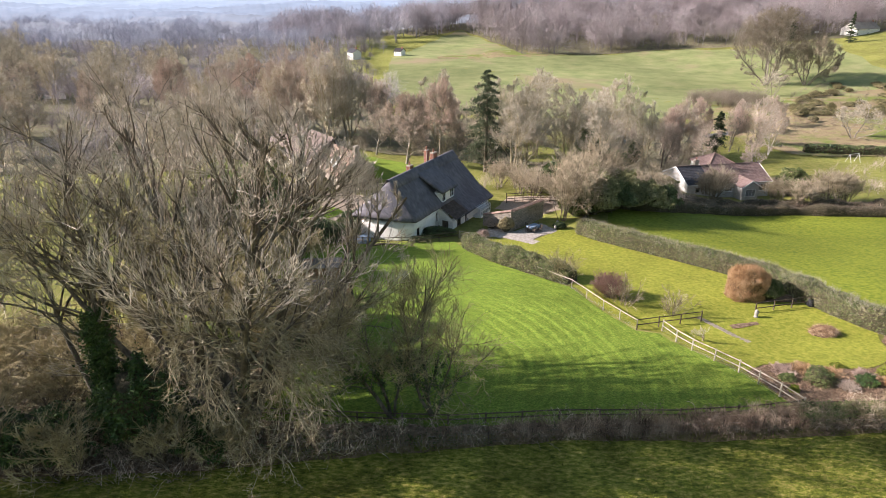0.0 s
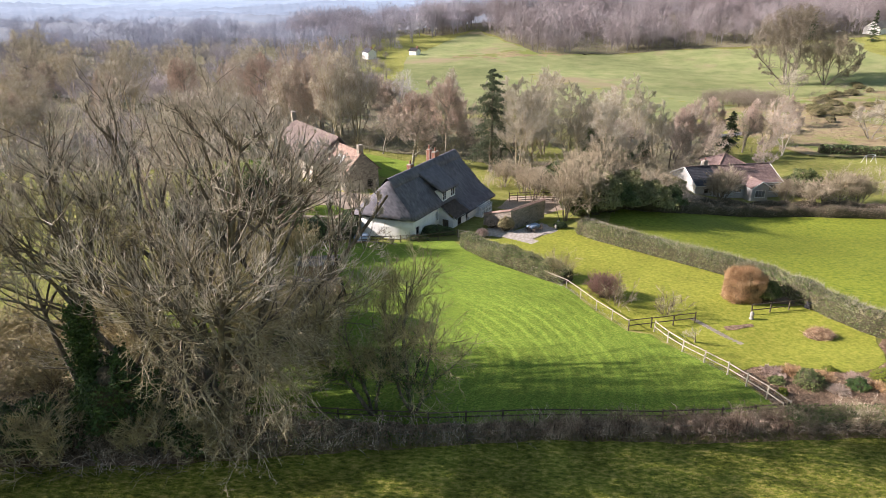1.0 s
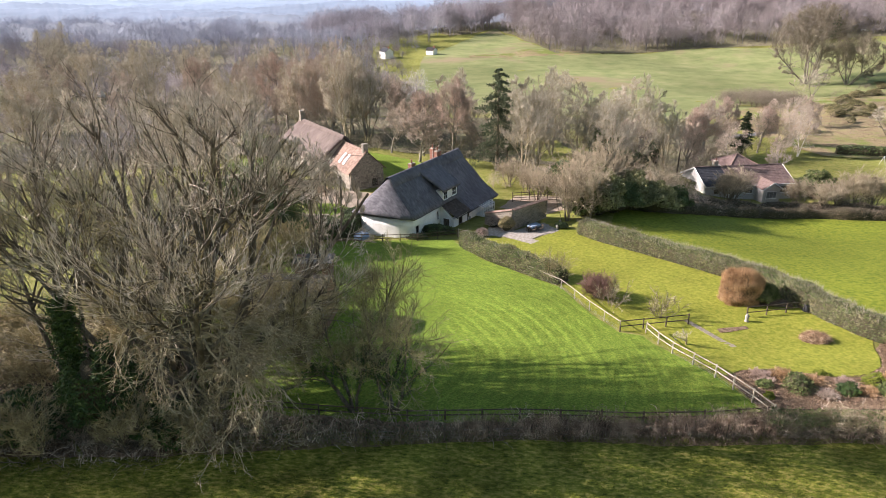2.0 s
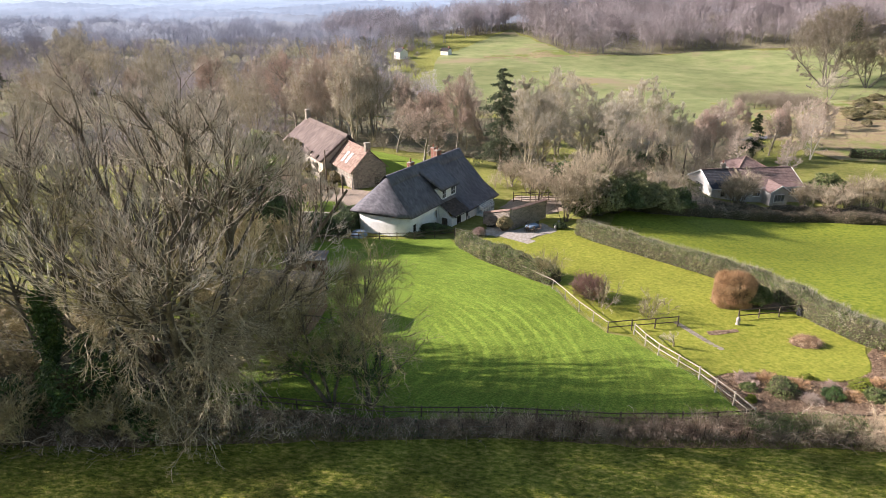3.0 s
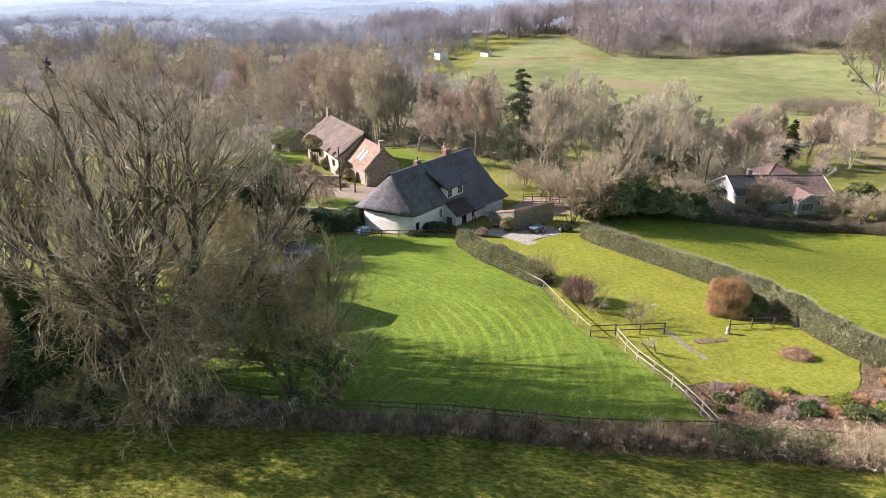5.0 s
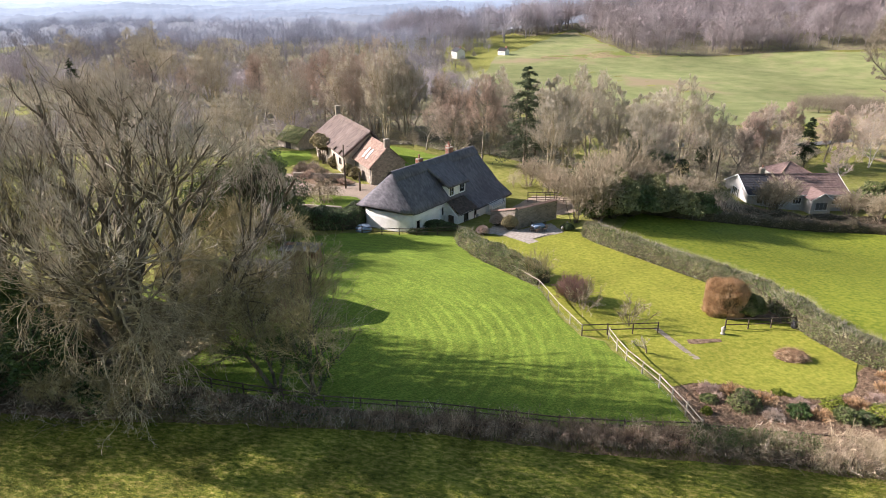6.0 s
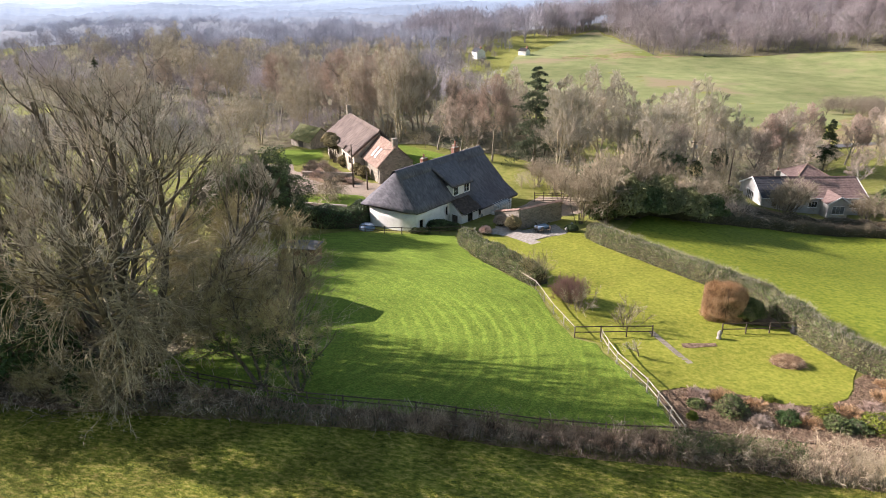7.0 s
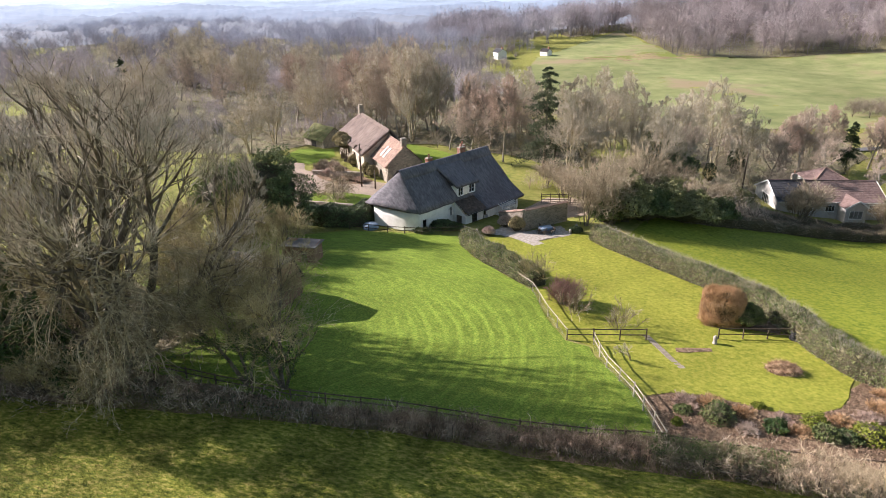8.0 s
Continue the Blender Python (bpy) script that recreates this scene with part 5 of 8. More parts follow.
far_wood("valley_woodland", [(-520, 330), (-250, 300), (-200, 290), (-110, 300), (-60, 330), (-70, 420), (-90, 445), (-520, 460)], 260, 56, 15, M["twig_shoulder"], "leafless valley woodland, its brown coloured greyer with haze", 95, 0.5)
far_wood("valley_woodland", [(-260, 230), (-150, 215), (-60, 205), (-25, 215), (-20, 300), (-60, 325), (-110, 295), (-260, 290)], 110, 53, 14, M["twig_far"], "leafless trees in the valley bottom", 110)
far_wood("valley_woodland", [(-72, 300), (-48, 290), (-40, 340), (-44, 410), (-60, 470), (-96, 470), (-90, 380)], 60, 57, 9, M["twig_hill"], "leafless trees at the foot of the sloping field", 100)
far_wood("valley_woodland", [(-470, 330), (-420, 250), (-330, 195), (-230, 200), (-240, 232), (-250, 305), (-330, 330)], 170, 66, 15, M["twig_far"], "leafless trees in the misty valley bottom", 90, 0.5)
far_wood("field_thicket", [(96, 255), (114, 244), (130, 262), (120, 284), (104, 276)], 95, 55, 6.5, M["twig_bush"], "bare thicket in the sloping field", 100, 0.75)


def wooded_ridge(i_r, r, deep, tall, seed, material, label):
    """A belt of far woodland, six hundred metres and more away: crown beside crown, rising from front to back."""
    n, rows = 1300, 5
    V, F = [], []
    for j in range(rows):
        s = j / (rows - 1)
        for i in range(n):
            a = radians(-68 + 126 * i / (n - 1))
            arc = a * r
            crown = noise.noise((arc * 0.06, seed, j * 0.7)) + 0.6 * noise.noise((arc * 0.16, seed, 3 + j))
            d = r * (1 + 0.07 * noise.noise((arc * 0.008, seed, 9))) + deep * s
            x, y = d * math.sin(a), d * math.cos(a)
            up = tall * (s ** 0.7) * (1 + 0.55 * noise.noise((arc * 0.006, seed, 7))) + ((0.34 - 0.03 * min(i_r, 8)) * tall * crown if j else -3)
            V.append((x, y, float(land(x, y)) + up))
    for j in range(rows - 1):
        for i in range(n - 1):
            k = j * n + i
            F.append((k, k + 1, k + n + 1, k + n))
    return tagged(put("backdrop_woods", np_mesh("backdrop_woods", V, F, True), material), label, kind="structure")


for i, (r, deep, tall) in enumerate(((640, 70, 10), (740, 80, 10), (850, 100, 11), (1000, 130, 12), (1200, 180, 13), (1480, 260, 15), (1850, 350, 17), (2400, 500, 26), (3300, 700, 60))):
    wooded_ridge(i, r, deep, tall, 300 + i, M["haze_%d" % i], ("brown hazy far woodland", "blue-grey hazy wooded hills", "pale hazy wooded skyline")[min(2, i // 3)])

drape("hill_field_ground", wobbly([(-40, 440), (-8, 560), (8, 606), (34, 516), (48, 446), (100, 456), (165, 464), (250, 440), (230, 330), (150, 250), (60, 225), (-10, 235), (-26, 300), (-36, 380)], 6, 12), M["far_field"], 0.15, 14, "sloping green pasture on the far hillside")
drape("bracken_slope_ground", wobbly([(-12, 425), (20, 438), (60, 442), (88, 452), (62, 466), (36, 474), (16, 462), (-6, 450)], 13, 5), M["bracken"], 0.22, 12, "brown dead bracken on the hillside")
drape("bracken_bank_ground", wobbly([(95, 170), (150, 175), (240, 250), (230, 320), (165, 300), (118, 262), (98, 240), (86, 205)], 5, 8), M["bracken"], 0.22, 10, "rough brown bank of bracken and tussocks")
drape("lane", [(79, 196), (88, 201), (97, 206), (98, 210), (88, 205), (79, 200)], M["asphalt"], 0.35, 3, "grey tarmac lane in the valley")
for i, area in enumerate(([(-600, 250), (-420, 205), (-320, 180), (-200, 188), (-150, 205), (-60, 200), (-25, 215), (-20, 300), (-60, 330), (-70, 420), (-90, 520), (-40, 600), (-100, 770), (-600, 770)],
                          [(-60, 640), (-30, 560), (10, 608), (36, 518), (50, 450), (100, 459), (165, 467), (260, 447), (330, 478), (430, 500), (430, 720), (150, 730), (0, 770)],
                          [(-150, 100), (-50, 116), (-44, 136), (-20, 140), (6, 124), (40, 122), (60, 150), (84, 190), (84, 216), (40, 224), (-22, 214), (-60, 199), (-150, 204)])):
    drape("woodland_ground", wobbly(area, 5, 10, i), M["wood_floor"], (0.22, 0.22, 0.14)[i], 16, "brown leaf-strewn woodland floor")


# ------------------------------------------------------------------ the long house behind, half thatched, half tiled
def tile_courses(x0, x1, y0, z0, y1, z1, rows, width, seed, lap=0.02):
    """Courses of roof tiles from the eave (y0, z0) up to (y1, z1), running along x."""
    bm, rng = bmesh.new(), random.Random(seed)
    for i in range(rows):
        a, b = i / rows, min(1.0, (i + 1) / rows + lap)
        ya, za, yb, zb = y0 + (y1 - y0) * a, z0 + (z1 - z0) * a, y0 + (y1 - y0) * b, z0 + (z1 - z0) * b
        n = max(1, int((x1 - x0) / width))
        for k in range(n):
            xa = x0 + (x1 - x0) * k / n
            xb = x0 + (x1 - x0) * (k + 1) / n - 0.01
            j = rng.uniform(0, 0.02)
            solid([(xa, ya, za + 0.07 + j), (xb, ya, za + 0.07 + j), (xb, yb, zb + 0.03), (xa, yb, zb + 0.03), (xa, ya, za), (xb, ya, za), (xb, yb, zb), (xa, yb, zb)],
                  [(0, 1, 2, 3), (4, 7, 6, 5), (0, 4, 5, 1), (1, 5, 6, 2), (3, 2, 6, 7), (0, 3, 7, 4)], bm)
    return bm


def gable_body(x0, x1, half, base, eave, ridge, bm=None):
    """A gabled body along x, closed, with its ridge at y = 0."""
    return solid([(x0, -half, base), (x0, half, base), (x0, half, eave), (x0, 0, ridge), (x0, -half, eave), (x1, -half, base), (x1, half, base), (x1, half, eave), (x1, 0, ridge), (x1, -half, eave)],
                 [(0, 1, 2, 3, 4), (9, 8, 7, 6, 5), (0, 5, 6, 1), (1, 6, 7, 2), (2, 7, 8, 3), (3, 8, 9, 4), (4, 9, 5, 0)], bm)


def rubble(parent, cells, seed, proud=0.05, material=None):
    """Uneven stones over a wall's face: cells of (centre, half width, half height, in-plane axis, normal)."""
    rng = random.Random(seed)
    protos = []
    for i in range(5):
        bm = bmesh.new()
        bmesh.ops.create_cube(bm, size=2)
        bmesh.ops.bevel(bm, geom=bm.edges[:], offset=0.35, segments=1, affect="EDGES")
        for v in bm.verts:
            v.co += Vector((rng.uniform(-0.12, 0.12), rng.uniform(-0.1, 0.1), rng.uniform(-0.12, 0.12)))
        mesh = bpy.data.meshes.new("stone")
        bm.to_mesh(mesh)
        bm.free()
        mesh.materials.append(material or M["stone"])
        protos.append(mesh)
    for c, hw, hh, axis, normal in cells:
        ob = new("stone", rng.choice(protos))
        ob.parent = parent
        x, n = Vector(axis).normalized(), Vector(normal).normalized()
        z = n.cross(x) * -1
        rot = Matrix((x, n, z)).transposed().to_4x4()
        ob.matrix_local = Matrix.Translation(c) @ rot @ Matrix.Diagonal((hw, proud * rng.uniform(0.8, 1.5), hh, 1))


def longhouse():
    h = thing("longhouse", pose(-15.0, 103.0, -6.6, 0, 0, 128.5), "stone longhouse, part weathered thatch and part orange clay tile", "house")
    half = 3.1
    w = part("wall", gable_body(0, 8.7, half, -1, 3.75, 6.75), M["stone"], h, "coursed rubble stone wall")
    front = 4.9  # the thatched range is the deeper one
    part("wall", solid([(x, y, z) for x in (8.7, 27.5) for y, z in ((-3.2, -1), (front, -1), (front, 4.15), (0, 7.6), (-3.2, 3.2))],
         [(0, 1, 2, 3, 4), (9, 8, 7, 6, 5), (0, 5, 6, 1), (1, 6, 7, 2), (2, 7, 8, 3), (3, 8, 9, 4), (4, 9, 5, 0)]), M["cream_render"], h, "cream rendered wall")
    cells, rng = [], random.Random(3)
    z = -0.3
    while z < 6.6:
        hh = rng.uniform(0.13, 0.2)
        lim = half if z < 3.7 else half * (6.75 - z) / 3.0
        y = -lim
        while y < lim:
            hw = rng.uniform(0.16, 0.34)
            if y + 2 * hw < lim + 0.1:
                cells.append(((-0.01, y + hw, z + hh), hw - 0.015, hh - 0.015, (0, 1, 0), (-1, 0, 0)))
            y += 2 * hw
        z += 2 * hh
    rubble(w, cells, 5)
    roof = part("tile_roof", tile_courses(-0.2, 8.6, half + 0.6, 3.45, 0, 7.0, 17, 0.42, 1), M["clay_tile"], h, "orange-brown clay tiles")
    tagged(roof, kind="stuff")
    tagged(part("tile_roof", tile_courses(-0.2, 8.6, -half - 0.6, 3.45, 0, 7.0, 17, 0.42, 2), M["clay_tile"], h, "orange-brown clay tiles"), kind="stuff")
    part("ridge", bar((-0.2, 0, 7.05), (8.6, 0, 7.05), 0.3, 0.16, None, 0.05), M["clay_tile"], h)
    for x in (3.1, 4.6):
        sk = part("skylight", slab([(x, 2.75, 4.36), (x + 0.75, 2.75, 4.36), (x + 0.75, 1.25, 5.80), (x, 1.25, 5.80)], 0.06), M["white_paint"], h, "pale framed skylight")
        sk.location = (0, 0.08, 0.09)
        part("pane", slab([(x + 0.08, 2.66, 4.46), (x + 0.67, 2.66, 4.46), (x + 0.67, 1.34, 5.73), (x + 0.08, 1.34, 5.73)], 0.02), M["pale_pane"], sk, "pale opaque skylight pane").location = (0, 0.02, 0.02)
    e, r, f = 2.9, 8.0, 3.95
    thatch_sheet(h, "thatch", [((8.2, front + 0.65, f), (14.5, front + 0.65, f + 0.1), (14.5, 0, r), (8.2, 0, r)), ((14.5, front + 0.65, f + 0.1), (21, front + 0.65, f), (21, 0, r), (14.5, 0, r)), ((21, front + 0.65, f), (28, front + 0.65, f), (27.6, 0, r), (21, 0, r)),
                              ((8.2, -half - 0.7, e), (14.5, -half - 0.7, e), (14.5, 0, r), (8.2, 0, r)), ((14.5, -half - 0.7, e), (21, -half - 0.7, e), (21, 0, r), (14.5, 0, r)), ((21, -half - 0.7, e), (28, -half - 0.7, e), (27.6, 0, r), (21, 0, r))],
                 0.36, M["thatch_old"], "pale weathered thatch")
    bm = bmesh.new()
    for s in (-1, 1):
        rows = [[bm.verts.new((8.1 + 19.7 * i / 50, 0, r + 0.2)), bm.verts.new((8.1 + 19.7 * i / 50, s * (0.8 + 0.1 * abs(math.sin(i * 1.3))), r - 0.82)), bm.verts.new((8.1 + 19.7 * i / 50, s * 0.8, r - 1.0))] for i in range(51)]
        for a, b in zip(rows, rows[1:]):
            for k in range(2):
                bm.faces.new((a[k], b[k], b[k + 1], a[k + 1]))
    part("ridge", bm, M["thatch_old"], h, "thatch ridge", True)
    chimney(h, 0.45, 0, 6.3, 8.1, 0.7, 0.9, 0, False)
    chimney(h, 27.0, 0, 7.4, 9.6, 0.75, 0.9, 0, False)
    for x in (11, 14.6, 19, 23.4):
        wn = window_unit(h, x, x + 1.0, 1.9, 2.95, -front - 0.1, (1, 1), M["dark_wood"])
        wn.matrix_local = pose(2 * x + 1.0, 0, 0, 0, 0, 180)
    for x in (10.4, 13.5, 18, 21):
        part("eyebrow_window", slab([(x - 0.35, front + 0.72, 4.2), (x + 0.35, front + 0.72, 4.2), (x + 0.25, front + 0.1, 4.75), (x - 0.25, front + 0.1, 4.75)], 0.2, 2, 0.05, 3), M["dark_wood"], h, "dark eave vent under the thatch")
    wn = window_unit(h, 0.9, 1.9, 0.9, 2.1, 0.0, (1, 1), M["dark_wood"])
    wn.matrix_local = pose(-0.12, 0, 0, 0, 0, -90)
    part("downpipe", bar((0.15, half + 0.15, -0.6), (0.15, half + 0.15, 3.5), 0.09, 0.09), M["black"], h)
    return h


longhouse()


def outbuilding():
    o = thing("outbuilding", at(-44, 131, 150), "low dark stone outbuilding with a mossy roof", "shed")
    part("wall", gable_body(-3.8, 3.8, 3.0, -0.6, 2.0, 4.3), M["stone"], o)
    tagged(part("tile_roof", tile_courses(-4.0, 4.0, 3.5, 1.75, 0, 4.5, 12, 0.5, 3), M["moss"], o, "moss-green tiles"), kind="stuff")
    tagged(part("tile_roof", tile_courses(-4.0, 4.0, -3.5, 1.75, 0, 4.5, 12, 0.5, 4), M["moss"], o, "moss-green tiles"), kind="stuff")
    # dark panels on the solid walls, painted as the shade of open entrances
    part("doorway", box((-0.9, 2.96, -0.5), (0.9, 3.06, 1.8)), M["interior_shade"], o, "painted dark panel for the entrance shade")
    part("doorway", box((3.74, -0.8, -0.5), (3.86, 0.8, 1.8)), M["interior_shade"], o, "painted dark panel for the entrance shade")
    return o


outbuilding()


# ------------------------------------------------------------------ bungalow across the field
def bungalow():
    b = thing("bungalow", pose(47.4, 128.7, -13.3, 0, 0, 11.5), "low bungalow with brown concrete tiles and pale walls", "house")
    half, L = 5.3, 19.3
    part("wall", gable_body(0.25, L - 0.25, half - 0.35, -1.5, 2.35, 4.55), M["grey_render"], b, "pale rendered wall")
    split = 5.6
    tagged(part("slate_roof", tile_courses(0, split, -half, 2.25, 0, 4.75, 12, 0.5, 5), M["slate"], b, "dark grey slates"), kind="stuff")
    tagged(part("slate_roof", tile_courses(0, split, half, 2.25, 0, 4.75, 12, 0.5, 6), M["slate"], b, "dark grey slates"), kind="stuff")
    tagged(part("tile_roof", tile_courses(split, L, -half, 2.25, 0, 4.75, 12, 0.7, 7), M["brown_tile"], b, "rows of brown concrete tiles"), kind="stuff")
    tagged(part("tile_roof", tile_courses(split, L, half, 2.25, 0, 4.75, 12, 0.7, 8), M["brown_tile"], b, "rows of brown concrete tiles"), kind="stuff")
    part("ridge", bar((0, 0, 4.85), (L, 0, 4.85), 0.3, 0.14, None, 0.04), M["brown_tile"], b)
    for s in (-1, 1):
        part("barge_board", bar((0.02, s * half, 2.2), (0.02, 0, 4.75), 0.06, 0.26), M["white_paint"], b, "white painted barge board")
        part("barge_board", bar((L - 0.02, s * half, 2.2), (L - 0.02, 0, 4.75), 0.06, 0.26), M["white_paint"], b, "white painted barge board")
    part("gutter", bar((0, -half - 0.05, 2.2), (L, -half - 0.05, 2.2), 0.12, 0.1), M["white_paint"], b)
    # hipped range behind
    part("hip_roof", solid([(10.2, 4, 2.9), (18.2, 4, 2.9), (18.2, 12, 2.9), (10.2, 12, 2.9), (14.0, 8.0, 5.2)], [(0, 1, 4), (1, 2, 4), (2, 3, 4), (3, 0, 4), (3, 2, 1, 0)]), M["brown_tile"], b, "hipped brown tile roof behind")
    for x0, y0 in ((10.2, 4), (18.2, 4)):
        part("hip_tile", bar((x0, y0, 2.95), (14.0, 8.0, 5.25), 0.25, 0.14, None, 0.04), M["clay_tile"], b)
    part("wall", box((10.7, 4.5, -1.5), (17.7, 11.5, 2.9)), M["grey_render"], b)
    # porch gable with its white verge
    part("porch_wall", solid([(11.0, -7.6, -1.4), (14.6, -7.6, -1.4), (14.6, -7.6, 2.0), (12.8, -7.6, 3.1), (11.0, -7.6, 2.0), (11.0, -4.5, -1.4), (14.6, -4.5, -1.4), (14.6, -4.5, 2.0), (12.8, -4.5, 3.1), (11.0, -4.5, 2.0)],
         [(0, 1, 2, 3, 4), (9, 8, 7, 6, 5), (0, 5, 6, 1), (1, 6, 7, 2), (2, 7, 8, 3), (3, 8, 9, 4), (4, 9, 5, 0)]), M["grey_render"], b)
    for s, x in ((-1, 10.6), (1, 15.0)):
        part("porch_roof", slab([(x, -8.0, 1.95), (12.8, -8.0, 3.35), (12.8, -2.6, 3.35), (x, -3.6, 1.95)], 0.09), M["brown_tile"], b, "porch roof tiles")
        part("barge_board", bar((x, -8.02, 1.9), (12.8, -8.02, 3.3), 0.06, 0.22), M["white_paint"], b, "white painted barge board")
    window_unit(b, 11.7, 13.9, 0.0, 1.5, -7.66, (2, 0), M["white_paint"])
    window_unit(b, 8.8, 10.4, 0.4, 1.6, -half + 0.25, (2, 0), M["white_paint"])
    window_unit(b, 5.2, 6.6, 0.4, 1.6, -half + 0.25, (1, 0), M["white_paint"])
    window_unit(b, 2.2, 3.0, 0.7, 1.5, -half + 0.25, (0, 0), M["dark_wood"])
    window_unit(b, 16.2, 18.2, 0.3, 1.7, -half + 0.25, (2, 0), M["white_paint"])
    wn = window_unit(b, -1.5, 1.5, 0.0, 2.2, 0.0, (3, 1), M["white_paint"])
    wn.matrix_local = pose(0.12, 0, 0, 0, 0, -90)
    chimney(b, 4.7, 0.3, 4.2, 5.9, 0.8, 0.8, 1, False)
    return b


bungalow()


# ------------------------------------------------------------------ stable and shed beside the paddock
def stable():
    s = thing("stable", pose(-8.8, 47.7, -2.8, 0, 0, 0), "old timber stable with grey sheet roof", "shed")
    prof = ((0, 2.8), (2.7, 4.25), (4.8, 4.25), (6.3, 1.9))  # depth and height of the roof line
    part("frame", solid([(x, y, z) for x in (-6.4, 0) for y, z in ((0, -0.6), *prof, (6.3, -0.6))],
         [(0, 5, 4, 3, 2, 1), (6, 7, 8, 9, 10, 11), (0, 6, 11, 5), (0, 1, 7, 6), (1, 2, 8, 7), (2, 3, 9, 8), (3, 4, 10, 9), (4, 5, 11, 10)]), M["dark_wood"], s)
    for i in range(42):
        x = -6.4 + i * 0.1525
        part("board", box((x, -0.05, -0.55), (x + 0.147, -0.01, 2.75)), M["board"], s)
    for i in range(41):
        y = i * 0.1525
        top = float(np.interp(y + 0.07, [p[0] for p in prof], [p[1] for p in prof]))
        part("board", box((0.01, y, -0.55), (0.05, y + 0.147, top - 0.08)), M["board"], s)
    edge = ((-0.35, 2.68), (2.7, 4.32), (4.8, 4.32), (6.6, 1.50))
    for (y0, z0), (y1, z1) in zip(edge, edge[1:]):
        part("roof_sheet", slab([(-6.7, y0, z0), (0.25, y0, z0), (0.25, y1, z1), (-6.7, y1, z1)], 0.06, 3, 0.03), M["felt"], s, "dull grey roofing sheet")
    # dark panel over the boards, painted as the shade inside the entrance
    part("doorway", box((-2.4, -0.09, -0.5), (-1.0, -0.055, 1.9)), M["interior_shade"], s, "painted dark panel for the stable entrance shade")
    return s


stable()


def garden_shed():
    s = thing("garden_shed", pose(-13.3, 61.6, -3.75, 0, 0, 6), "small brown shed with a pale flat roof and open door", "shed")
    part("wall", box((-1.9, 0.1, -0.3), (-0.9, 2.4, 2.25)), M["board"], s)
    for x0, x1 in ((-1.9, 0.35), (1.05, 1.95)):
        n = max(1, round((x1 - x0) / 0.16))
        for i in range(n):
            w = (x1 - x0) / n
            part("board", box((x0 + i * w, 0, -0.3), (x0 + (i + 1) * w - 0.006, 0.05, 2.3)), M["board"], s)
    part("board", box((0.35, 0, 1.75), (1.05, 0.05, 2.3)), M["board"], s)
    for i in range(15):
        part("board", box((1.93, 0.02 + i * 0.16, -0.3), (1.98, 0.174 + i * 0.16, 2.3)), M["board"], s)
    part("back_wall", box((-1.9, 2.38, -0.3), (1.98, 2.44, 2.2)), M["dark_wood"], s)
    part("roof_sheet", slab([(-2.15, -0.25, 2.32), (2.2, -0.25, 2.32), (2.2, 2.7, 2.2), (-2.15, 2.7, 2.2)], 0.09, 2, 0.02), M["pale_felt"], s, "pale grey roofing felt")
    return s


garden_shed()


# ------------------------------------------------------------------ far houses
def far_house(x, y, turn, size, roof, label):
    L, half, eave, ridge = size
    f = thing("far_house", at(x, y, turn), label, "house")
    part("wall", gable_body(0, L, half, -2, eave, ridge), M["whitewash"], f, "white rendered wall")
    for s in (-1, 1):
        part("roof", slab([(-0.3, s * (half + 0.4), eave - 0.2), (L + 0.3, s * (half + 0.4), eave - 0.2), (L + 0.3, 0, ridge + 0.15), (-0.3, 0, ridge + 0.15)], 0.15), roof, f, "slate roof")
    for i in range(3):
        for z in (0.9, 3.4):
            if z + 1.3 < eave + 0.3:
                window_unit(f, 1 + i * (L - 3) / 2, 2.2 + i * (L - 3) / 2, z, z + 1.2, -half - 0.09, (1, 0), M["white_paint"])
    part("chimney", box((L - 1.2, -0.4, ridge - 0.6), (L - 0.3, 0.4, ridge + 1.2), 0.05), M["brick"], f)
    return f


far_house(-68, 445, -52, (8, 3.2, 4.6, 6.6), M["slate"], "distant white house with a slate roof in the trees")
far_house(-38, 452, -30, (6, 2.6, 3.0, 4.6), M["felt"], "small distant white house at the field edge")
far_house(272, 458, 28, (26, 5.5, 4.6, 8.6), M["far_roof"], "distant white farmhouse with a pale grey-brown roof")
far_house(-176, 276, -35, (11, 3.2, 2.6, 4.2), M["pale_felt"], "low pale building with a weathered roof behind trees")


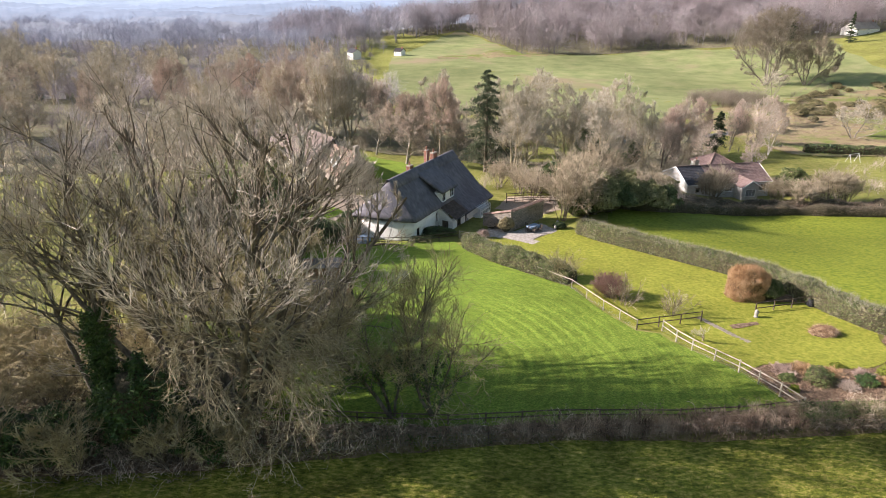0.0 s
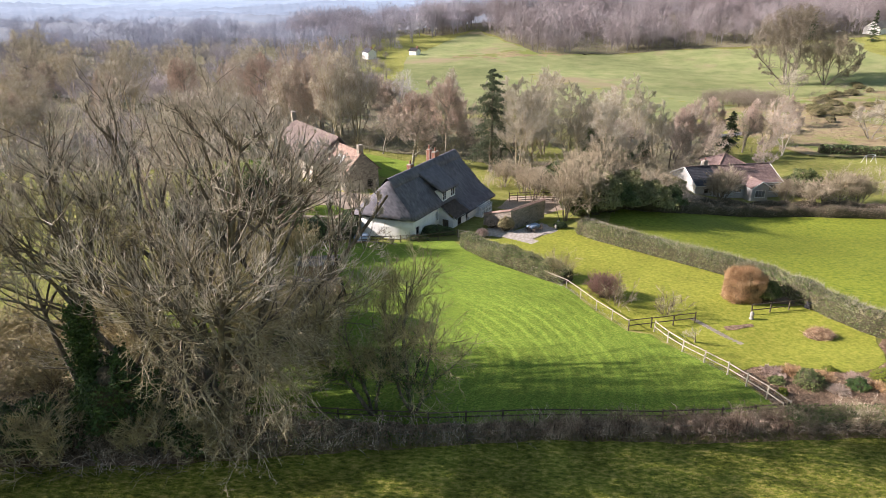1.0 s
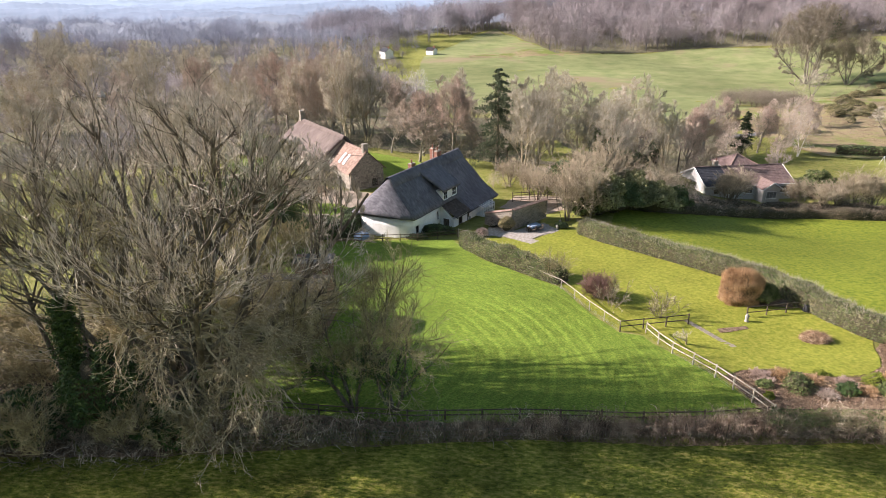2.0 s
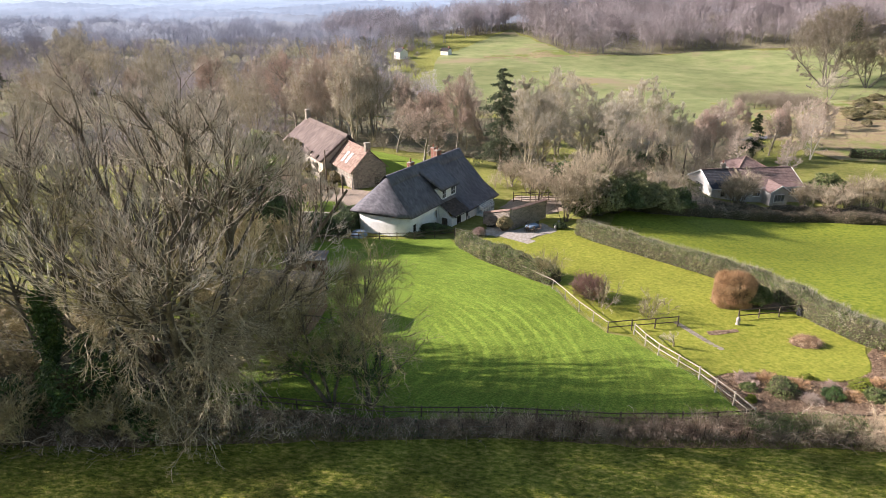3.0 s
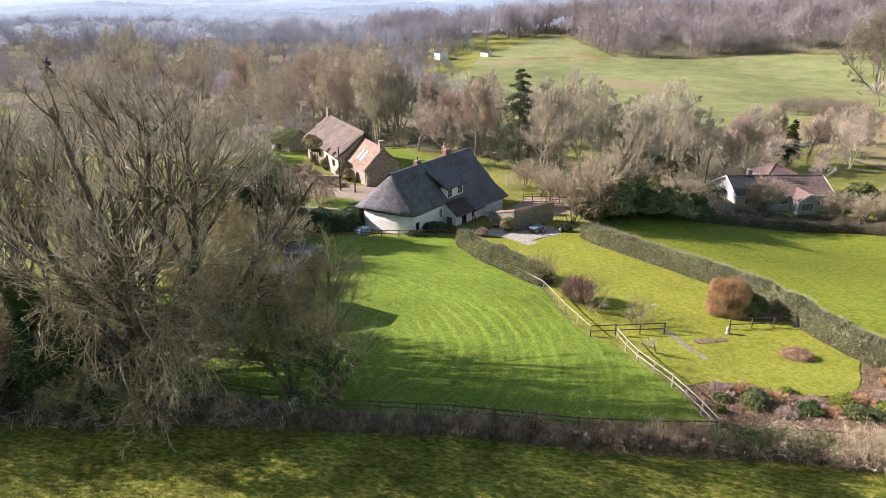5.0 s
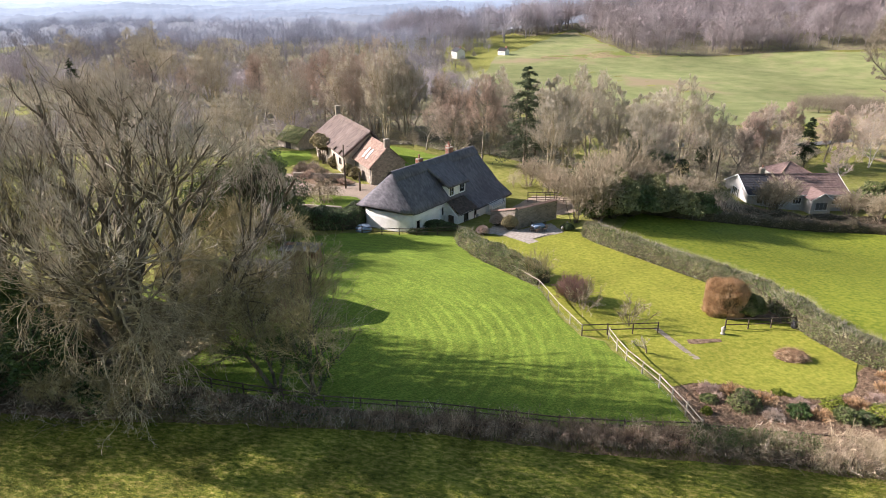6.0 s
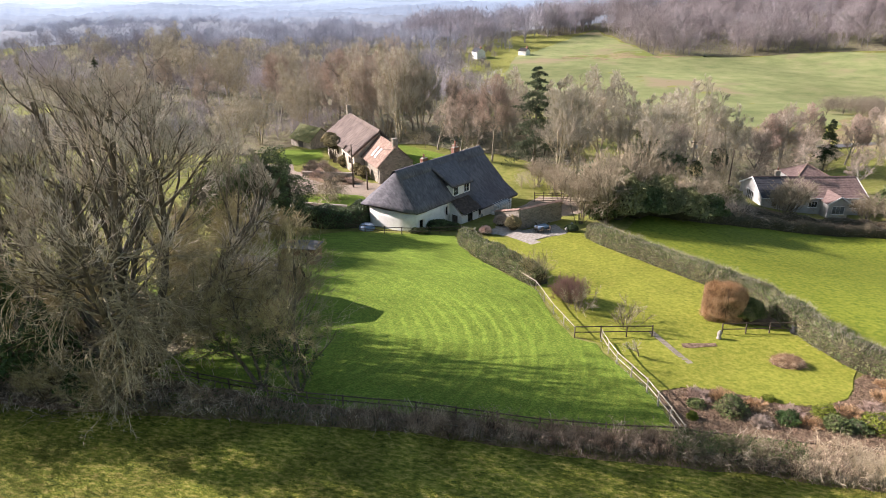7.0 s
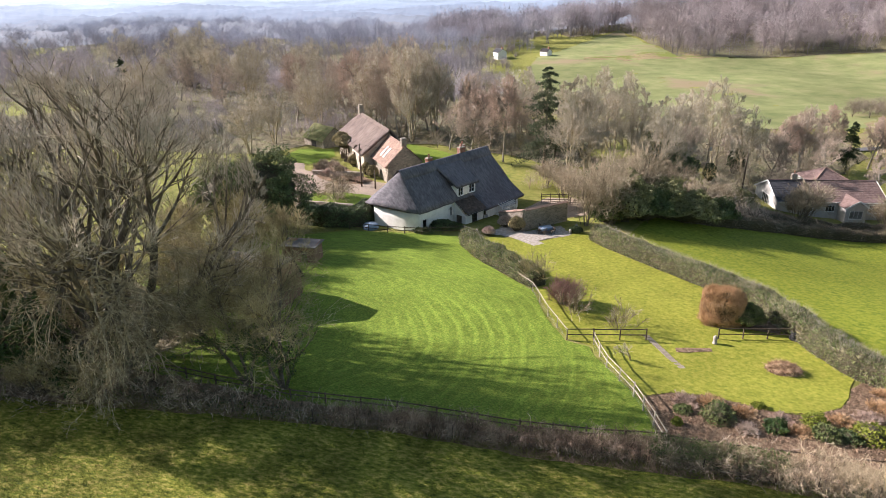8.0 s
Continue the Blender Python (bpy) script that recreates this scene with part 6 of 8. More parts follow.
# ------------------------------------------------------------------ fences
def fence(name, pts, label, rails=(1.08, 0.62), step=2.2, tall=1.2, post=M["rail"], rail=M["rail"], thick=0.1, mesh_wire=False, group=""):
    """Posts along a line of places, with rails from post to post."""
    p0 = pts[0]
    f = thing(name, pose(p0[0], p0[1], float(land(*p0))), label, "fence", group)
    base = Vector((p0[0], p0[1], float(land(*p0))))
    spots = []
    for (x0, y0), (x1, y1) in zip(pts, pts[1:]):
        n = max(1, round(math.hypot(x1 - x0, y1 - y0) / step))
        for i in range(n):
            spots.append((x0 + (x1 - x0) * i / n, y0 + (y1 - y0) * i / n))
    spots.append(pts[-1])
    rng = random.Random(len(spots))
    at_ = [Vector((x, y, float(land(x, y)))) - base for x, y in spots]
    for p in at_:
        lean = Matrix.Translation(p) @ pose(0, 0, 0, rng.uniform(-2, 2), rng.uniform(-2, 2), rng.uniform(0, 30))
        part("post", box((-thick / 2, -thick / 2, -0.3), (thick / 2, thick / 2, tall + rng.uniform(-0.04, 0.04)), 0.012, lean), post, f)
    for a, b in zip(at_, at_[1:]):
        for h in rails:
            up = Vector((0, 0, h + rng.uniform(-0.02, 0.02)))
            part("rail", bar(a + up, b + up + Vector((0, 0, rng.uniform(-0.02, 0.02))), 0.045, 0.09), rail, f)
        if mesh_wire:
            seg = [(np.array([a + Vector((0, 0, h))]), np.array([b + Vector((0, 0, h))]), np.array([0.004]), np.array([0.004]), 3) for h in (0.1, 0.25, 0.4, 0.8)]
            put("wire", limbs("wire", seg), M["steel"], f, "thin stock wire")
    return f


fence("paddock_fence", [(2.3, 75.2), (6.0, 69.4), (9.9, 65.3), (13.4, 60.8), (15.6, 55.6), (17.75, 51.5)], "weathered post and rail fence along the hedge", (1.05,), 2.4, 1.12, mesh_wire=True, thick=0.08)
fence("paddock_fence", [(20.0, 51.3), (21.2, 47.2), (23.2, 42.8), (25.0, 37.0)], "pale weathered post and rail fence beside the lawn", (1.1, 0.62), 2.0, mesh_wire=True)
fence("rail_fence", [(17.75, 51.5), (24.3, 53.3)], "dark two-rail timber fence", (1.08, 0.55), 2.2, 1.15, M["dark_wood"], M["dark_wood"])
fence("rail_fence", [(30.3, 55.3), (36.4, 57.0)], "dark two-rail timber fence by the hedge", (1.05, 0.5), 2.2, 1.1, M["dark_wood"], M["dark_wood"])
fence("boundary_fence", [(-27, 36.3), (-15.9, 35.9), (-5.6, 35.3), (0.5, 35.1), (8, 35.8), (16.2, 36.0), (20.3, 36.4), (25.0, 37.2)], "dark weathered boundary fence behind the hedge", (0.82, 0.44), 2.5, 0.92, M["dark_wood"], M["dark_wood"])
fence("boundary_fence", [(25.0, 37.2), (34, 37.8), (46, 39.6)], "low dark boundary rail behind dry grass", (0.62,), 2.8, 0.75, M["dark_wood"], M["dark_wood"])
fence("house_fence", [(-13.5, 76.0), (-8, 75.9), (-3.5, 76.6), (1.6, 79.0)], "dark rail fence before the cottage", (0.95, 0.5), 2.4, 1.1, M["dark_wood"], M["dark_wood"])
fence("yard_fence", [(9.5, 96.5), (13.5, 97.5), (18, 97.0)], "dark slatted yard fence by the drive", (1.5, 1.1, 0.7, 0.3), 1.4, 1.7, M["dark_wood"], M["dark_wood"])
fence("stake_fence", [(-12, 31.6), (-2.5, 32.7), (8.7, 33.9), (15.8, 34.4), (24, 35.1), (36, 35.3)], "grey split stakes with wire along the hedge foot", (), 3.0, 1.0, M["dark_wood"], M["rail"], 0.06, True)
g = thing("field_gate", pose(1.7, 78.9, -5.0, 0, 0, -25), "pale five-bar gate at the end of the hedge", "gate")
for i in range(5):
    part("bar", bar((0, 0, 0.2 + 0.22 * i), (2.2, 0, 0.2 + 0.22 * i), 0.03, 0.08), M["rail"], g)
for x in (0.04, 2.16):
    part("stile", box((x - 0.04, -0.03, 0.05), (x + 0.04, 0.03, 1.2), 0.005), M["rail"], g)
part("brace", bar((0.1, 0.035, 0.2), (2.1, 0.035, 1.1), 0.025, 0.07), M["rail"], g)


# ------------------------------------------------------------------ clipped hedges
def hedge_row(name, pts, width, height, label, n, leaf, core=M["hedge_core"], size=0.10, seed=0, ragged=0.12, twiggy=0, shoot=M["twig"]):
    """A hedge along a line: a solid dark core with small leaves over it, and shoots that stand proud."""
    rng = np.random.default_rng(seed)
    p0 = pts[0]
    h = thing(name, pose(p0[0], p0[1], float(land(*p0))), label, "hedge")
    o = np.array([p0[0], p0[1], float(land(*p0))])
    P = np.array(pts, float)
    seg = np.linalg.norm(np.diff(P, axis=0), axis=1)
    s = np.concatenate([[0], np.cumsum(seg)])
    m = max(8, int(s[-1] / 0.6))
    t = np.linspace(0, s[-1], m)
    C = np.stack([np.interp(t, s, P[:, 0]), np.interp(t, s, P[:, 1])], 1)
    T = unit(np.gradient(C, axis=0))
    N = np.stack([-T[:, 1], T[:, 0]], 1)
    prof = np.array([(-0.5, -0.1), (-0.52, 0.35), (-0.46, 0.8), (-0.3, 0.97), (0, 1.0), (0.3, 0.97), (0.46, 0.8), (0.52, 0.35), (0.5, -0.1)])
    V = np.zeros((m, len(prof), 3))
    z0 = land(C[:, 0], C[:, 1])
    for i in range(m):
        swell = 1 + ragged * noise.noise((C[i, 0] * 0.45, C[i, 1] * 0.45, seed))
        end = 0.75 if i in (0, m - 1) else 1.0
        for j, (a, b) in enumerate(prof):
            k = swell * (1 + 0.5 * ragged * noise.noise((C[i, 0] * 1.7 + j, C[i, 1] * 1.7, seed + 3))) * end
            V[i, j] = (C[i, 0] + N[i, 0] * a * width * k, C[i, 1] + N[i, 1] * a * width * k, z0[i] + b * height * k)
    V -= o
    k = len(prof)
    idx = np.arange(m * k).reshape(m, k)
    F = np.stack([idx[:-1, :-1], idx[1:, :-1], idx[1:, 1:], idx[:-1, 1:]], -1).reshape(-1, 4)
    caps = [[idx[0, 0], idx[0, j], idx[0, j + 1], idx[0, j + 1]] for j in range(1, k - 1)] + [[idx[-1, 0], idx[-1, j + 1], idx[-1, j], idx[-1, j]] for j in range(1, k - 1)]
    tri = np.concatenate([F[:, [0, 1, 2]], F[:, [0, 2, 3]], np.array(caps)[:, :3]])
    put("hedge_body", np_mesh("hedge_body", V.reshape(-1, 3), tri, True), core, h, "solid dark core under the leaves")
    f = rng.integers(len(F), size=n)
    u, w = rng.random((n, 1)), rng.random((n, 1))
    Q = V.reshape(-1, 3)[F[f]]
    pos = Q[:, 0] * (1 - u) * (1 - w) + Q[:, 1] * u * (1 - w) + Q[:, 2] * u * w + Q[:, 3] * (1 - u) * w
    nor = unit(np.cross(Q[:, 1] - Q[:, 0], Q[:, 3] - Q[:, 0]))
    mid = V.mean(1)[f // (k - 1)]
    nor *= np.sign(np.sum(nor * (pos - mid - np.array([0, 0, -0.2])), 1))[:, None]
    pos = pos + nor * (rng.random((n, 1)) * 0.16 - 0.03)
    put("foliage", leaves("foliage", pos, size, rng, nor, 0.8), leaf, h, "small crowded leaves")
    if twiggy:
        pick = rng.integers(n, size=twiggy)
        d = unit(nor[pick] + rng.normal(size=(twiggy, 3)) * 0.5 + np.array([0, 0, 0.4]))
        L = 0.25 + 0.5 * rng.random(twiggy)
        put("shoot_layer", limbs("shoot_layer", [(pos[pick] - d * 0.1, pos[pick] + d * L[:, None], np.full(twiggy, 0.011), np.zeros(twiggy), 3)], False), shoot, h, "bare winter shoots")
    return h


hedge_row("clipped_hedge", [(18.4, 82.0), (20.2, 79.6), (26.3, 73.4), (30.8, 68.9), (34.9, 63.9), (38.0, 56.0), (39.8, 52.6), (45.5, 47.4), (52, 43.0)], 2.0, 2.0, "long clipped hedge, grey-green with bare patches", 28000, M["hedge"], size=0.095, seed=61, twiggy=11000)
hedge_row("garden_hedge", [(2.9, 76.4), (3.6, 74.0), (6.9, 69.6), (10.6, 65.8), (13.8, 62.4)], 2.1, 1.75, "clipped garden hedge beside the paddock fence", 16000, M["hedge"], size=0.085, seed=62, ragged=0.3, twiggy=1500)
hedge_row("field_hedge", [(21.0, 95.6), (27.5, 96.2), (32, 97), (38, 101), (46, 107.6), (54, 112.2), (63, 114.2), (82, 113.4), (112, 110.5)], 2.2, 1.7, "low brown leafless field hedge", 9000, M["hedge_brown"], size=0.11, seed=63, ragged=0.4, twiggy=9000, shoot=M["twig_bush"])
hedge_row("roadside_hedge", [(34, 104.5), (44, 112.5), (54, 117), (66, 118.8), (92, 118.4)], 1.6, 1.4, "straggling brown hedge before the bungalow", 4000, M["hedge_brown"], size=0.12, seed=64, ragged=0.5, twiggy=6000, shoot=M["twig_bush"])
hedge_row("yard_hedge", [(-22.0, 77.6), (-17.5, 77.3), (-13.6, 78.4), (-12.2, 83.5)], 3.0, 2.5, "dark evergreen hedge at the cottage end", 11000, M["holly"], size=0.13, seed=65, ragged=0.3)
hedge_row("garden_hedge", [(100, 176), (122, 172), (150, 168)], 2.5, 2.4, "clipped green hedge of a far garden", 2500, M["holly"], size=0.3, seed=66)


# ------------------------------------------------------------------ bushes of leaves
def leafy_bush(name, x, y, rx, ry, h, n, leaf, label, size=0.1, seed=0, lump=0.25, category="shrub", skirt=0.0, group="", cup=0.0, slim=0.55, shoots=0, drop=0.25, square=1.0):
    """A mass of leaves over stems and a solid dark core; square below 1 gives clipped, blockier sides."""
    rng = np.random.default_rng(seed)
    b = thing(name, at(x, y), label, category, group)
    d = unit(rng.normal(size=(n, 3)))
    d[:, 2] = np.abs(d[:, 2]) * (0.9 + drop) - drop
    r = np.array([1 + lump * (noise.noise((v[0] * 1.9 + seed, v[1] * 1.9, v[2] * 1.9)) + 0.6 * noise.noise((v[0] * 4.5, v[1] * 4.5 + seed, v[2] * 4.5))) for v in d])
    depth = 0.72 + 0.32 * rng.random(n) ** 0.6
    P = np.sign(d) * np.abs(d) ** square * np.array([rx, ry, h * 0.56]) * (r * depth)[:, None] + np.array([0, 0, h * (0.47 + skirt)])
    P[:, :2] *= (1 - cup + 1.4 * cup * np.clip(P[:, 2:] / h, 0, 0.85))
    P[:, 2] = np.maximum(P[:, 2], 0.03)
    put("foliage", leaves("foliage", P, size, rng, d, 0.9, slim), leaf, b)
    if shoots:
        pick = rng.integers(n, size=shoots)
        up = unit(d[pick] * 0.6 + np.array([0, 0, 0.9]) + rng.normal(size=(shoots, 3)) * 0.25)
        put("shoot_layer", limbs("shoot_layer", [(P[pick] - up * 0.15, P[pick] + up * (0.15 + 0.3 * rng.random(shoots))[:, None], np.full(shoots, 0.012), np.zeros(shoots), 3)], False), leaf, b, "fine upright shoots")
    k = 26
    st = rng.integers(n, size=k)
    foot = np.concatenate([rng.normal(size=(k, 2)) * 0.12 * rx, np.full((k, 1), -0.1)], 1)
    put("stock", limbs("stock", [(foot, P[st] * 0.85, np.full(k, 0.03 * h ** 0.5), np.full(k, 0.008), 4)]), M["bark"], b)
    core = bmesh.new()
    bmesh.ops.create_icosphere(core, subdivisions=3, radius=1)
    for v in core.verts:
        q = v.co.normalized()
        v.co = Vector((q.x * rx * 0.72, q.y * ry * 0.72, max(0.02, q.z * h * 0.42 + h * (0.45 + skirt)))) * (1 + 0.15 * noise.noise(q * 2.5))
    part("inner_growth", core, M["hedge_core"], b, "solid dark core inside the bush", True)
    return b


leafy_bush("holly_tree", -23.2, 72.0, 5.2, 4.8, 10.5, 26000, M["holly_mid"], "large dark glossy evergreen holly", 0.13, 71, 0.6, "tree")
leafy_bush("holly_tree", -27.6, 69.8, 4.4, 4.0, 8.6, 11000, M["hedge"], "broad olive-green evergreen bush", 0.16, 72, 0.6, "tree")
leafy_bush("beech_bush", 30.8, 58.9, 2.15, 1.9, 3.6, 34000, M["beech"], "rounded clipped beech bush with orange-brown dead leaves", 0.055, 73, 0.2, "shrub", -0.02, "", 0.26, 0.28, 9000, 0.8, 0.76)
leafy_bush("privet_bush", 32.9, 58.6, 1.5, 1.4, 2.3, 5000, M["hedge"], "green bush growing into the beech", 0.08, 173, 0.25)
leafy_bush("laurel_bush", 30.5, 95.6, 4.4, 2.8, 4.6, 10000, M["ivy_olive"], "large mossy olive evergreen bush", 0.17, 74, 0.6)
leafy_bush("holly_tree", 24.6, 92.6, 3.4, 2.8, 4.6, 7000, M["holly_mid"], "dark evergreen holly at the field corner", 0.15, 174, 0.55, "tree")
leafy_bush("laurel_bush", 35.0, 99.6, 3.0, 2.4, 3.6, 5000, M["holly_mid"], "dark evergreen bush on the field edge", 0.16, 175, 0.55)
leafy_bush("laurel_bush", 40.6, 113.6, 2.4, 2.2, 3.6, 3500, M["ivy_olive"], "olive-green bush beside the bungalow gable", 0.2, 176, 0.5)
leafy_bush("holly_tree", 27.5, 116.5, 3.8, 3.4, 8.0, 6000, M["holly"], "dark evergreen tree among bare trees", 0.22, 177, 0.6, "tree")
leafy_bush("holly_tree", -186, 273, 9, 8, 13, 3000, M["conifer"], "dark evergreen clump in the misty valley", 0.7, 91, 0.5, "tree")
leafy_bush("laurel_bush", 27.6, 96.0, 3.2, 2.6, 5.6, 6000, M["ivy_olive"], "olive-green ivied bush by the field hedge", 0.17, 92, 0.5)
leafy_bush("laurel_bush", 22.0, 91.2, 3.8, 3.6, 6.6, 9000, M["ivy_olive"], "olive-green ivied bush at the field corner", 0.2, 75, 0.4)
leafy_bush("laurel_bush", 19.5, 89.5, 2.6, 2.4, 3.8, 4500, M["hedge"], "grey-green evergreen bush by the hedge", 0.17, 76, 0.4)
leafy_bush("laurel_bush", 29.6, 120, 4.0, 3.5, 6.0, 4500, M["holly"], "dark evergreen bush among bare trees", 0.28, 77, 0.4)
leafy_bush("laurel_bush", 18.0, 103, 3.0, 2.6, 5.2, 3500, M["holly"], "dark evergreen bush behind the yard", 0.25, 78, 0.4)
leafy_bush("dwarf_conifer", 15.9, 83.6, 0.9, 0.8, 0.9, 1500, M["conifer"], "low rounded green shrub by the patio", 0.08, 79, 0.2)
leafy_bush("climber", 8.2, 81.7, 1.1, 0.6, 2.2, 2500, M["twig_olive"], "rounded brown climber against the garden wall", 0.09, 80, 0.2)
leafy_bush("climber", 6.3, 83.2, 1.0, 0.7, 1.7, 1800, M["twig_brown"], "brown leafless climber against the wall", 0.09, 81, 0.2)
leafy_bush("russet_bush", 4.9, 79.3, 0.9, 0.8, 1.2, 1500, M["twig_red"], "small russet bush at the hedge end", 0.08, 82, 0.2)
leafy_bush("cottage_shrub", -1.3, 80.0, 2.6, 1.1, 1.3, 3500, M["holly"], "low dark evergreen shrubs against the cottage wall", 0.1, 178, 0.4, drop=0.6)
leafy_bush("cottage_shrub", -3.6, 77.4, 1.3, 0.7, 0.8, 1500, M["holly"], "low dark evergreen shrub by the cottage corner", 0.09, 179, 0.4, drop=0.6)
leafy_bush("yew_tree", 45.0, 150, 1.6, 1.6, 6.5, 2200, M["conifer"], "dark upright yew beside bare trees", 0.25, 83, 0.2, "tree")
leafy_bush("yew_tree", 37.5, 131, 1.2, 1.2, 4.0, 1600, M["conifer"], "small dark yew near a pole", 0.2, 84, 0.25, "tree")
leafy_bush("bay_tree", 72, 128, 3.4, 3.0, 6.0, 3500, M["hedge"], "rounded olive evergreen by the bungalow", 0.24, 85, 0.35, "tree")

# planting in the flower bed
BEDDING = ((28.6, 41.3, 1.05, 1.25, "hedge", "glossy green evergreen shrub in the flower bed"), (32.0, 41.0, 0.7, 0.8, "ivy", "small dark evergreen shrub with pale tips"), (34.6, 42.4, 0.75, 1.0, "yellow_leaf", "bright yellow-green shrub in the bed"),
           (34.9, 41.0, 0.85, 0.9, "hedge", "grey-green shrub in the bed"), (37.6, 41.6, 1.05, 1.2, "yellow_leaf", "variegated yellow-green shrub in the bed"), (25.9, 39.7, 0.3, 0.55, "yellow_leaf", "small golden conifer by the fence"),
           (31.6, 44.0, 0.45, 0.4, "yellow_leaf", "clump of yellow flowers"), (36.2, 41.2, 0.8, 0.6, "holly", "low green shrub in the bed"), (26.4, 41.6, 0.6, 0.5, "hedge", "low green shrub beside the fence"))
for i, (x, y, r, h, leaf, label) in enumerate(BEDDING):
    leafy_bush("bed_shrub", x, y, r, r, h, 1500, M[leaf], label, 0.075, 90 + i, 0.5, group="shrubs in the flower bed", drop=0.6)
DRY = [(2, 0.2, 0.2, 6, 0.6, 0.5, 0.6, 0.2), (2, 0.3, 0.2, 4, 0.7, 0.5, 0.7, 0.1), (1, 0.3, 0.1, 0, 0, 0, 0, 0)]
for i, (x, y, r, h, mt) in enumerate(((26.6, 42.9, 1.6, 1.1, "twig_red"), (28.3, 43.2, 1.7, 1.1, "twig_red"), (30.4, 42.6, 1.5, 1.0, "twig_brown"), (32.6, 42.3, 1.4, 0.9, "twig_red"), (33.4, 41.0, 1.3, 0.9, "twig_brown"), (36.4, 43.2, 1.5, 1.0, "twig_brown"), (38.2, 44.4, 1.6, 1.0, "twig_red"), (39.8, 46.6, 1.5, 1.0, "twig_brown"), (40.5, 43.2, 1.6, 1.1, "twig_red"), (30.2, 40.2, 1.3, 0.9, "twig_brown"), (40.8, 49.0, 1.3, 0.9, "twig_brown"))):
    shrub("dry_perennial", 110 + i, at(x, y), "clump of russet dead stems in the flower bed", 110, h * 0.68, r, DRY, M["beech" if i % 3 else mt], (3, 3, 3), group="dead perennials in the bed")

lrng = np.random.default_rng(140)
P = on_land(fill(lrng, BED, 9000), 0.09) + np.array([0, 0, 1]) * (lrng.random((9000, 1)) ** 3 * 0.12)
tagged(put("bed_litter", leaves("bed_litter", P, 0.065, lrng), M["bed_leaf"]), "dead russet leaves strewn over the flower bed", "leaf litter", kind="stuff")

# winter planting in the bed before the longhouse
for i, (x, y, r, h, mt) in enumerate(((-32.6, 106.2, 1.5, 1.7, "twig_bush"), (-30.4, 103.4, 1.4, 1.4, "twig_red"), (-28.2, 104.6, 1.6, 1.9, "twig_hazel"), (-27.0, 100.6, 1.4, 1.5, "twig_brown"), (-24.4, 101.2, 1.5, 1.6, "twig_bush"), (-22.6, 100.4, 1.1, 1.2, "twig_red"), (-31.6, 109.6, 1.5, 1.6, "twig_brown"), (-34.2, 110.4, 1.3, 1.4, "twig_bush"))):
    shrub("bed_shrub", 310 + i, at(x, y), "bare brown shrub in the bed before the longhouse", 60, h, r, DRY, M[mt], (3, 3, 3), group="bare shrubs before the longhouse", fine=0.014)

# bare shrubs on the lawn and along it
OPEN = [(3, 0.16, 0.2, 8, 0.6, 0.45, 0.6, 0.2), (3, 0.22, 0.2, 5, 0.6, 0.5, 0.65, 0.1), (1, 0.25, 0.1, 0, 0, 0, 0, 0)]
shrub("bare_shrub", 121, at(13.4, 64.0), "open leafless shrub with pale twigs beside the hedge", 26, 3.6, 3.4, OPEN, M["twig_olive"], (4, 3, 3))
shrub("dogwood_shrub", 122, at(16.9, 58.6), "rounded leafless shrub with purple-red twigs", 130, 2.5, 2.0, OPEN, M["twig_wine"], (3, 3, 3))
shrub("bare_shrub", 123, at(17.8, 56.9), "leafless shrub with fanned pale stems", 20, 2.9, 2.9, OPEN, M["twig_pale"], (4, 3, 3))
shrub("bare_shrub", 124, at(22.1, 54.7), "sparse leafless shrub behind the rails", 18, 2.6, 2.4, OPEN, M["twig_pale"], (4, 3, 3))
bare_tree("apple_tree", 125, at(23.0, 49.4), "small gnarled leafless apple tree with grey lichen", [((0, 0, -0.1), (0.3, 0.1, 1), 1.7, 0.1), ((0, 0, 0.3), (-0.7, -0.1, 0.8), 1.4, 0.07)], [(4, 0.15, 0.2, 7, 0.8, 0.5, 0.6, 0.3), (3, 0.25, 0.2, 6, 0.8, 0.5, 0.6, 0.1), (2, 0.3, 0.1, 4, 0.7, 0.5, 0.7, 0.1), (1, 0.3, 0, 0, 0, 0, 0, 0)], 1, (6, 4, 3, 3), M["lichen_bark"], M["twig_grey"])
shrub("weeping_shrub", 126, at(-22.2, 89.8), "small weeping leafless tree on the island lawn", 40, 4.0, 3.0, [(4, 0.15, -0.5, 8, 0.7, 0.5, 0.6, 0.3), (3, 0.2, -0.8, 5, 0.7, 0.6, 0.7, 0.1), (1, 0.2, -0.5, 0, 0, 0, 0, 0)], M["twig_pale"], (4, 3, 3), fine=0.018)
HAZEL = [(4, 0.12, 0.25, 8, 0.55, 0.45, 0.6, 0.25), (2, 0.2, 0.2, 5, 0.6, 0.55, 0.65, 0.1), (1, 0.25, 0.1, 4, 0.6, 0.6, 0.75, 0.1), (1, 0.3, 0.1, 0, 0, 0, 0, 0)]
HAZEL_NEAR = [(4, 0.13, 0.25, 9, 0.6, 0.45, 0.6, 0.25), (3, 0.2, 0.2, 7, 0.65, 0.5, 0.65, 0.15), (2, 0.28, 0.15, 5, 0.7, 0.5, 0.7, 0.1), (1, 0.3, 0.1, 0, 0, 0, 0, 0)]
thick = shrub("hazel_bush", 133, at(-9.0, 44.2), "dense leafless hazel thicket before the stable", 22, 6.4, 3.6, HAZEL_NEAR, M["twig_olive"], (4, 3, 3, 3), group="thicket by the stable", fine=0.011)
plant(thick, [(-13.0, 43.6, 0.95, 1.0), (-16.5, 45.5, 1.0, 1.0)], 18)
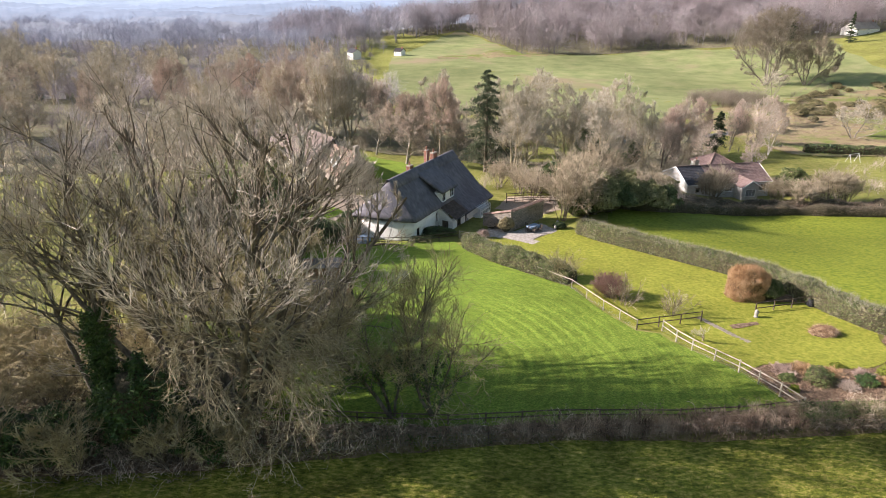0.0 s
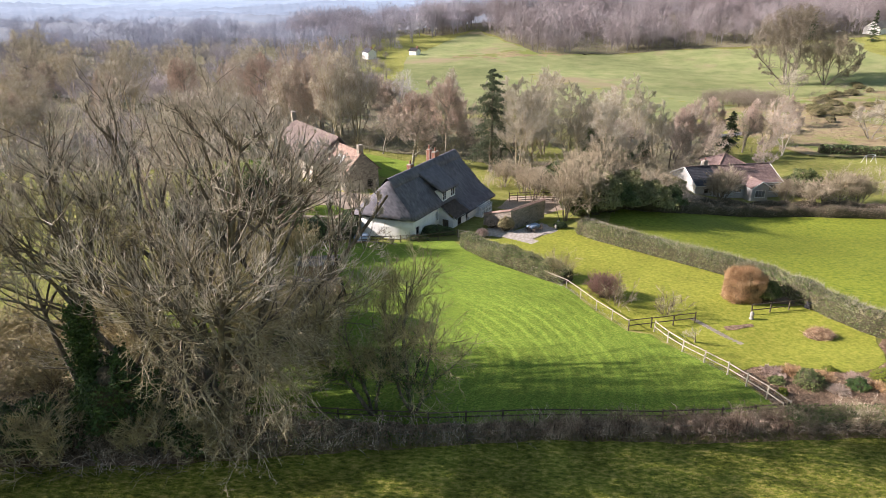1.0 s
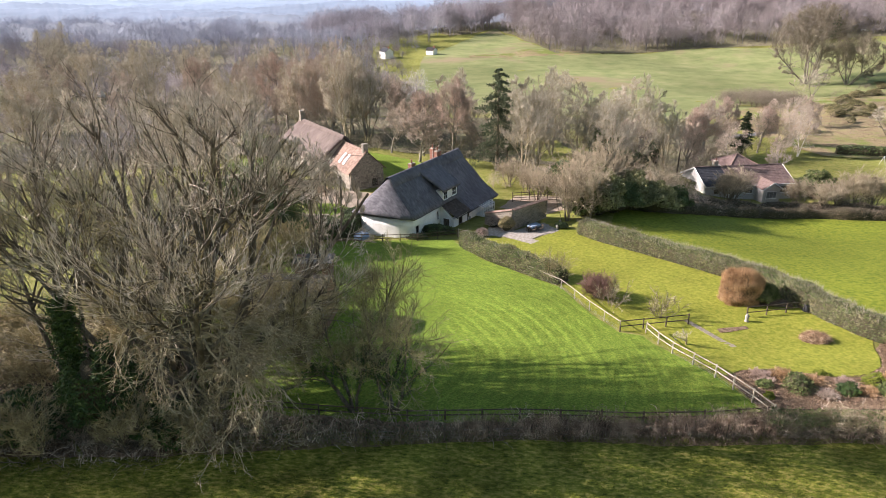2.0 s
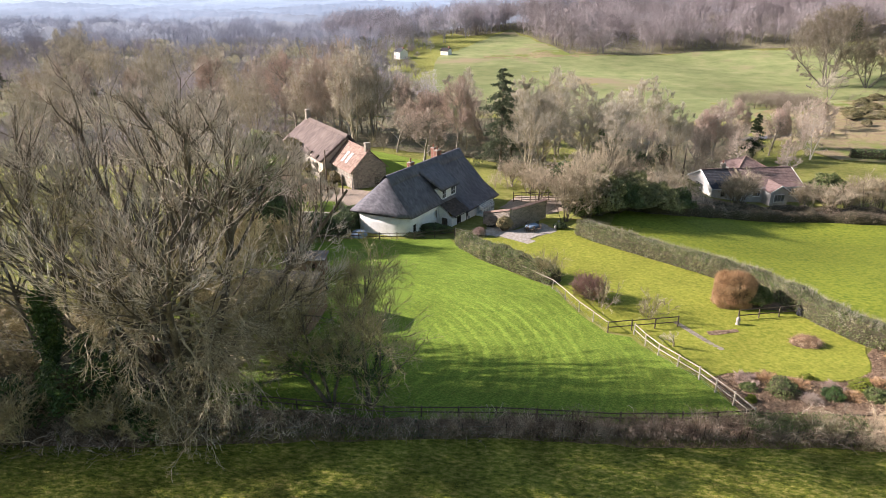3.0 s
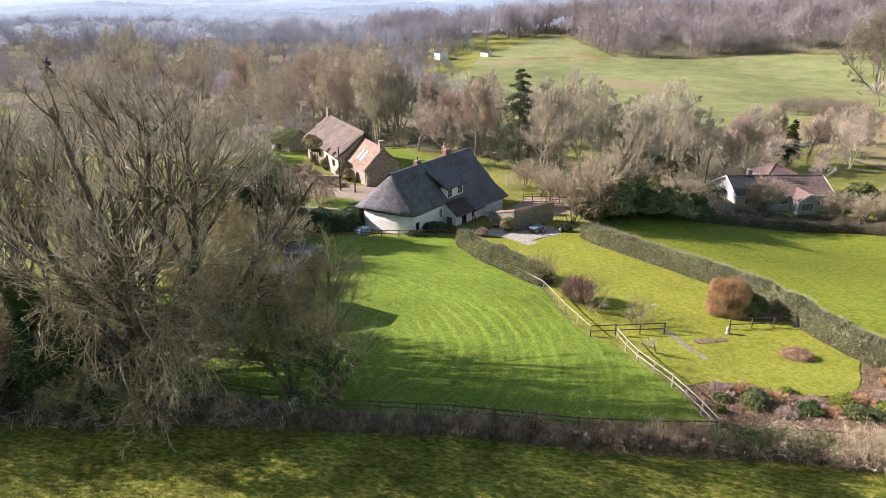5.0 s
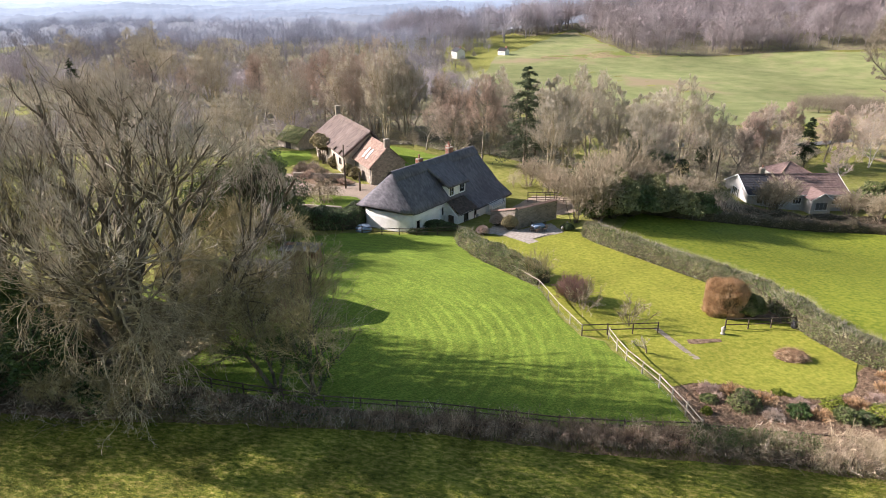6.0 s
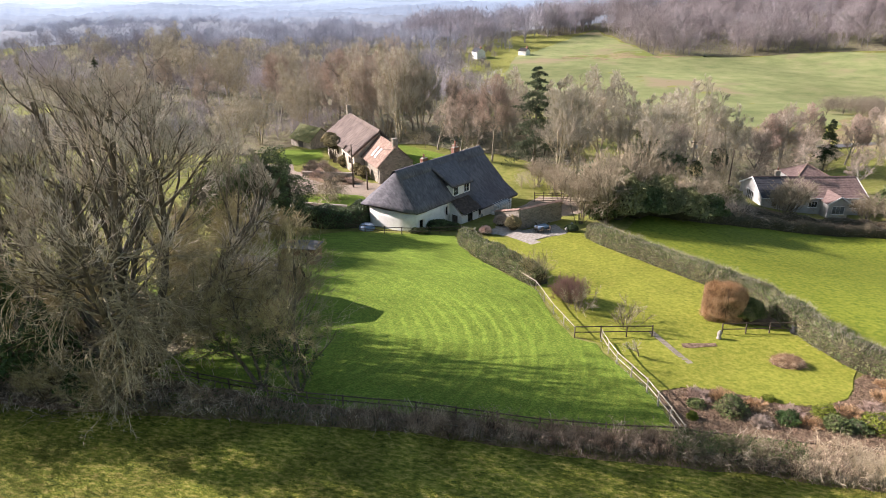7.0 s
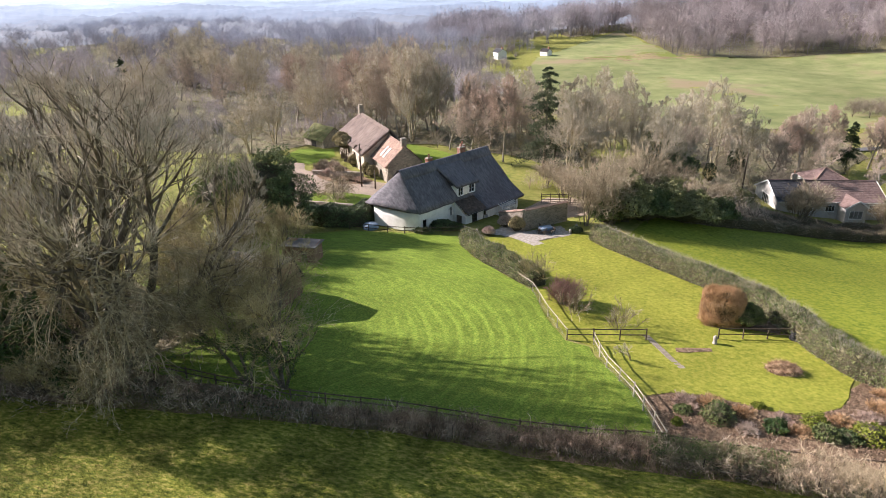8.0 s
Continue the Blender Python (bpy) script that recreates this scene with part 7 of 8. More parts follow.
hz = shrub("hazel_bush", 131, at(-11.0, 45.6), "leafless hazel thicket beside the stable", 20, 6.0, 3.4, HAZEL, M["twig_olive"], (4, 3, 3, 3), group="thicket by the stable", fine=0.016)
plant(hz, [(-17.5, 57.0, 1.0, 1.1), (-16, 64.5, 0.9, 1.0), (-20, 62.5, 1.1, 1.1), (-24, 66.5, 1.1, 1.1), (-18, 50, 1.0, 1.0), (-22, 53, 1.1, 1.1), (-26, 59, 1.1, 1.2), (-23, 45, 1.0, 1.1), (-28, 48, 1.1, 1.2), (-24.5, 39.5, 0.55, 0.9), (-28.5, 41.5, 0.6, 1.0), (-21.0, 38.8, 0.5, 0.8), (-32.5, 39.0, 0.6, 1.0), (-26.0, 36.2, 0.55, 0.9), (-30.5, 35.0, 0.55, 1.0), (-34, 44, 0.7, 1.1), (-22.5, 42.0, 0.6, 0.9)], 12)
hb = shrub("hazel_bush", 132, at(16.8, 87.2), "pale leafless hazel by the patio", 14, 6.6, 2.4, HAZEL, M["twig_hazel"], (4, 3, 3, 3), group="bare bushes behind the garden", fine=0.02)
plant(hb, [(52.5, 120.0, 1.0, 1.25), (76, 121, 1.05, 1.2), (80, 122, 0.9, 1.1), (20.2, 88.6, 1.2, 1.1), (18.5, 92.5, 1.3, 1.2), (23.0, 97.0, 1.4, 1.3), (13.5, 97, 0.8, 1.0), (32, 101, 0.8, 1.1), (18, 95, 0.7, 0.9), (12, 101.5, 0.7, 1.0), (24, 98, 0.9, 1.1), (50.7, 117, 0.85, 1.2), (65, 120, 0.8, 1.1), (69, 118, 0.8, 1.1), (73, 122, 0.7, 1.1), (80, 124, 0.9, 1.2), (36, 108, 0.8, 1.2), (29, 108, 0.9, 1.2), (9, 106, 0.7, 1.0), (22, 108, 0.9, 1.1)], 13)


# ------------------------------------------------------------------ conifers
def fir(name, x, y, h, r, seed, label, droop=-0.25, bare=0.2, needle=M["conifer"], full=0.7, n=84):
    rng = np.random.default_rng(seed)
    t = thing(name, at(x, y), label, "tree")
    put("trunk", limbs("trunk", [(np.array([[0, 0, -0.3]]), np.array([[0, 0, h * 0.98]]), np.array([0.02 * h]), np.array([0.02]), 8)]), M["bark"], t)
    z = h * (bare + (1 - bare) * rng.random(n) ** 0.85)
    a = rng.random(n) * 2 * math.pi
    L = r * (1.03 - z / h) ** full * (0.6 + 0.6 * rng.random(n))
    D = unit(np.stack([np.cos(a), np.sin(a), np.full(n, droop) + 0.1 * rng.normal(size=n)], 1))
    P = np.stack([0 * z, 0 * z, z], 1)
    Q = P + D * L[:, None]
    put("limb_whorl", limbs("limb_whorl", [(P, Q, np.full(n, 0.05), np.full(n, 0.01), 3)]), M["bark"], t)
    k = 150
    own = np.repeat(np.arange(n), k)
    f = 0.15 + 0.85 * rng.random(n * k)[:, None]
    pos = P[own] + (Q - P)[own] * f + rng.normal(size=(n * k, 3)) * (0.13 * L[own])[:, None] * np.array([1, 1, 0.3])
    put("needle_mass", leaves("needle_mass", pos, 0.022 * h ** 0.75, rng, None, 1.0, 0.35), needle, t, "dark ragged needles")
    return t


fir("cedar_tree", 7.1, 117.5, 19.0, 5.6, 141, "tall ragged dark cedar behind the cottage", -0.4, 0.1, M["cedar"], 0.4, 70)
fir("fir_tree", 72.2, 169, 12.5, 4.0, 142, "dark fir among birches")
fir("fir_tree", -205, 250, 16, 5, 143, "dark fir in the valley")
fir("fir_tree", 232, 455, 17, 5, 144, "dark conifer beside a far farmhouse", bare=0.05)
fir("fir_tree", 257, 430, 19, 4.5, 145, "dark conifer beside a far farmhouse", bare=0.05)


# ------------------------------------------------------------------ patio, garden wall and small things
def stone_wall(name, a, b, z0, ta, tb, thick, seed, label, coping=True, face=1):
    """A wall of rubble between two places, with a tile coping."""
    A, B = Vector((a[0], a[1], 0)), Vector((b[0], b[1], 0))
    L = (B - A).length
    w = thing(name, Matrix.Translation((a[0], a[1], z0)) @ (B - A).to_track_quat("X", "Z").to_matrix().to_4x4(), label, "wall")
    body = part("wall_body", solid([(0, -thick / 2, -0.5), (L, -thick / 2, -0.5), (L, thick / 2, -0.5), (0, thick / 2, -0.5), (0, -thick / 2, ta), (L, -thick / 2, tb), (L, thick / 2, tb), (0, thick / 2, ta)],
                [(3, 2, 1, 0), (4, 5, 6, 7), (0, 1, 5, 4), (1, 2, 6, 5), (2, 3, 7, 6), (3, 0, 4, 7)]), M["mortar"], w)
    rng, cells, z = random.Random(seed), [], 0.0
    while z < max(ta, tb) - 0.1:
        hh = rng.uniform(0.09, 0.15)
        x = 0.0
        while x < L - 0.1:
            hw = rng.uniform(0.13, 0.28)
            hw = min(hw, (L - x) / 2)
            if z + 2 * hh < ta + (tb - ta) * (x + hw) / L:
                for s in ((-1, 1) if face == 0 else (face,)):
                    cells.append(((x + hw, s * thick / 2, z + hh), hw - 0.012, hh - 0.012, (1, 0, 0), (0, s, 0)))
            x += 2 * hw
        z += 2 * hh
    rubble(body, cells, seed, 0.035)
    if coping:
        n = int(L / 0.3)
        for i in range(n):
            xa, xb = L * i / n, L * (i + 1) / n - 0.012
            za, zb = ta + (tb - ta) * i / n, ta + (tb - ta) * (i + 1) / n
            hgt = rng.uniform(0.05, 0.08)
            part("coping_tile", solid([(xa, -thick / 2 - 0.14, za), (xb, -thick / 2 - 0.14, zb), (xb, 0, zb + 0.16), (xa, 0, za + 0.16), (xa, thick / 2 + 0.14, za), (xb, thick / 2 + 0.14, zb), (xa, 0, za + 0.16 + hgt), (xb, 0, zb + 0.16 + hgt), (xa, -thick / 2 - 0.14, za + hgt), (xb, -thick / 2 - 0.14, zb + hgt), (xa, thick / 2 + 0.14, za + hgt), (xb, thick / 2 + 0.14, zb + hgt)],
                 [(8, 9, 7, 6), (6, 7, 11, 10), (1, 0, 3, 2), (2, 3, 4, 5), (0, 1, 9, 8), (5, 4, 10, 11), (0, 8, 6, 10, 4, 3), (1, 2, 5, 11, 7, 9)]), M["clay_tile"], w)
    return w


stone_wall("garden_wall", (5.3, 84.9), (9.0, 82.4), -5.2, 1.5, 2.9, 0.45, 7, "sunlit rubble garden wall with a clay coping", True, -1)
stone_wall("garden_wall", (9.0, 82.4), (14.0, 88.6), -5.2, 2.9, 2.5, 0.45, 8, "tall shaded rubble wall behind the patio", True, -1)
stone_wall("drive_wall", (-27.0, 86.2), (-17.6, 86.4), -5.5, 0.55, 0.55, 0.4, 9, "low stone wall round the island lawn", False, -1)
stone_wall("yard_wall", (-33, 103.5), (-23.5, 104.5), -6.3, 1.0, 1.0, 0.45, 10, "low rubble wall before the longhouse", False, -1)

drape("drive_ground", wobbly([(-30, 79.5), (-17, 79.0), (-13.4, 83.0), (-12, 90), (-10, 99), (-17, 101), (-24, 103), (-36, 106), (-40, 113), (-44, 110), (-38, 100), (-30, 90)], 0.4), M["gravel"], 0.04, 2.0, "pale gravel drive")
drape("island_lawn", wobbly([(-27, 86.6), (-17.5, 86.8), (-15.5, 90.5), (-17.5, 93.0), (-22, 93.5), (-27, 91.5)], 0.3), M["paddock"], 0.10, 1.5, "small green island lawn in the drive")
drape("yard_lawn", wobbly([(-45, 112), (-37.5, 111), (-36, 119), (-39.5, 126), (-47, 124)], 0.4), M["paddock"], 0.05, 2.0, "sunlit green lawn before the longhouse")
drape("back_lawn", wobbly([(-13, 112), (-4, 106), (2, 112), (-10, 126), (-22, 136), (-30, 140), (-27, 132)], 0.6), M["paddock"], 0.05, 2.0, "bright grass behind the longhouse")
drape("front_bed_ground", wobbly([(-34.5, 105.5), (-30.5, 101.0), (-26.0, 98.4), (-22.0, 99.2), (-20.6, 102.0), (-24, 104.6), (-29, 109.5), (-33, 113.5), (-36.5, 112)], 0.4), M["soil"], 0.12, 1.5, "brown planted bed before the longhouse")
drape("yard_ground", wobbly([(7.5, 93), (14, 90), (22, 96), (20, 101), (10, 100)], 0.5), M["gravel"], 0.04, 1.5, "pale gravel yard behind the garden wall")

# paving slabs of the patio, each with its joint
PATIO = [(4.6, 80.0), (8.0, 79.2), (11.2, 76.2), (12.4, 77.4), (11.4, 78.9), (15.4, 82.2), (13.6, 86.0), (9.2, 81.9), (6.4, 83.8)]
bed = drape("patio_bed", PATIO, M["mortar"], 0.03, 1.0, "pale bedding under the patio paving")
slab_meshes = []
for i in range(4):
    r = random.Random(i)
    bm = box((-0.29, -0.29, -0.04), (0.29, 0.29, 0.02), 0.012)
    for v in bm.verts:
        v.co.z += r.uniform(-0.004, 0.004)
    me = bpy.data.meshes.new("paving_slab")
    bm.to_mesh(me)
    bm.free()
    me.materials.append(M["paving"])
    slab_meshes.append(me)
r = random.Random(5)
for i in range(-22, 23):
    for j in range(-22, 23):
        a = radians(50)
        x, y = 10 + (i * math.cos(a) - j * math.sin(a)) * 0.6, 81 + (i * math.sin(a) + j * math.cos(a)) * 0.6
        if inside(x, y, PATIO):
            ob = new("paving_slab", r.choice(slab_meshes))
            ob.parent = bed
            ob.matrix_local = pose(x, y, float(land(x, y)) + 0.06 + r.uniform(-0.005, 0.005), 0, 0, 50 + 90 * r.randrange(4))

p = thing("stepping_path", at(27.5, 51.6), "narrow grey paved strip across the lawn", "path")
for i in range(12):
    s = i / 11
    x, y = 24.4 + 2.5 * s, 54.0 - 4.7 * s
    o = part("path_slab", box((-0.25, -0.21, -0.03), (0.25, 0.21, 0.045), 0.01), M["path_stone"], p)
    o.matrix_local = pose(x - 27.5, y - 51.6, float(land(x, y) - land(27.5, 51.6)) + 0.05, 0, 0, -65 + random.Random(i).uniform(-4, 4) + 90)


def garden_table(x, y, turn):
    t = thing("garden_table", at(x, y, turn, 0.08), "garden table under a pale blue-grey cover", "table")
    bm = box((-0.85, -0.5, 0.70), (0.85, 0.5, 0.76), 0.02)
    part("tabletop", bm, M["dark_wood"], t)
    for sx in (-1, 1):
        for sy in (-1, 1):
            part("leg", box((sx * 0.75 - 0.035, sy * 0.4 - 0.035, 0), (sx * 0.75 + 0.035, sy * 0.4 + 0.035, 0.70), 0.006), M["dark_wood"], t)
    c = thing("table_cover", at(x, y, turn, 0.85), "draped pale blue-grey table cover", "cover")
    bm = bmesh.new()
    bmesh.ops.create_grid(bm, x_segments=16, y_segments=12, size=1)
    for v in bm.verts:
        ex, ey = abs(v.co.x) * 1.12, abs(v.co.y) * 0.78
        over = max(0, ex - 0.88) + max(0, ey - 0.53)
        v.co = Vector((math.copysign(min(ex, 0.9), v.co.x), math.copysign(min(ey, 0.55), v.co.y), -over * 1.4 + 0.02 * noise.noise(v.co * 4)))
    bmesh.ops.solidify(bm, geom=bm.faces[:], thickness=0.015)
    part("cover_sheet", bm, M["cover"], c, "", True)
    return t


def garden_chair(m):
    ch = thing("garden_chair", m, "dark garden chair beside the table", "chair", "chairs round the garden table")
    part("seat", box((-0.23, -0.23, 0.42), (0.23, 0.23, 0.46), 0.01), M["dark_wood"], ch)
    for i in range(4):
        part("back_slat", box((-0.2 + i * 0.115, 0.2, 0.48), (-0.145 + i * 0.115, 0.225, 0.9), 0.005), M["dark_wood"], ch)
    part("back_rail", box((-0.24, 0.195, 0.88), (0.24, 0.23, 0.94), 0.008), M["dark_wood"], ch)
    for sx in (-0.2, 0.2):
        part("leg", box((sx - 0.02, -0.22, 0), (sx + 0.02, -0.18, 0.42), 0.004), M["dark_wood"], ch)
        part("leg", box((sx - 0.02, 0.19, 0), (sx + 0.02, 0.23, 0.9), 0.004), M["dark_wood"], ch)
    return ch


garden_table(12.0, 82.4, 40)
chair = garden_chair(at(11.2, 81.6, 220, 0.08))
for x, y, a in ((12.9, 83.3, 40), (12.9, 81.9, 310), (11.3, 83.1, 130), (12.0, 81.3, 230)):
    copy_thing(chair, at(x, y, a, 0.08))


def statue(x, y, h, label):
    s = put("statue", bpy.data.meshes.new("statue"), M["pale_stone"] if h < 0.9 else M["stone"])
    bm = turned([(0.2, 0), (0.2, 0.1), (0.14, 0.14), (0.15, 0.35 * h), (0.19, 0.5 * h), (0.17, 0.68 * h), (0.2, 0.78 * h), (0.07, 0.84 * h), (0.1, 0.9 * h), (0.1, 0.96 * h), (0.04, h)], 14)
    bm.to_mesh(s.data)
    bm.free()
    soft(s.data)
    s.matrix_world = at(x, y, 0, 0.05)
    return tagged(s, label, "statue")


statue(29.9, 54.3, 0.8, "small grey weathered stone garden statue")
statue(15.2, 83.0, 0.6, "small white stone ornament by the patio")
statue(15.8, 85.2, 0.7, "pale stone ornament among shrubs")

# heap of cuttings, soil patch, compost corner
rng = np.random.default_rng(7)
heap = thing("cuttings_heap", at(34.6, 51.1), "bonfire heap of brown prunings and cut grass", "garden waste")
bm = bmesh.new()
bmesh.ops.create_icosphere(bm, subdivisions=3, radius=1)
for v in bm.verts:
    q = v.co.copy()
    v.co = Vector((q.x * 1.25, q.y * 0.85, max(-0.05, q.z * 0.68))) * (1 + 0.25 * noise.noise(q * 2))
part("heap_body", bm, M["soil"], heap, "", True)
n = 1600
a, rr = rng.random(n) * 2 * math.pi, np.sqrt(rng.random(n))
P = np.stack([np.cos(a) * rr * 1.3, np.sin(a) * rr * 0.9, 0.7 * np.sqrt(np.maximum(0, 1 - rr ** 2)) + 0.02], 1)
D = unit(rng.normal(size=(n, 3)) * np.array([1, 1, 0.35]))
put("pruning_tangle", limbs("pruning_tangle", [(P, P + D * (0.2 + 0.4 * rng.random(n))[:, None], np.full(n, 0.014), np.zeros(n), 3)], False), M["cuttings"], heap, "tangled cut stems")
drape("soil_patch", wobbly([(26.7, 51.9), (28.2, 52.2), (29.6, 52.7), (29.5, 53.3), (28.0, 52.9), (26.6, 52.6)], 0.15, 0.4), M["soil"], 0.09, 0.4, "small dug soil patch in the lawn", 0.05)
drape("shade_bed_ground", wobbly([(31.6, 57.8), (35.6, 57.6), (36.2, 60), (34, 62.6), (32.0, 60.6)], 0.2), M["soil"], 0.09, 0.8, "bare soil under the hedge", 0.05)
comp = thing("compost_bin", at(36.6, 57.0, 25), "dark compost bin beside the hedge", "bin")
part("bin_body", turned([(0.42, 0), (0.4, 0.3), (0.34, 0.65), (0.33, 0.7), (0.1, 0.74)], 16), M["black"], comp, "", True)
part("bin_lid", turned([(0.35, 0.7), (0.36, 0.74), (0.1, 0.8)], 16), M["black"], comp)
tank = thing("oil_tank", pose(-11.0, 77.3, float(land(-11, 77.3)), 0, 0, -20), "pale grey domed tank at the cottage end", "tank")
part("tank_body", turned([(1.05, 0), (1.1, 0.15), (1.05, 0.5), (0.8, 0.72), (0.3, 0.82), (0.05, 0.83)], 24), M["cover"], tank, "", True)
part("tank_lid", turned([(0.22, 0.8), (0.24, 0.86), (0.12, 0.9)], 16), M["cover"], tank)


# ------------------------------------------------------------------ poles and cables
def pole(x, y, h, label, cross=False):
    p = thing("utility_pole", at(x, y), label, "pole", "utility poles")
    part("shaft", turned([(0.15, -0.4), (0.13, h * 0.5), (0.10, h)], 12), M["dark_wood"] if not cross else M["bark"], p, "", True)
    if cross:
        part("cross_arm", box((-0.7, -0.06, h - 0.5), (0.7, 0.06, h - 0.38), 0.01), M["dark_wood"], p)
        for sx in (-0.55, 0.55):
            part("insulator", turned([(0.03, h - 0.38), (0.06, h - 0.3), (0.03, h - 0.22)], 10, None, (sx, 0)), M["white_paint"], p)
        part("transformer", turned([(0.22, h - 1.6), (0.24, h - 1.5), (0.24, h - 0.95), (0.2, h - 0.9)], 14, None, (0.32, 0)), M["steel"], p)
    return Vector((x, y, float(land(x, y)) + h))


tops = [pole(9.0, 117.5, 7.6, "tall brown timber pole behind the yard"), pole(42.1, 122, 9.0, "dark timber pole before the bungalow"), pole(36.9, 132.5, 7.5, "timber pole with a small transformer", True), pole(-21.1, 98.0, 7.4, "dark timber pole by the longhouse"), pole(-18.3, 97.2, 3.2, "short dark post by the drive"), pole(12.5, 133.4, 7.5, "timber pole in the far garden")]


def cable(a, b, sag, name="overhead_cable"):
    a, b = Vector(a), Vector(b)
    pts = np.array([a.lerp(b, i / 24) - Vector((0, 0, sag * 4 * (i / 24) * (1 - i / 24))) for i in range(25)])
    ob = put(name, limbs(name, [(pts[:-1], pts[1:], np.full(24, 0.018), np.full(24, 0.018), 4)]), M["cable"])
    return tagged(ob, "thin black overhead cable slung between poles", "cable")


cable(tops[0], tops[1], 1.2)
cable(tops[1], tops[2], 0.6)
cable(tops[3], (-14.2, 102.5, 0.0), 0.4)
cable(tops[0], (0.6, 94.0, 1.2), 0.5)

# clipped standards before the longhouse
for i, (x, y, h) in enumerate(((-33.6, 117.8, 4.6), (-31.8, 115.2, 4.4))):
    leafy_bush("clipped_standard", x, y, 1.9, 1.9, 2.8, 2600, M["twig_olive"], "clipped lollipop-headed bare tree by the longhouse", 0.14, 150 + i, 0.15, "tree", 0.95, "clipped standards")
for i, (x, y) in enumerate(((-28.5, 111.5), (-23.5, 106.0), (-21.6, 104.2))):
    leafy_bush("wall_shrub", x, y, 1.1, 0.9, 2.4, 1200, M["twig_olive"], "brown climbing shrub on the longhouse wall", 0.13, 155 + i, 0.2, group="wall shrubs")
gorse = leafy_bush("gorse_bush", 150, 262, 2.6, 2.2, 2.4, 2200, M["bracken_stem"], "olive-brown gorse bush on the rough bank", 0.17, 190, 0.5, group="gorse bushes")
grng = random.Random(191)
for x, y in fill(np.random.default_rng(192), [(118, 214), (150, 222), (205, 285), (228, 330), (196, 330), (165, 296), (135, 262)], 34):
    c = copy_thing(gorse, at(x, y, grng.uniform(0, 360)))
    c.scale = [grng.uniform(0.6, 1.5)] * 2 + [grng.uniform(0.6, 1.3)]
sw = thing("swing_frame", at(106, 163, 20), "white metal swing frame on a far lawn", "swing")
for s in (-1.6, 1.6):
    part("leg", bar((s, -0.9, 0), (s, 0, 2.3), 0.06, 0.06), M["white_paint"], sw)
    part("leg", bar((s, 0.9, 0), (s, 0, 2.3), 0.06, 0.06), M["white_paint"], sw)
part("beam", bar((-1.6, 0, 2.3), (1.6, 0, 2.3), 0.06, 0.06), M["white_paint"], sw)


def car(m, label):
    c = thing("car", m, label, "car")
    bm = solid([(-2.1, -0.85, 0.35), (2.1, -0.85, 0.35), (2.1, 0.85, 0.35), (-2.1, 0.85, 0.35), (-2.1, -0.85, 0.85), (2.1, -0.85, 0.8), (2.1, 0.85, 0.8), (-2.1, 0.85, 0.85), (-1.5, -0.7, 1.42), (0.5, -0.7, 1.42), (0.5, 0.7, 1.42), (-1.5, 0.7, 1.42), (1.1, -0.82, 0.86), (1.1, 0.82, 0.86)],
               [(3, 2, 1, 0), (0, 1, 5, 12, 4), (2, 3, 7, 13, 6), (1, 2, 6, 5), (3, 0, 4, 7), (5, 6, 13, 12), (12, 13, 10, 9), (9, 10, 11, 8), (8, 11, 7, 4), (4, 12, 9, 8), (7, 11, 10, 13)])
    bmesh.ops.bevel(bm, geom=bm.edges[:], offset=0.06, segments=2, affect="EDGES")
    part("body", bm, M["white_paint"], c, "", True)
    for x in (-1.3, 1.3):
        for y in (-0.8, 0.8):
            w = part("wheel", turned([(0.2, -0.1), (0.32, -0.09), (0.32, 0.09), (0.2, 0.1)], 18), M["black"], c)
            w.matrix_local = pose(x, y, 0.32, 90, 0, 0)
    return c


car(at(262, 478, 10), "white hatchback parked by a far farmhouse")

# dark undergrowth beneath the hedgerow trees
leafy_bush("ivy_thicket", -18.6, 32.6, 2.8, 2.2, 6.2, 9000, M["ivy"], "dark mass of ivy under the hedgerow trees", 0.11, 161, 0.5)
leafy_bush("ivy_thicket", -24.5, 31.0, 3.2, 2.2, 3.6, 7000, M["ivy"], "dark mass of ivy and bramble", 0.11, 162, 0.5)
leafy_bush("ivy_thicket", -14.6, 32.3, 2.0, 1.6, 2.4, 4000, M["ivy"], "low dark ivy at the hedge foot", 0.10, 163, 0.5)
plant(hz, [(-16.0, 31.0, 0.6, 0.8), (-22.0, 30.0, 0.7, 0.9), (-27.0, 29.5, 0.7, 1.0), (-30.0, 31.5, 0.9, 1.1), (-12.6, 31.6, 0.5, 0.7)], 17)
drape("scrub_ground", wobbly([(21, 97), (32, 98), (46, 108.5), (62, 115.5), (110, 112.5), (110, 119), (84, 122.5), (46, 121.5), (30, 112), (20, 104)], 0.8), M["soil"], 0.06, 3.0, "brown leaf-strewn scrub ground before the bungalow", 0.1)


# ------------------------------------------------------------------ the near hedge: brambles, dead stems and dry grass
rng = np.random.default_rng(201)
STRIP = [(-40, 30.5), (-14, 31.0), (-2.5, 32.3), (8.7, 33.6), (15.8, 34.2), (24, 34.9), (36, 35.0), (50, 35.6), (50, 38.6), (34, 37.3), (28, 37.3), (24.6, 36.8), (16, 35.5), (8, 35.2), (0.5, 34.6), (-5, 34.8), (-26, 35.6), (-40, 36.5)]


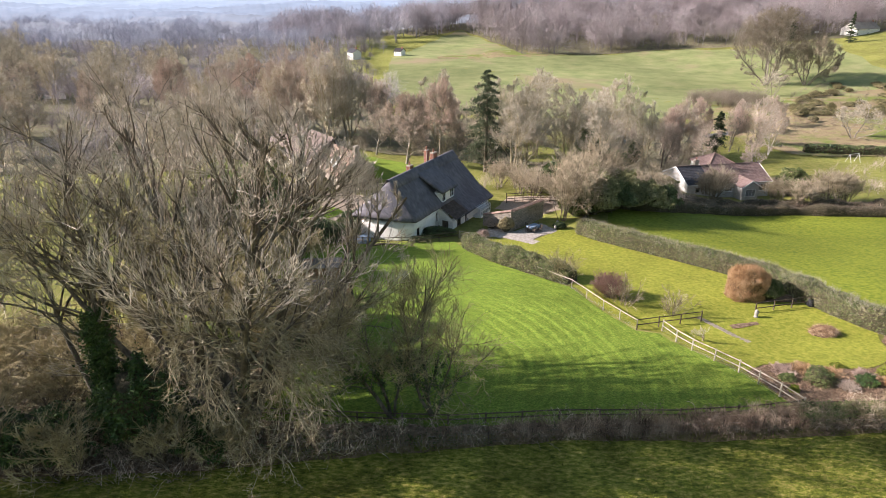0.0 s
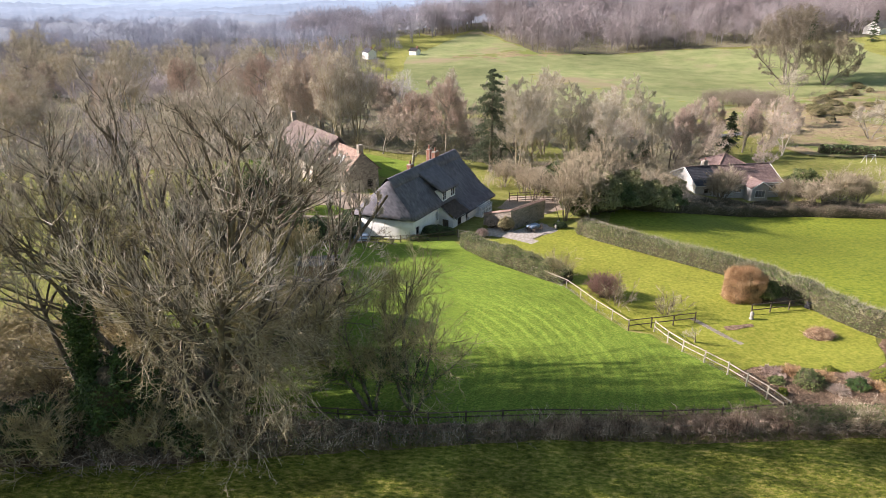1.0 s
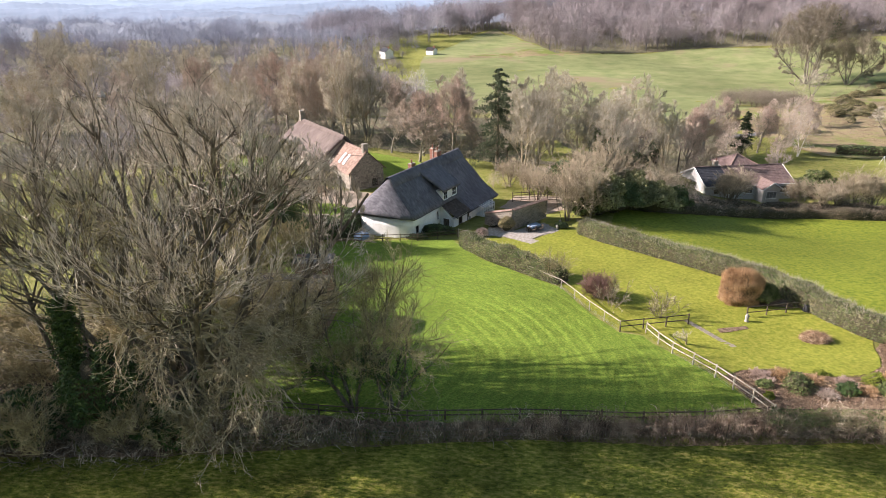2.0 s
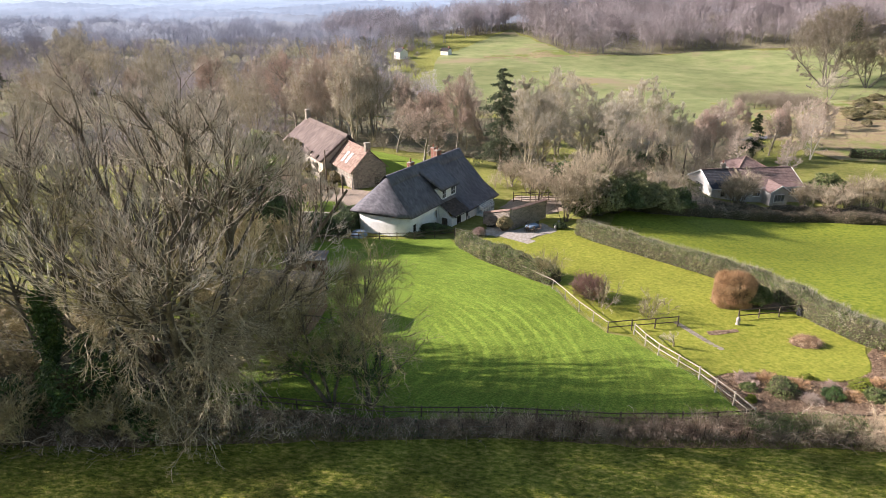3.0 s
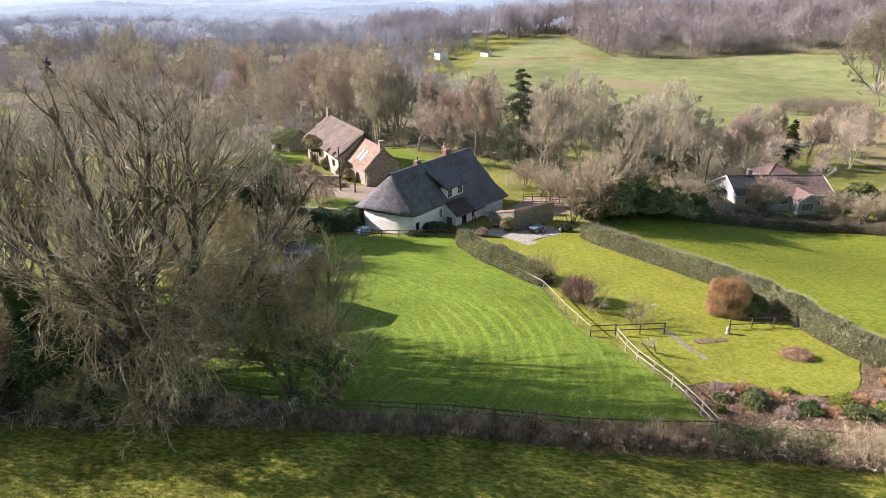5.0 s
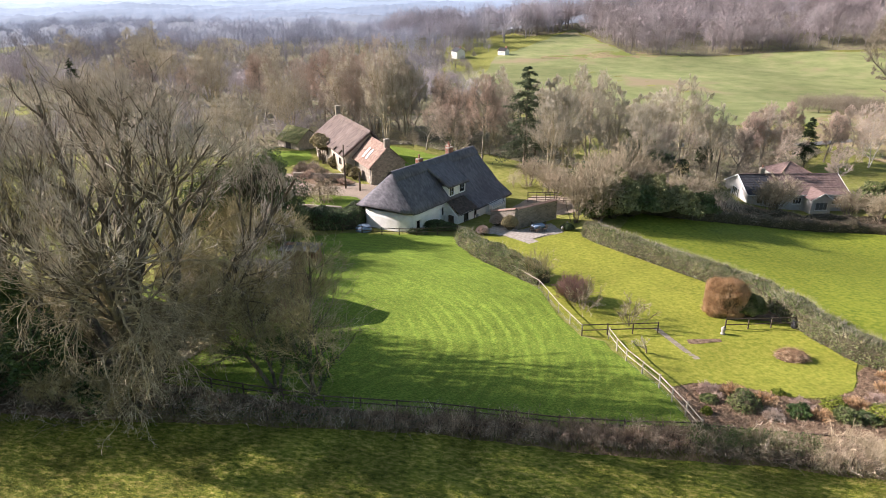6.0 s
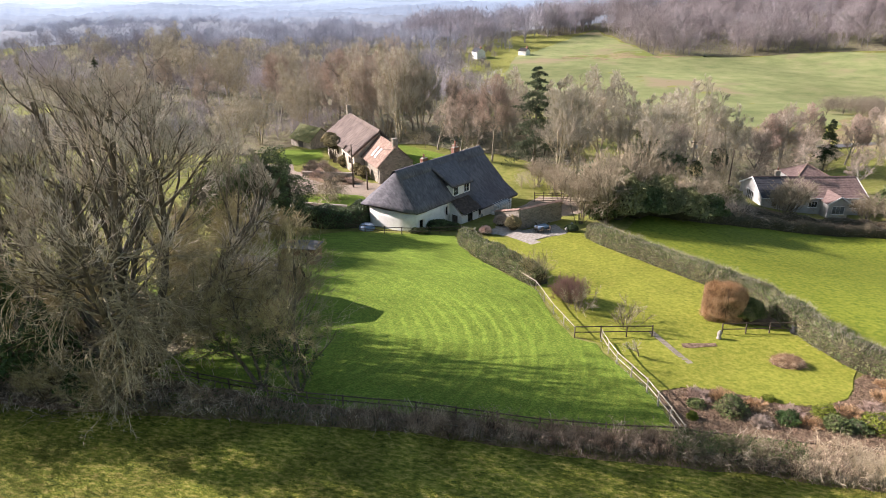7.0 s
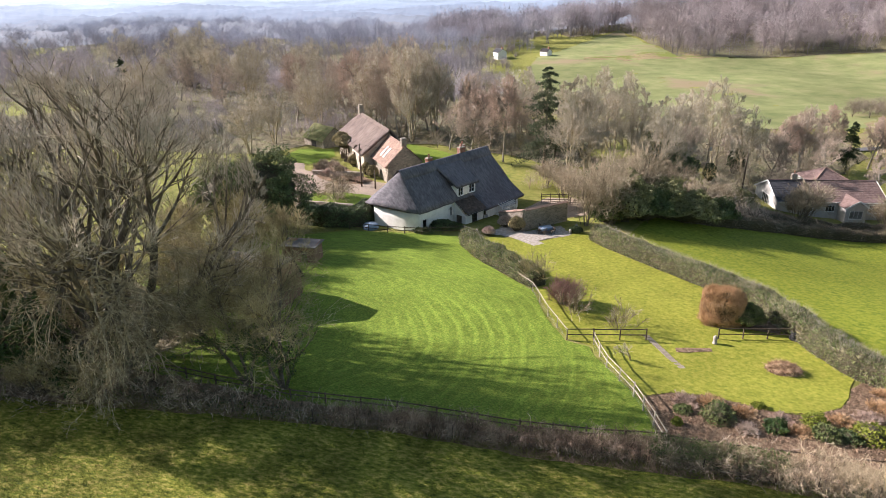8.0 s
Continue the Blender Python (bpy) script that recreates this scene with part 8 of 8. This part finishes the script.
def bramble(name, outline, n, seed, height, material, label, reach=1.4, thick=0.015):
    """A tangle of arching stems rooted over an outline."""
    g = np.random.default_rng(seed)
    P = on_land(fill(g, outline, n))
    a = g.random(n) * 2 * math.pi
    clump = np.array([noise.noise((x * 0.55, y * 0.55, seed)) + 0.5 * noise.noise((x * 1.4, y * 1.4, seed)) for x, y in P[:, :2]])
    h = height * (0.4 + 0.8 * g.random(n)) * np.clip(1 + 0.9 * clump, 0.35, 1.8)
    r = reach * (0.3 + 0.9 * g.random(n))
    k = 5
    pts = []
    for i in range(k + 1):
        s = i / k
        pts.append(P + np.stack([np.cos(a) * r * s, np.sin(a) * r * s, h * 2.4 * s * (1 - 0.72 * s)], 1) + g.normal(size=(n, 3)) * 0.05 * (s > 0))
    w = thick * (0.55 + 1.6 * g.random(n) ** 3)
    groups = [(pts[i], pts[i + 1], w * (1 - 0.12 * i), w * (1 - 0.12 * (i + 1)), 3) for i in range(k - 1)] + [(pts[k - 1], pts[k], w * 0.5, np.zeros(n), 3)]
    for j in range(2):
        i = 2 + j
        d = unit(g.normal(size=(n, 3)) + np.array([0, 0, 0.6]))
        groups.append((pts[i], pts[i] + d * (0.25 + 0.35 * g.random(n))[:, None], np.full(n, thick * 0.6), np.zeros(n), 3))
    return tagged(put(name, limbs(name, groups, False), material), label, "undergrowth", kind="stuff")


bramble("bramble_bank", STRIP, 4600, 211, 0.95, M["bramble"], "shaded tangle of dead bramble along the boundary")
bramble("bramble_bank", [(4, 33.2), (15.8, 34.1), (24, 34.8), (34, 35.0), (34, 36.5), (24.4, 36.6), (16, 35.4), (4, 34.9)], 2600, 212, 1.05, M["dead_stem"], "brown dead stems in the hedge bottom", 0.8, 0.014)
bramble("bramble_bank", [(-40, 27.5), (-14, 29.4), (-14, 33), (-40, 33)], 1500, 213, 0.8, M["bramble"], "dead stems under the hedgerow trees")
GLADE = [(-62, 33), (-24, 33), (-12.5, 36.5), (-11.5, 43.5), (-16, 47), (-28, 52), (-62, 48)]
drape("thicket_ground", wobbly(GLADE, 0.6), M["wood_floor"], 0.12, 1.5, "leaf-strewn ground under the hedgerow trees", 0.1)
bramble("bramble_bank", GLADE, 3600, 217, 1.2, M["bramble"], "brown dead stems under the hedgerow trees", 1.4, 0.014)
P = on_land(fill(rng, STRIP, 16000)) + rng.normal(size=(16000, 3)) * np.array([0.1, 0.1, 0.0]) + np.array([0, 0, 1]) * (rng.random((16000, 1)) ** 1.5 * 0.9)
tagged(put("hedge_leaves", leaves("hedge_leaves", P, 0.055, rng), M["ivy"]), "scattered dark bramble and ivy leaves", "undergrowth", kind="stuff")
P = on_land(fill(rng, STRIP, 14000), 0.02) + np.array([0, 0, 1]) * (rng.random((14000, 1)) ** 2 * 0.5)
tagged(put("leaf_litter", leaves("leaf_litter", P, 0.05, rng), M["bramble"]), "dead brown leaves in the hedge bottom", "undergrowth", kind="stuff")
REEDS = [(30.5, 34.8), (36, 34.9), (50, 35.4), (50, 38.5), (36, 37.6), (32.5, 37.3)]
bramble("dry_reeds", REEDS, 3400, 214, 1.5, M["straw"], "bank of pale dry reed grass", 1.1, 0.012)
bramble("bramble_bank", [(8, 33.9), (16, 34.6), (24, 35.2), (24, 36.4), (16, 35.3), (8, 35.0)], 1900, 215, 1.2, M["dead_stem"], "reddish-brown dead stems in the hedge bottom", 1.2, 0.011)
BUSH = [(23.6, 35.0), (31.6, 35.4), (31.8, 37.1), (24.5, 36.8)]
bramble("bramble_bank", BUSH, 500, 216, 1.25, M["twig_pale"], "arching pale bramble stems over dark leaves", 1.5, 0.014)
P = on_land(fill(rng, BUSH, 9000)) + np.array([0, 0, 1]) * (rng.random((9000, 1)) ** 0.8 * 1.15)
tagged(put("hedge_leaves", leaves("hedge_leaves", P, 0.06, rng), M["hedge"]), "dark green-grey bramble leaves in the hedge", "undergrowth", kind="stuff")

# rough grass of the near field
NEARFIELD = [(-30, 20), (45, 22), (50, 35.0), (30, 34.4), (17.7, 33.4), (7.5, 33.2), (-3.6, 31.8), (-14, 30.2), (-30, 28)]
drape("rough_field_ground", wobbly([(-70, 5), (80, 5), (80, 33.4), (50, 35.2), (30, 34.6), (17.7, 33.6), (7.5, 33.4), (-3.6, 32.0), (-14, 30.4), (-70, 26)], 0.3), M["rough_grass"], 0.15, 1.5, "rough tussocky grass of the near field", 0.12)
P = on_land(fill(rng, NEARFIELD, 42000), 0.13)
tagged(put("field_tussocks", blades("field_tussocks", P, 0.2, 0.015, rng, 0.7), M["turf"]), "tufts of rough field grass", "grass", kind="stuff")
P = on_land(fill(rng, [(-26, 36.5), (0, 35.2), (24.4, 37.4), (21, 46), (-24, 50)], 28000), 0.03)
tagged(put("paddock_tufts", blades("paddock_tufts", P, 0.09, 0.012, rng, 0.7), M["turf"]), "short tufts of paddock grass", "grass", kind="stuff")
P = on_land(fill(rng, [(-14, 30.2), (7.5, 32.8), (30, 34.0), (46, 34.6), (46, 35.6), (24, 35.2), (0, 34.0), (-14, 32)], 9000), 0.05)
tagged(put("verge_grass", blades("verge_grass", P, 0.3, 0.011, rng, 0.6), M["turf"]), "long grass at the hedge foot", "grass", kind="stuff")

# scrub between the buildings and the trees
far_wood("scrub", [(20, 101), (34, 101), (46, 106), (44, 118), (30, 116), (8, 112), (4, 104), (12, 103)], 90, 221, 4.2, M["twig_brown"], "brown leafless scrub under the trees", 50)
VALE = [(-40, 142), (10, 126), (40, 124), (60, 150), (100, 190), (90, 215), (20, 170), (-40, 170)]
far_wood("scrub", VALE, 95, 222, 5.5, M["twig_bush"], "brown leafless scrub in the valley", 60)
far_wood("scrub", VALE, 55, 227, 4.5, M["twig_olive"], "olive willow scrub in the valley", 60)
far_wood("scrub", [(-110, 90), (-48, 118), (-42, 134), (-60, 200), (-150, 205), (-160, 120)], 200, 223, 6.0, M["twig_far"], "grey-brown leafless scrub round the longhouse", 70)
far_wood("scrub", [(44, 108.5), (54, 114.5), (63, 116.5), (100, 115.5), (100, 120), (66, 121), (46, 118)], 70, 226, 2.2, M["bramble"], "low dark leafless scrub before the bungalow", 50)
far_wood("scrub", [(70, 121), (130, 116), (140, 140), (100, 156), (84, 140)], 60, 224, 4.5, M["twig_brown"], "brown leafless scrub by the lane", 50)
far_wood("scrub", [(110, 200), (210, 240), (240, 330), (180, 330), (120, 250)], 170, 225, 3.4, M["twig_bush"], "rough scrub and gorse on the bank", 50)
bramble("woodland_undergrowth", [(-60, 112), (-44, 138), (-20, 142), (6, 126), (40, 124), (60, 150), (84, 190), (60, 205), (0, 190), (-60, 180)], 2600, 231, 1.3, M["twig_bush"], "brown dead undergrowth on the woodland floor", 2.2, 0.035)
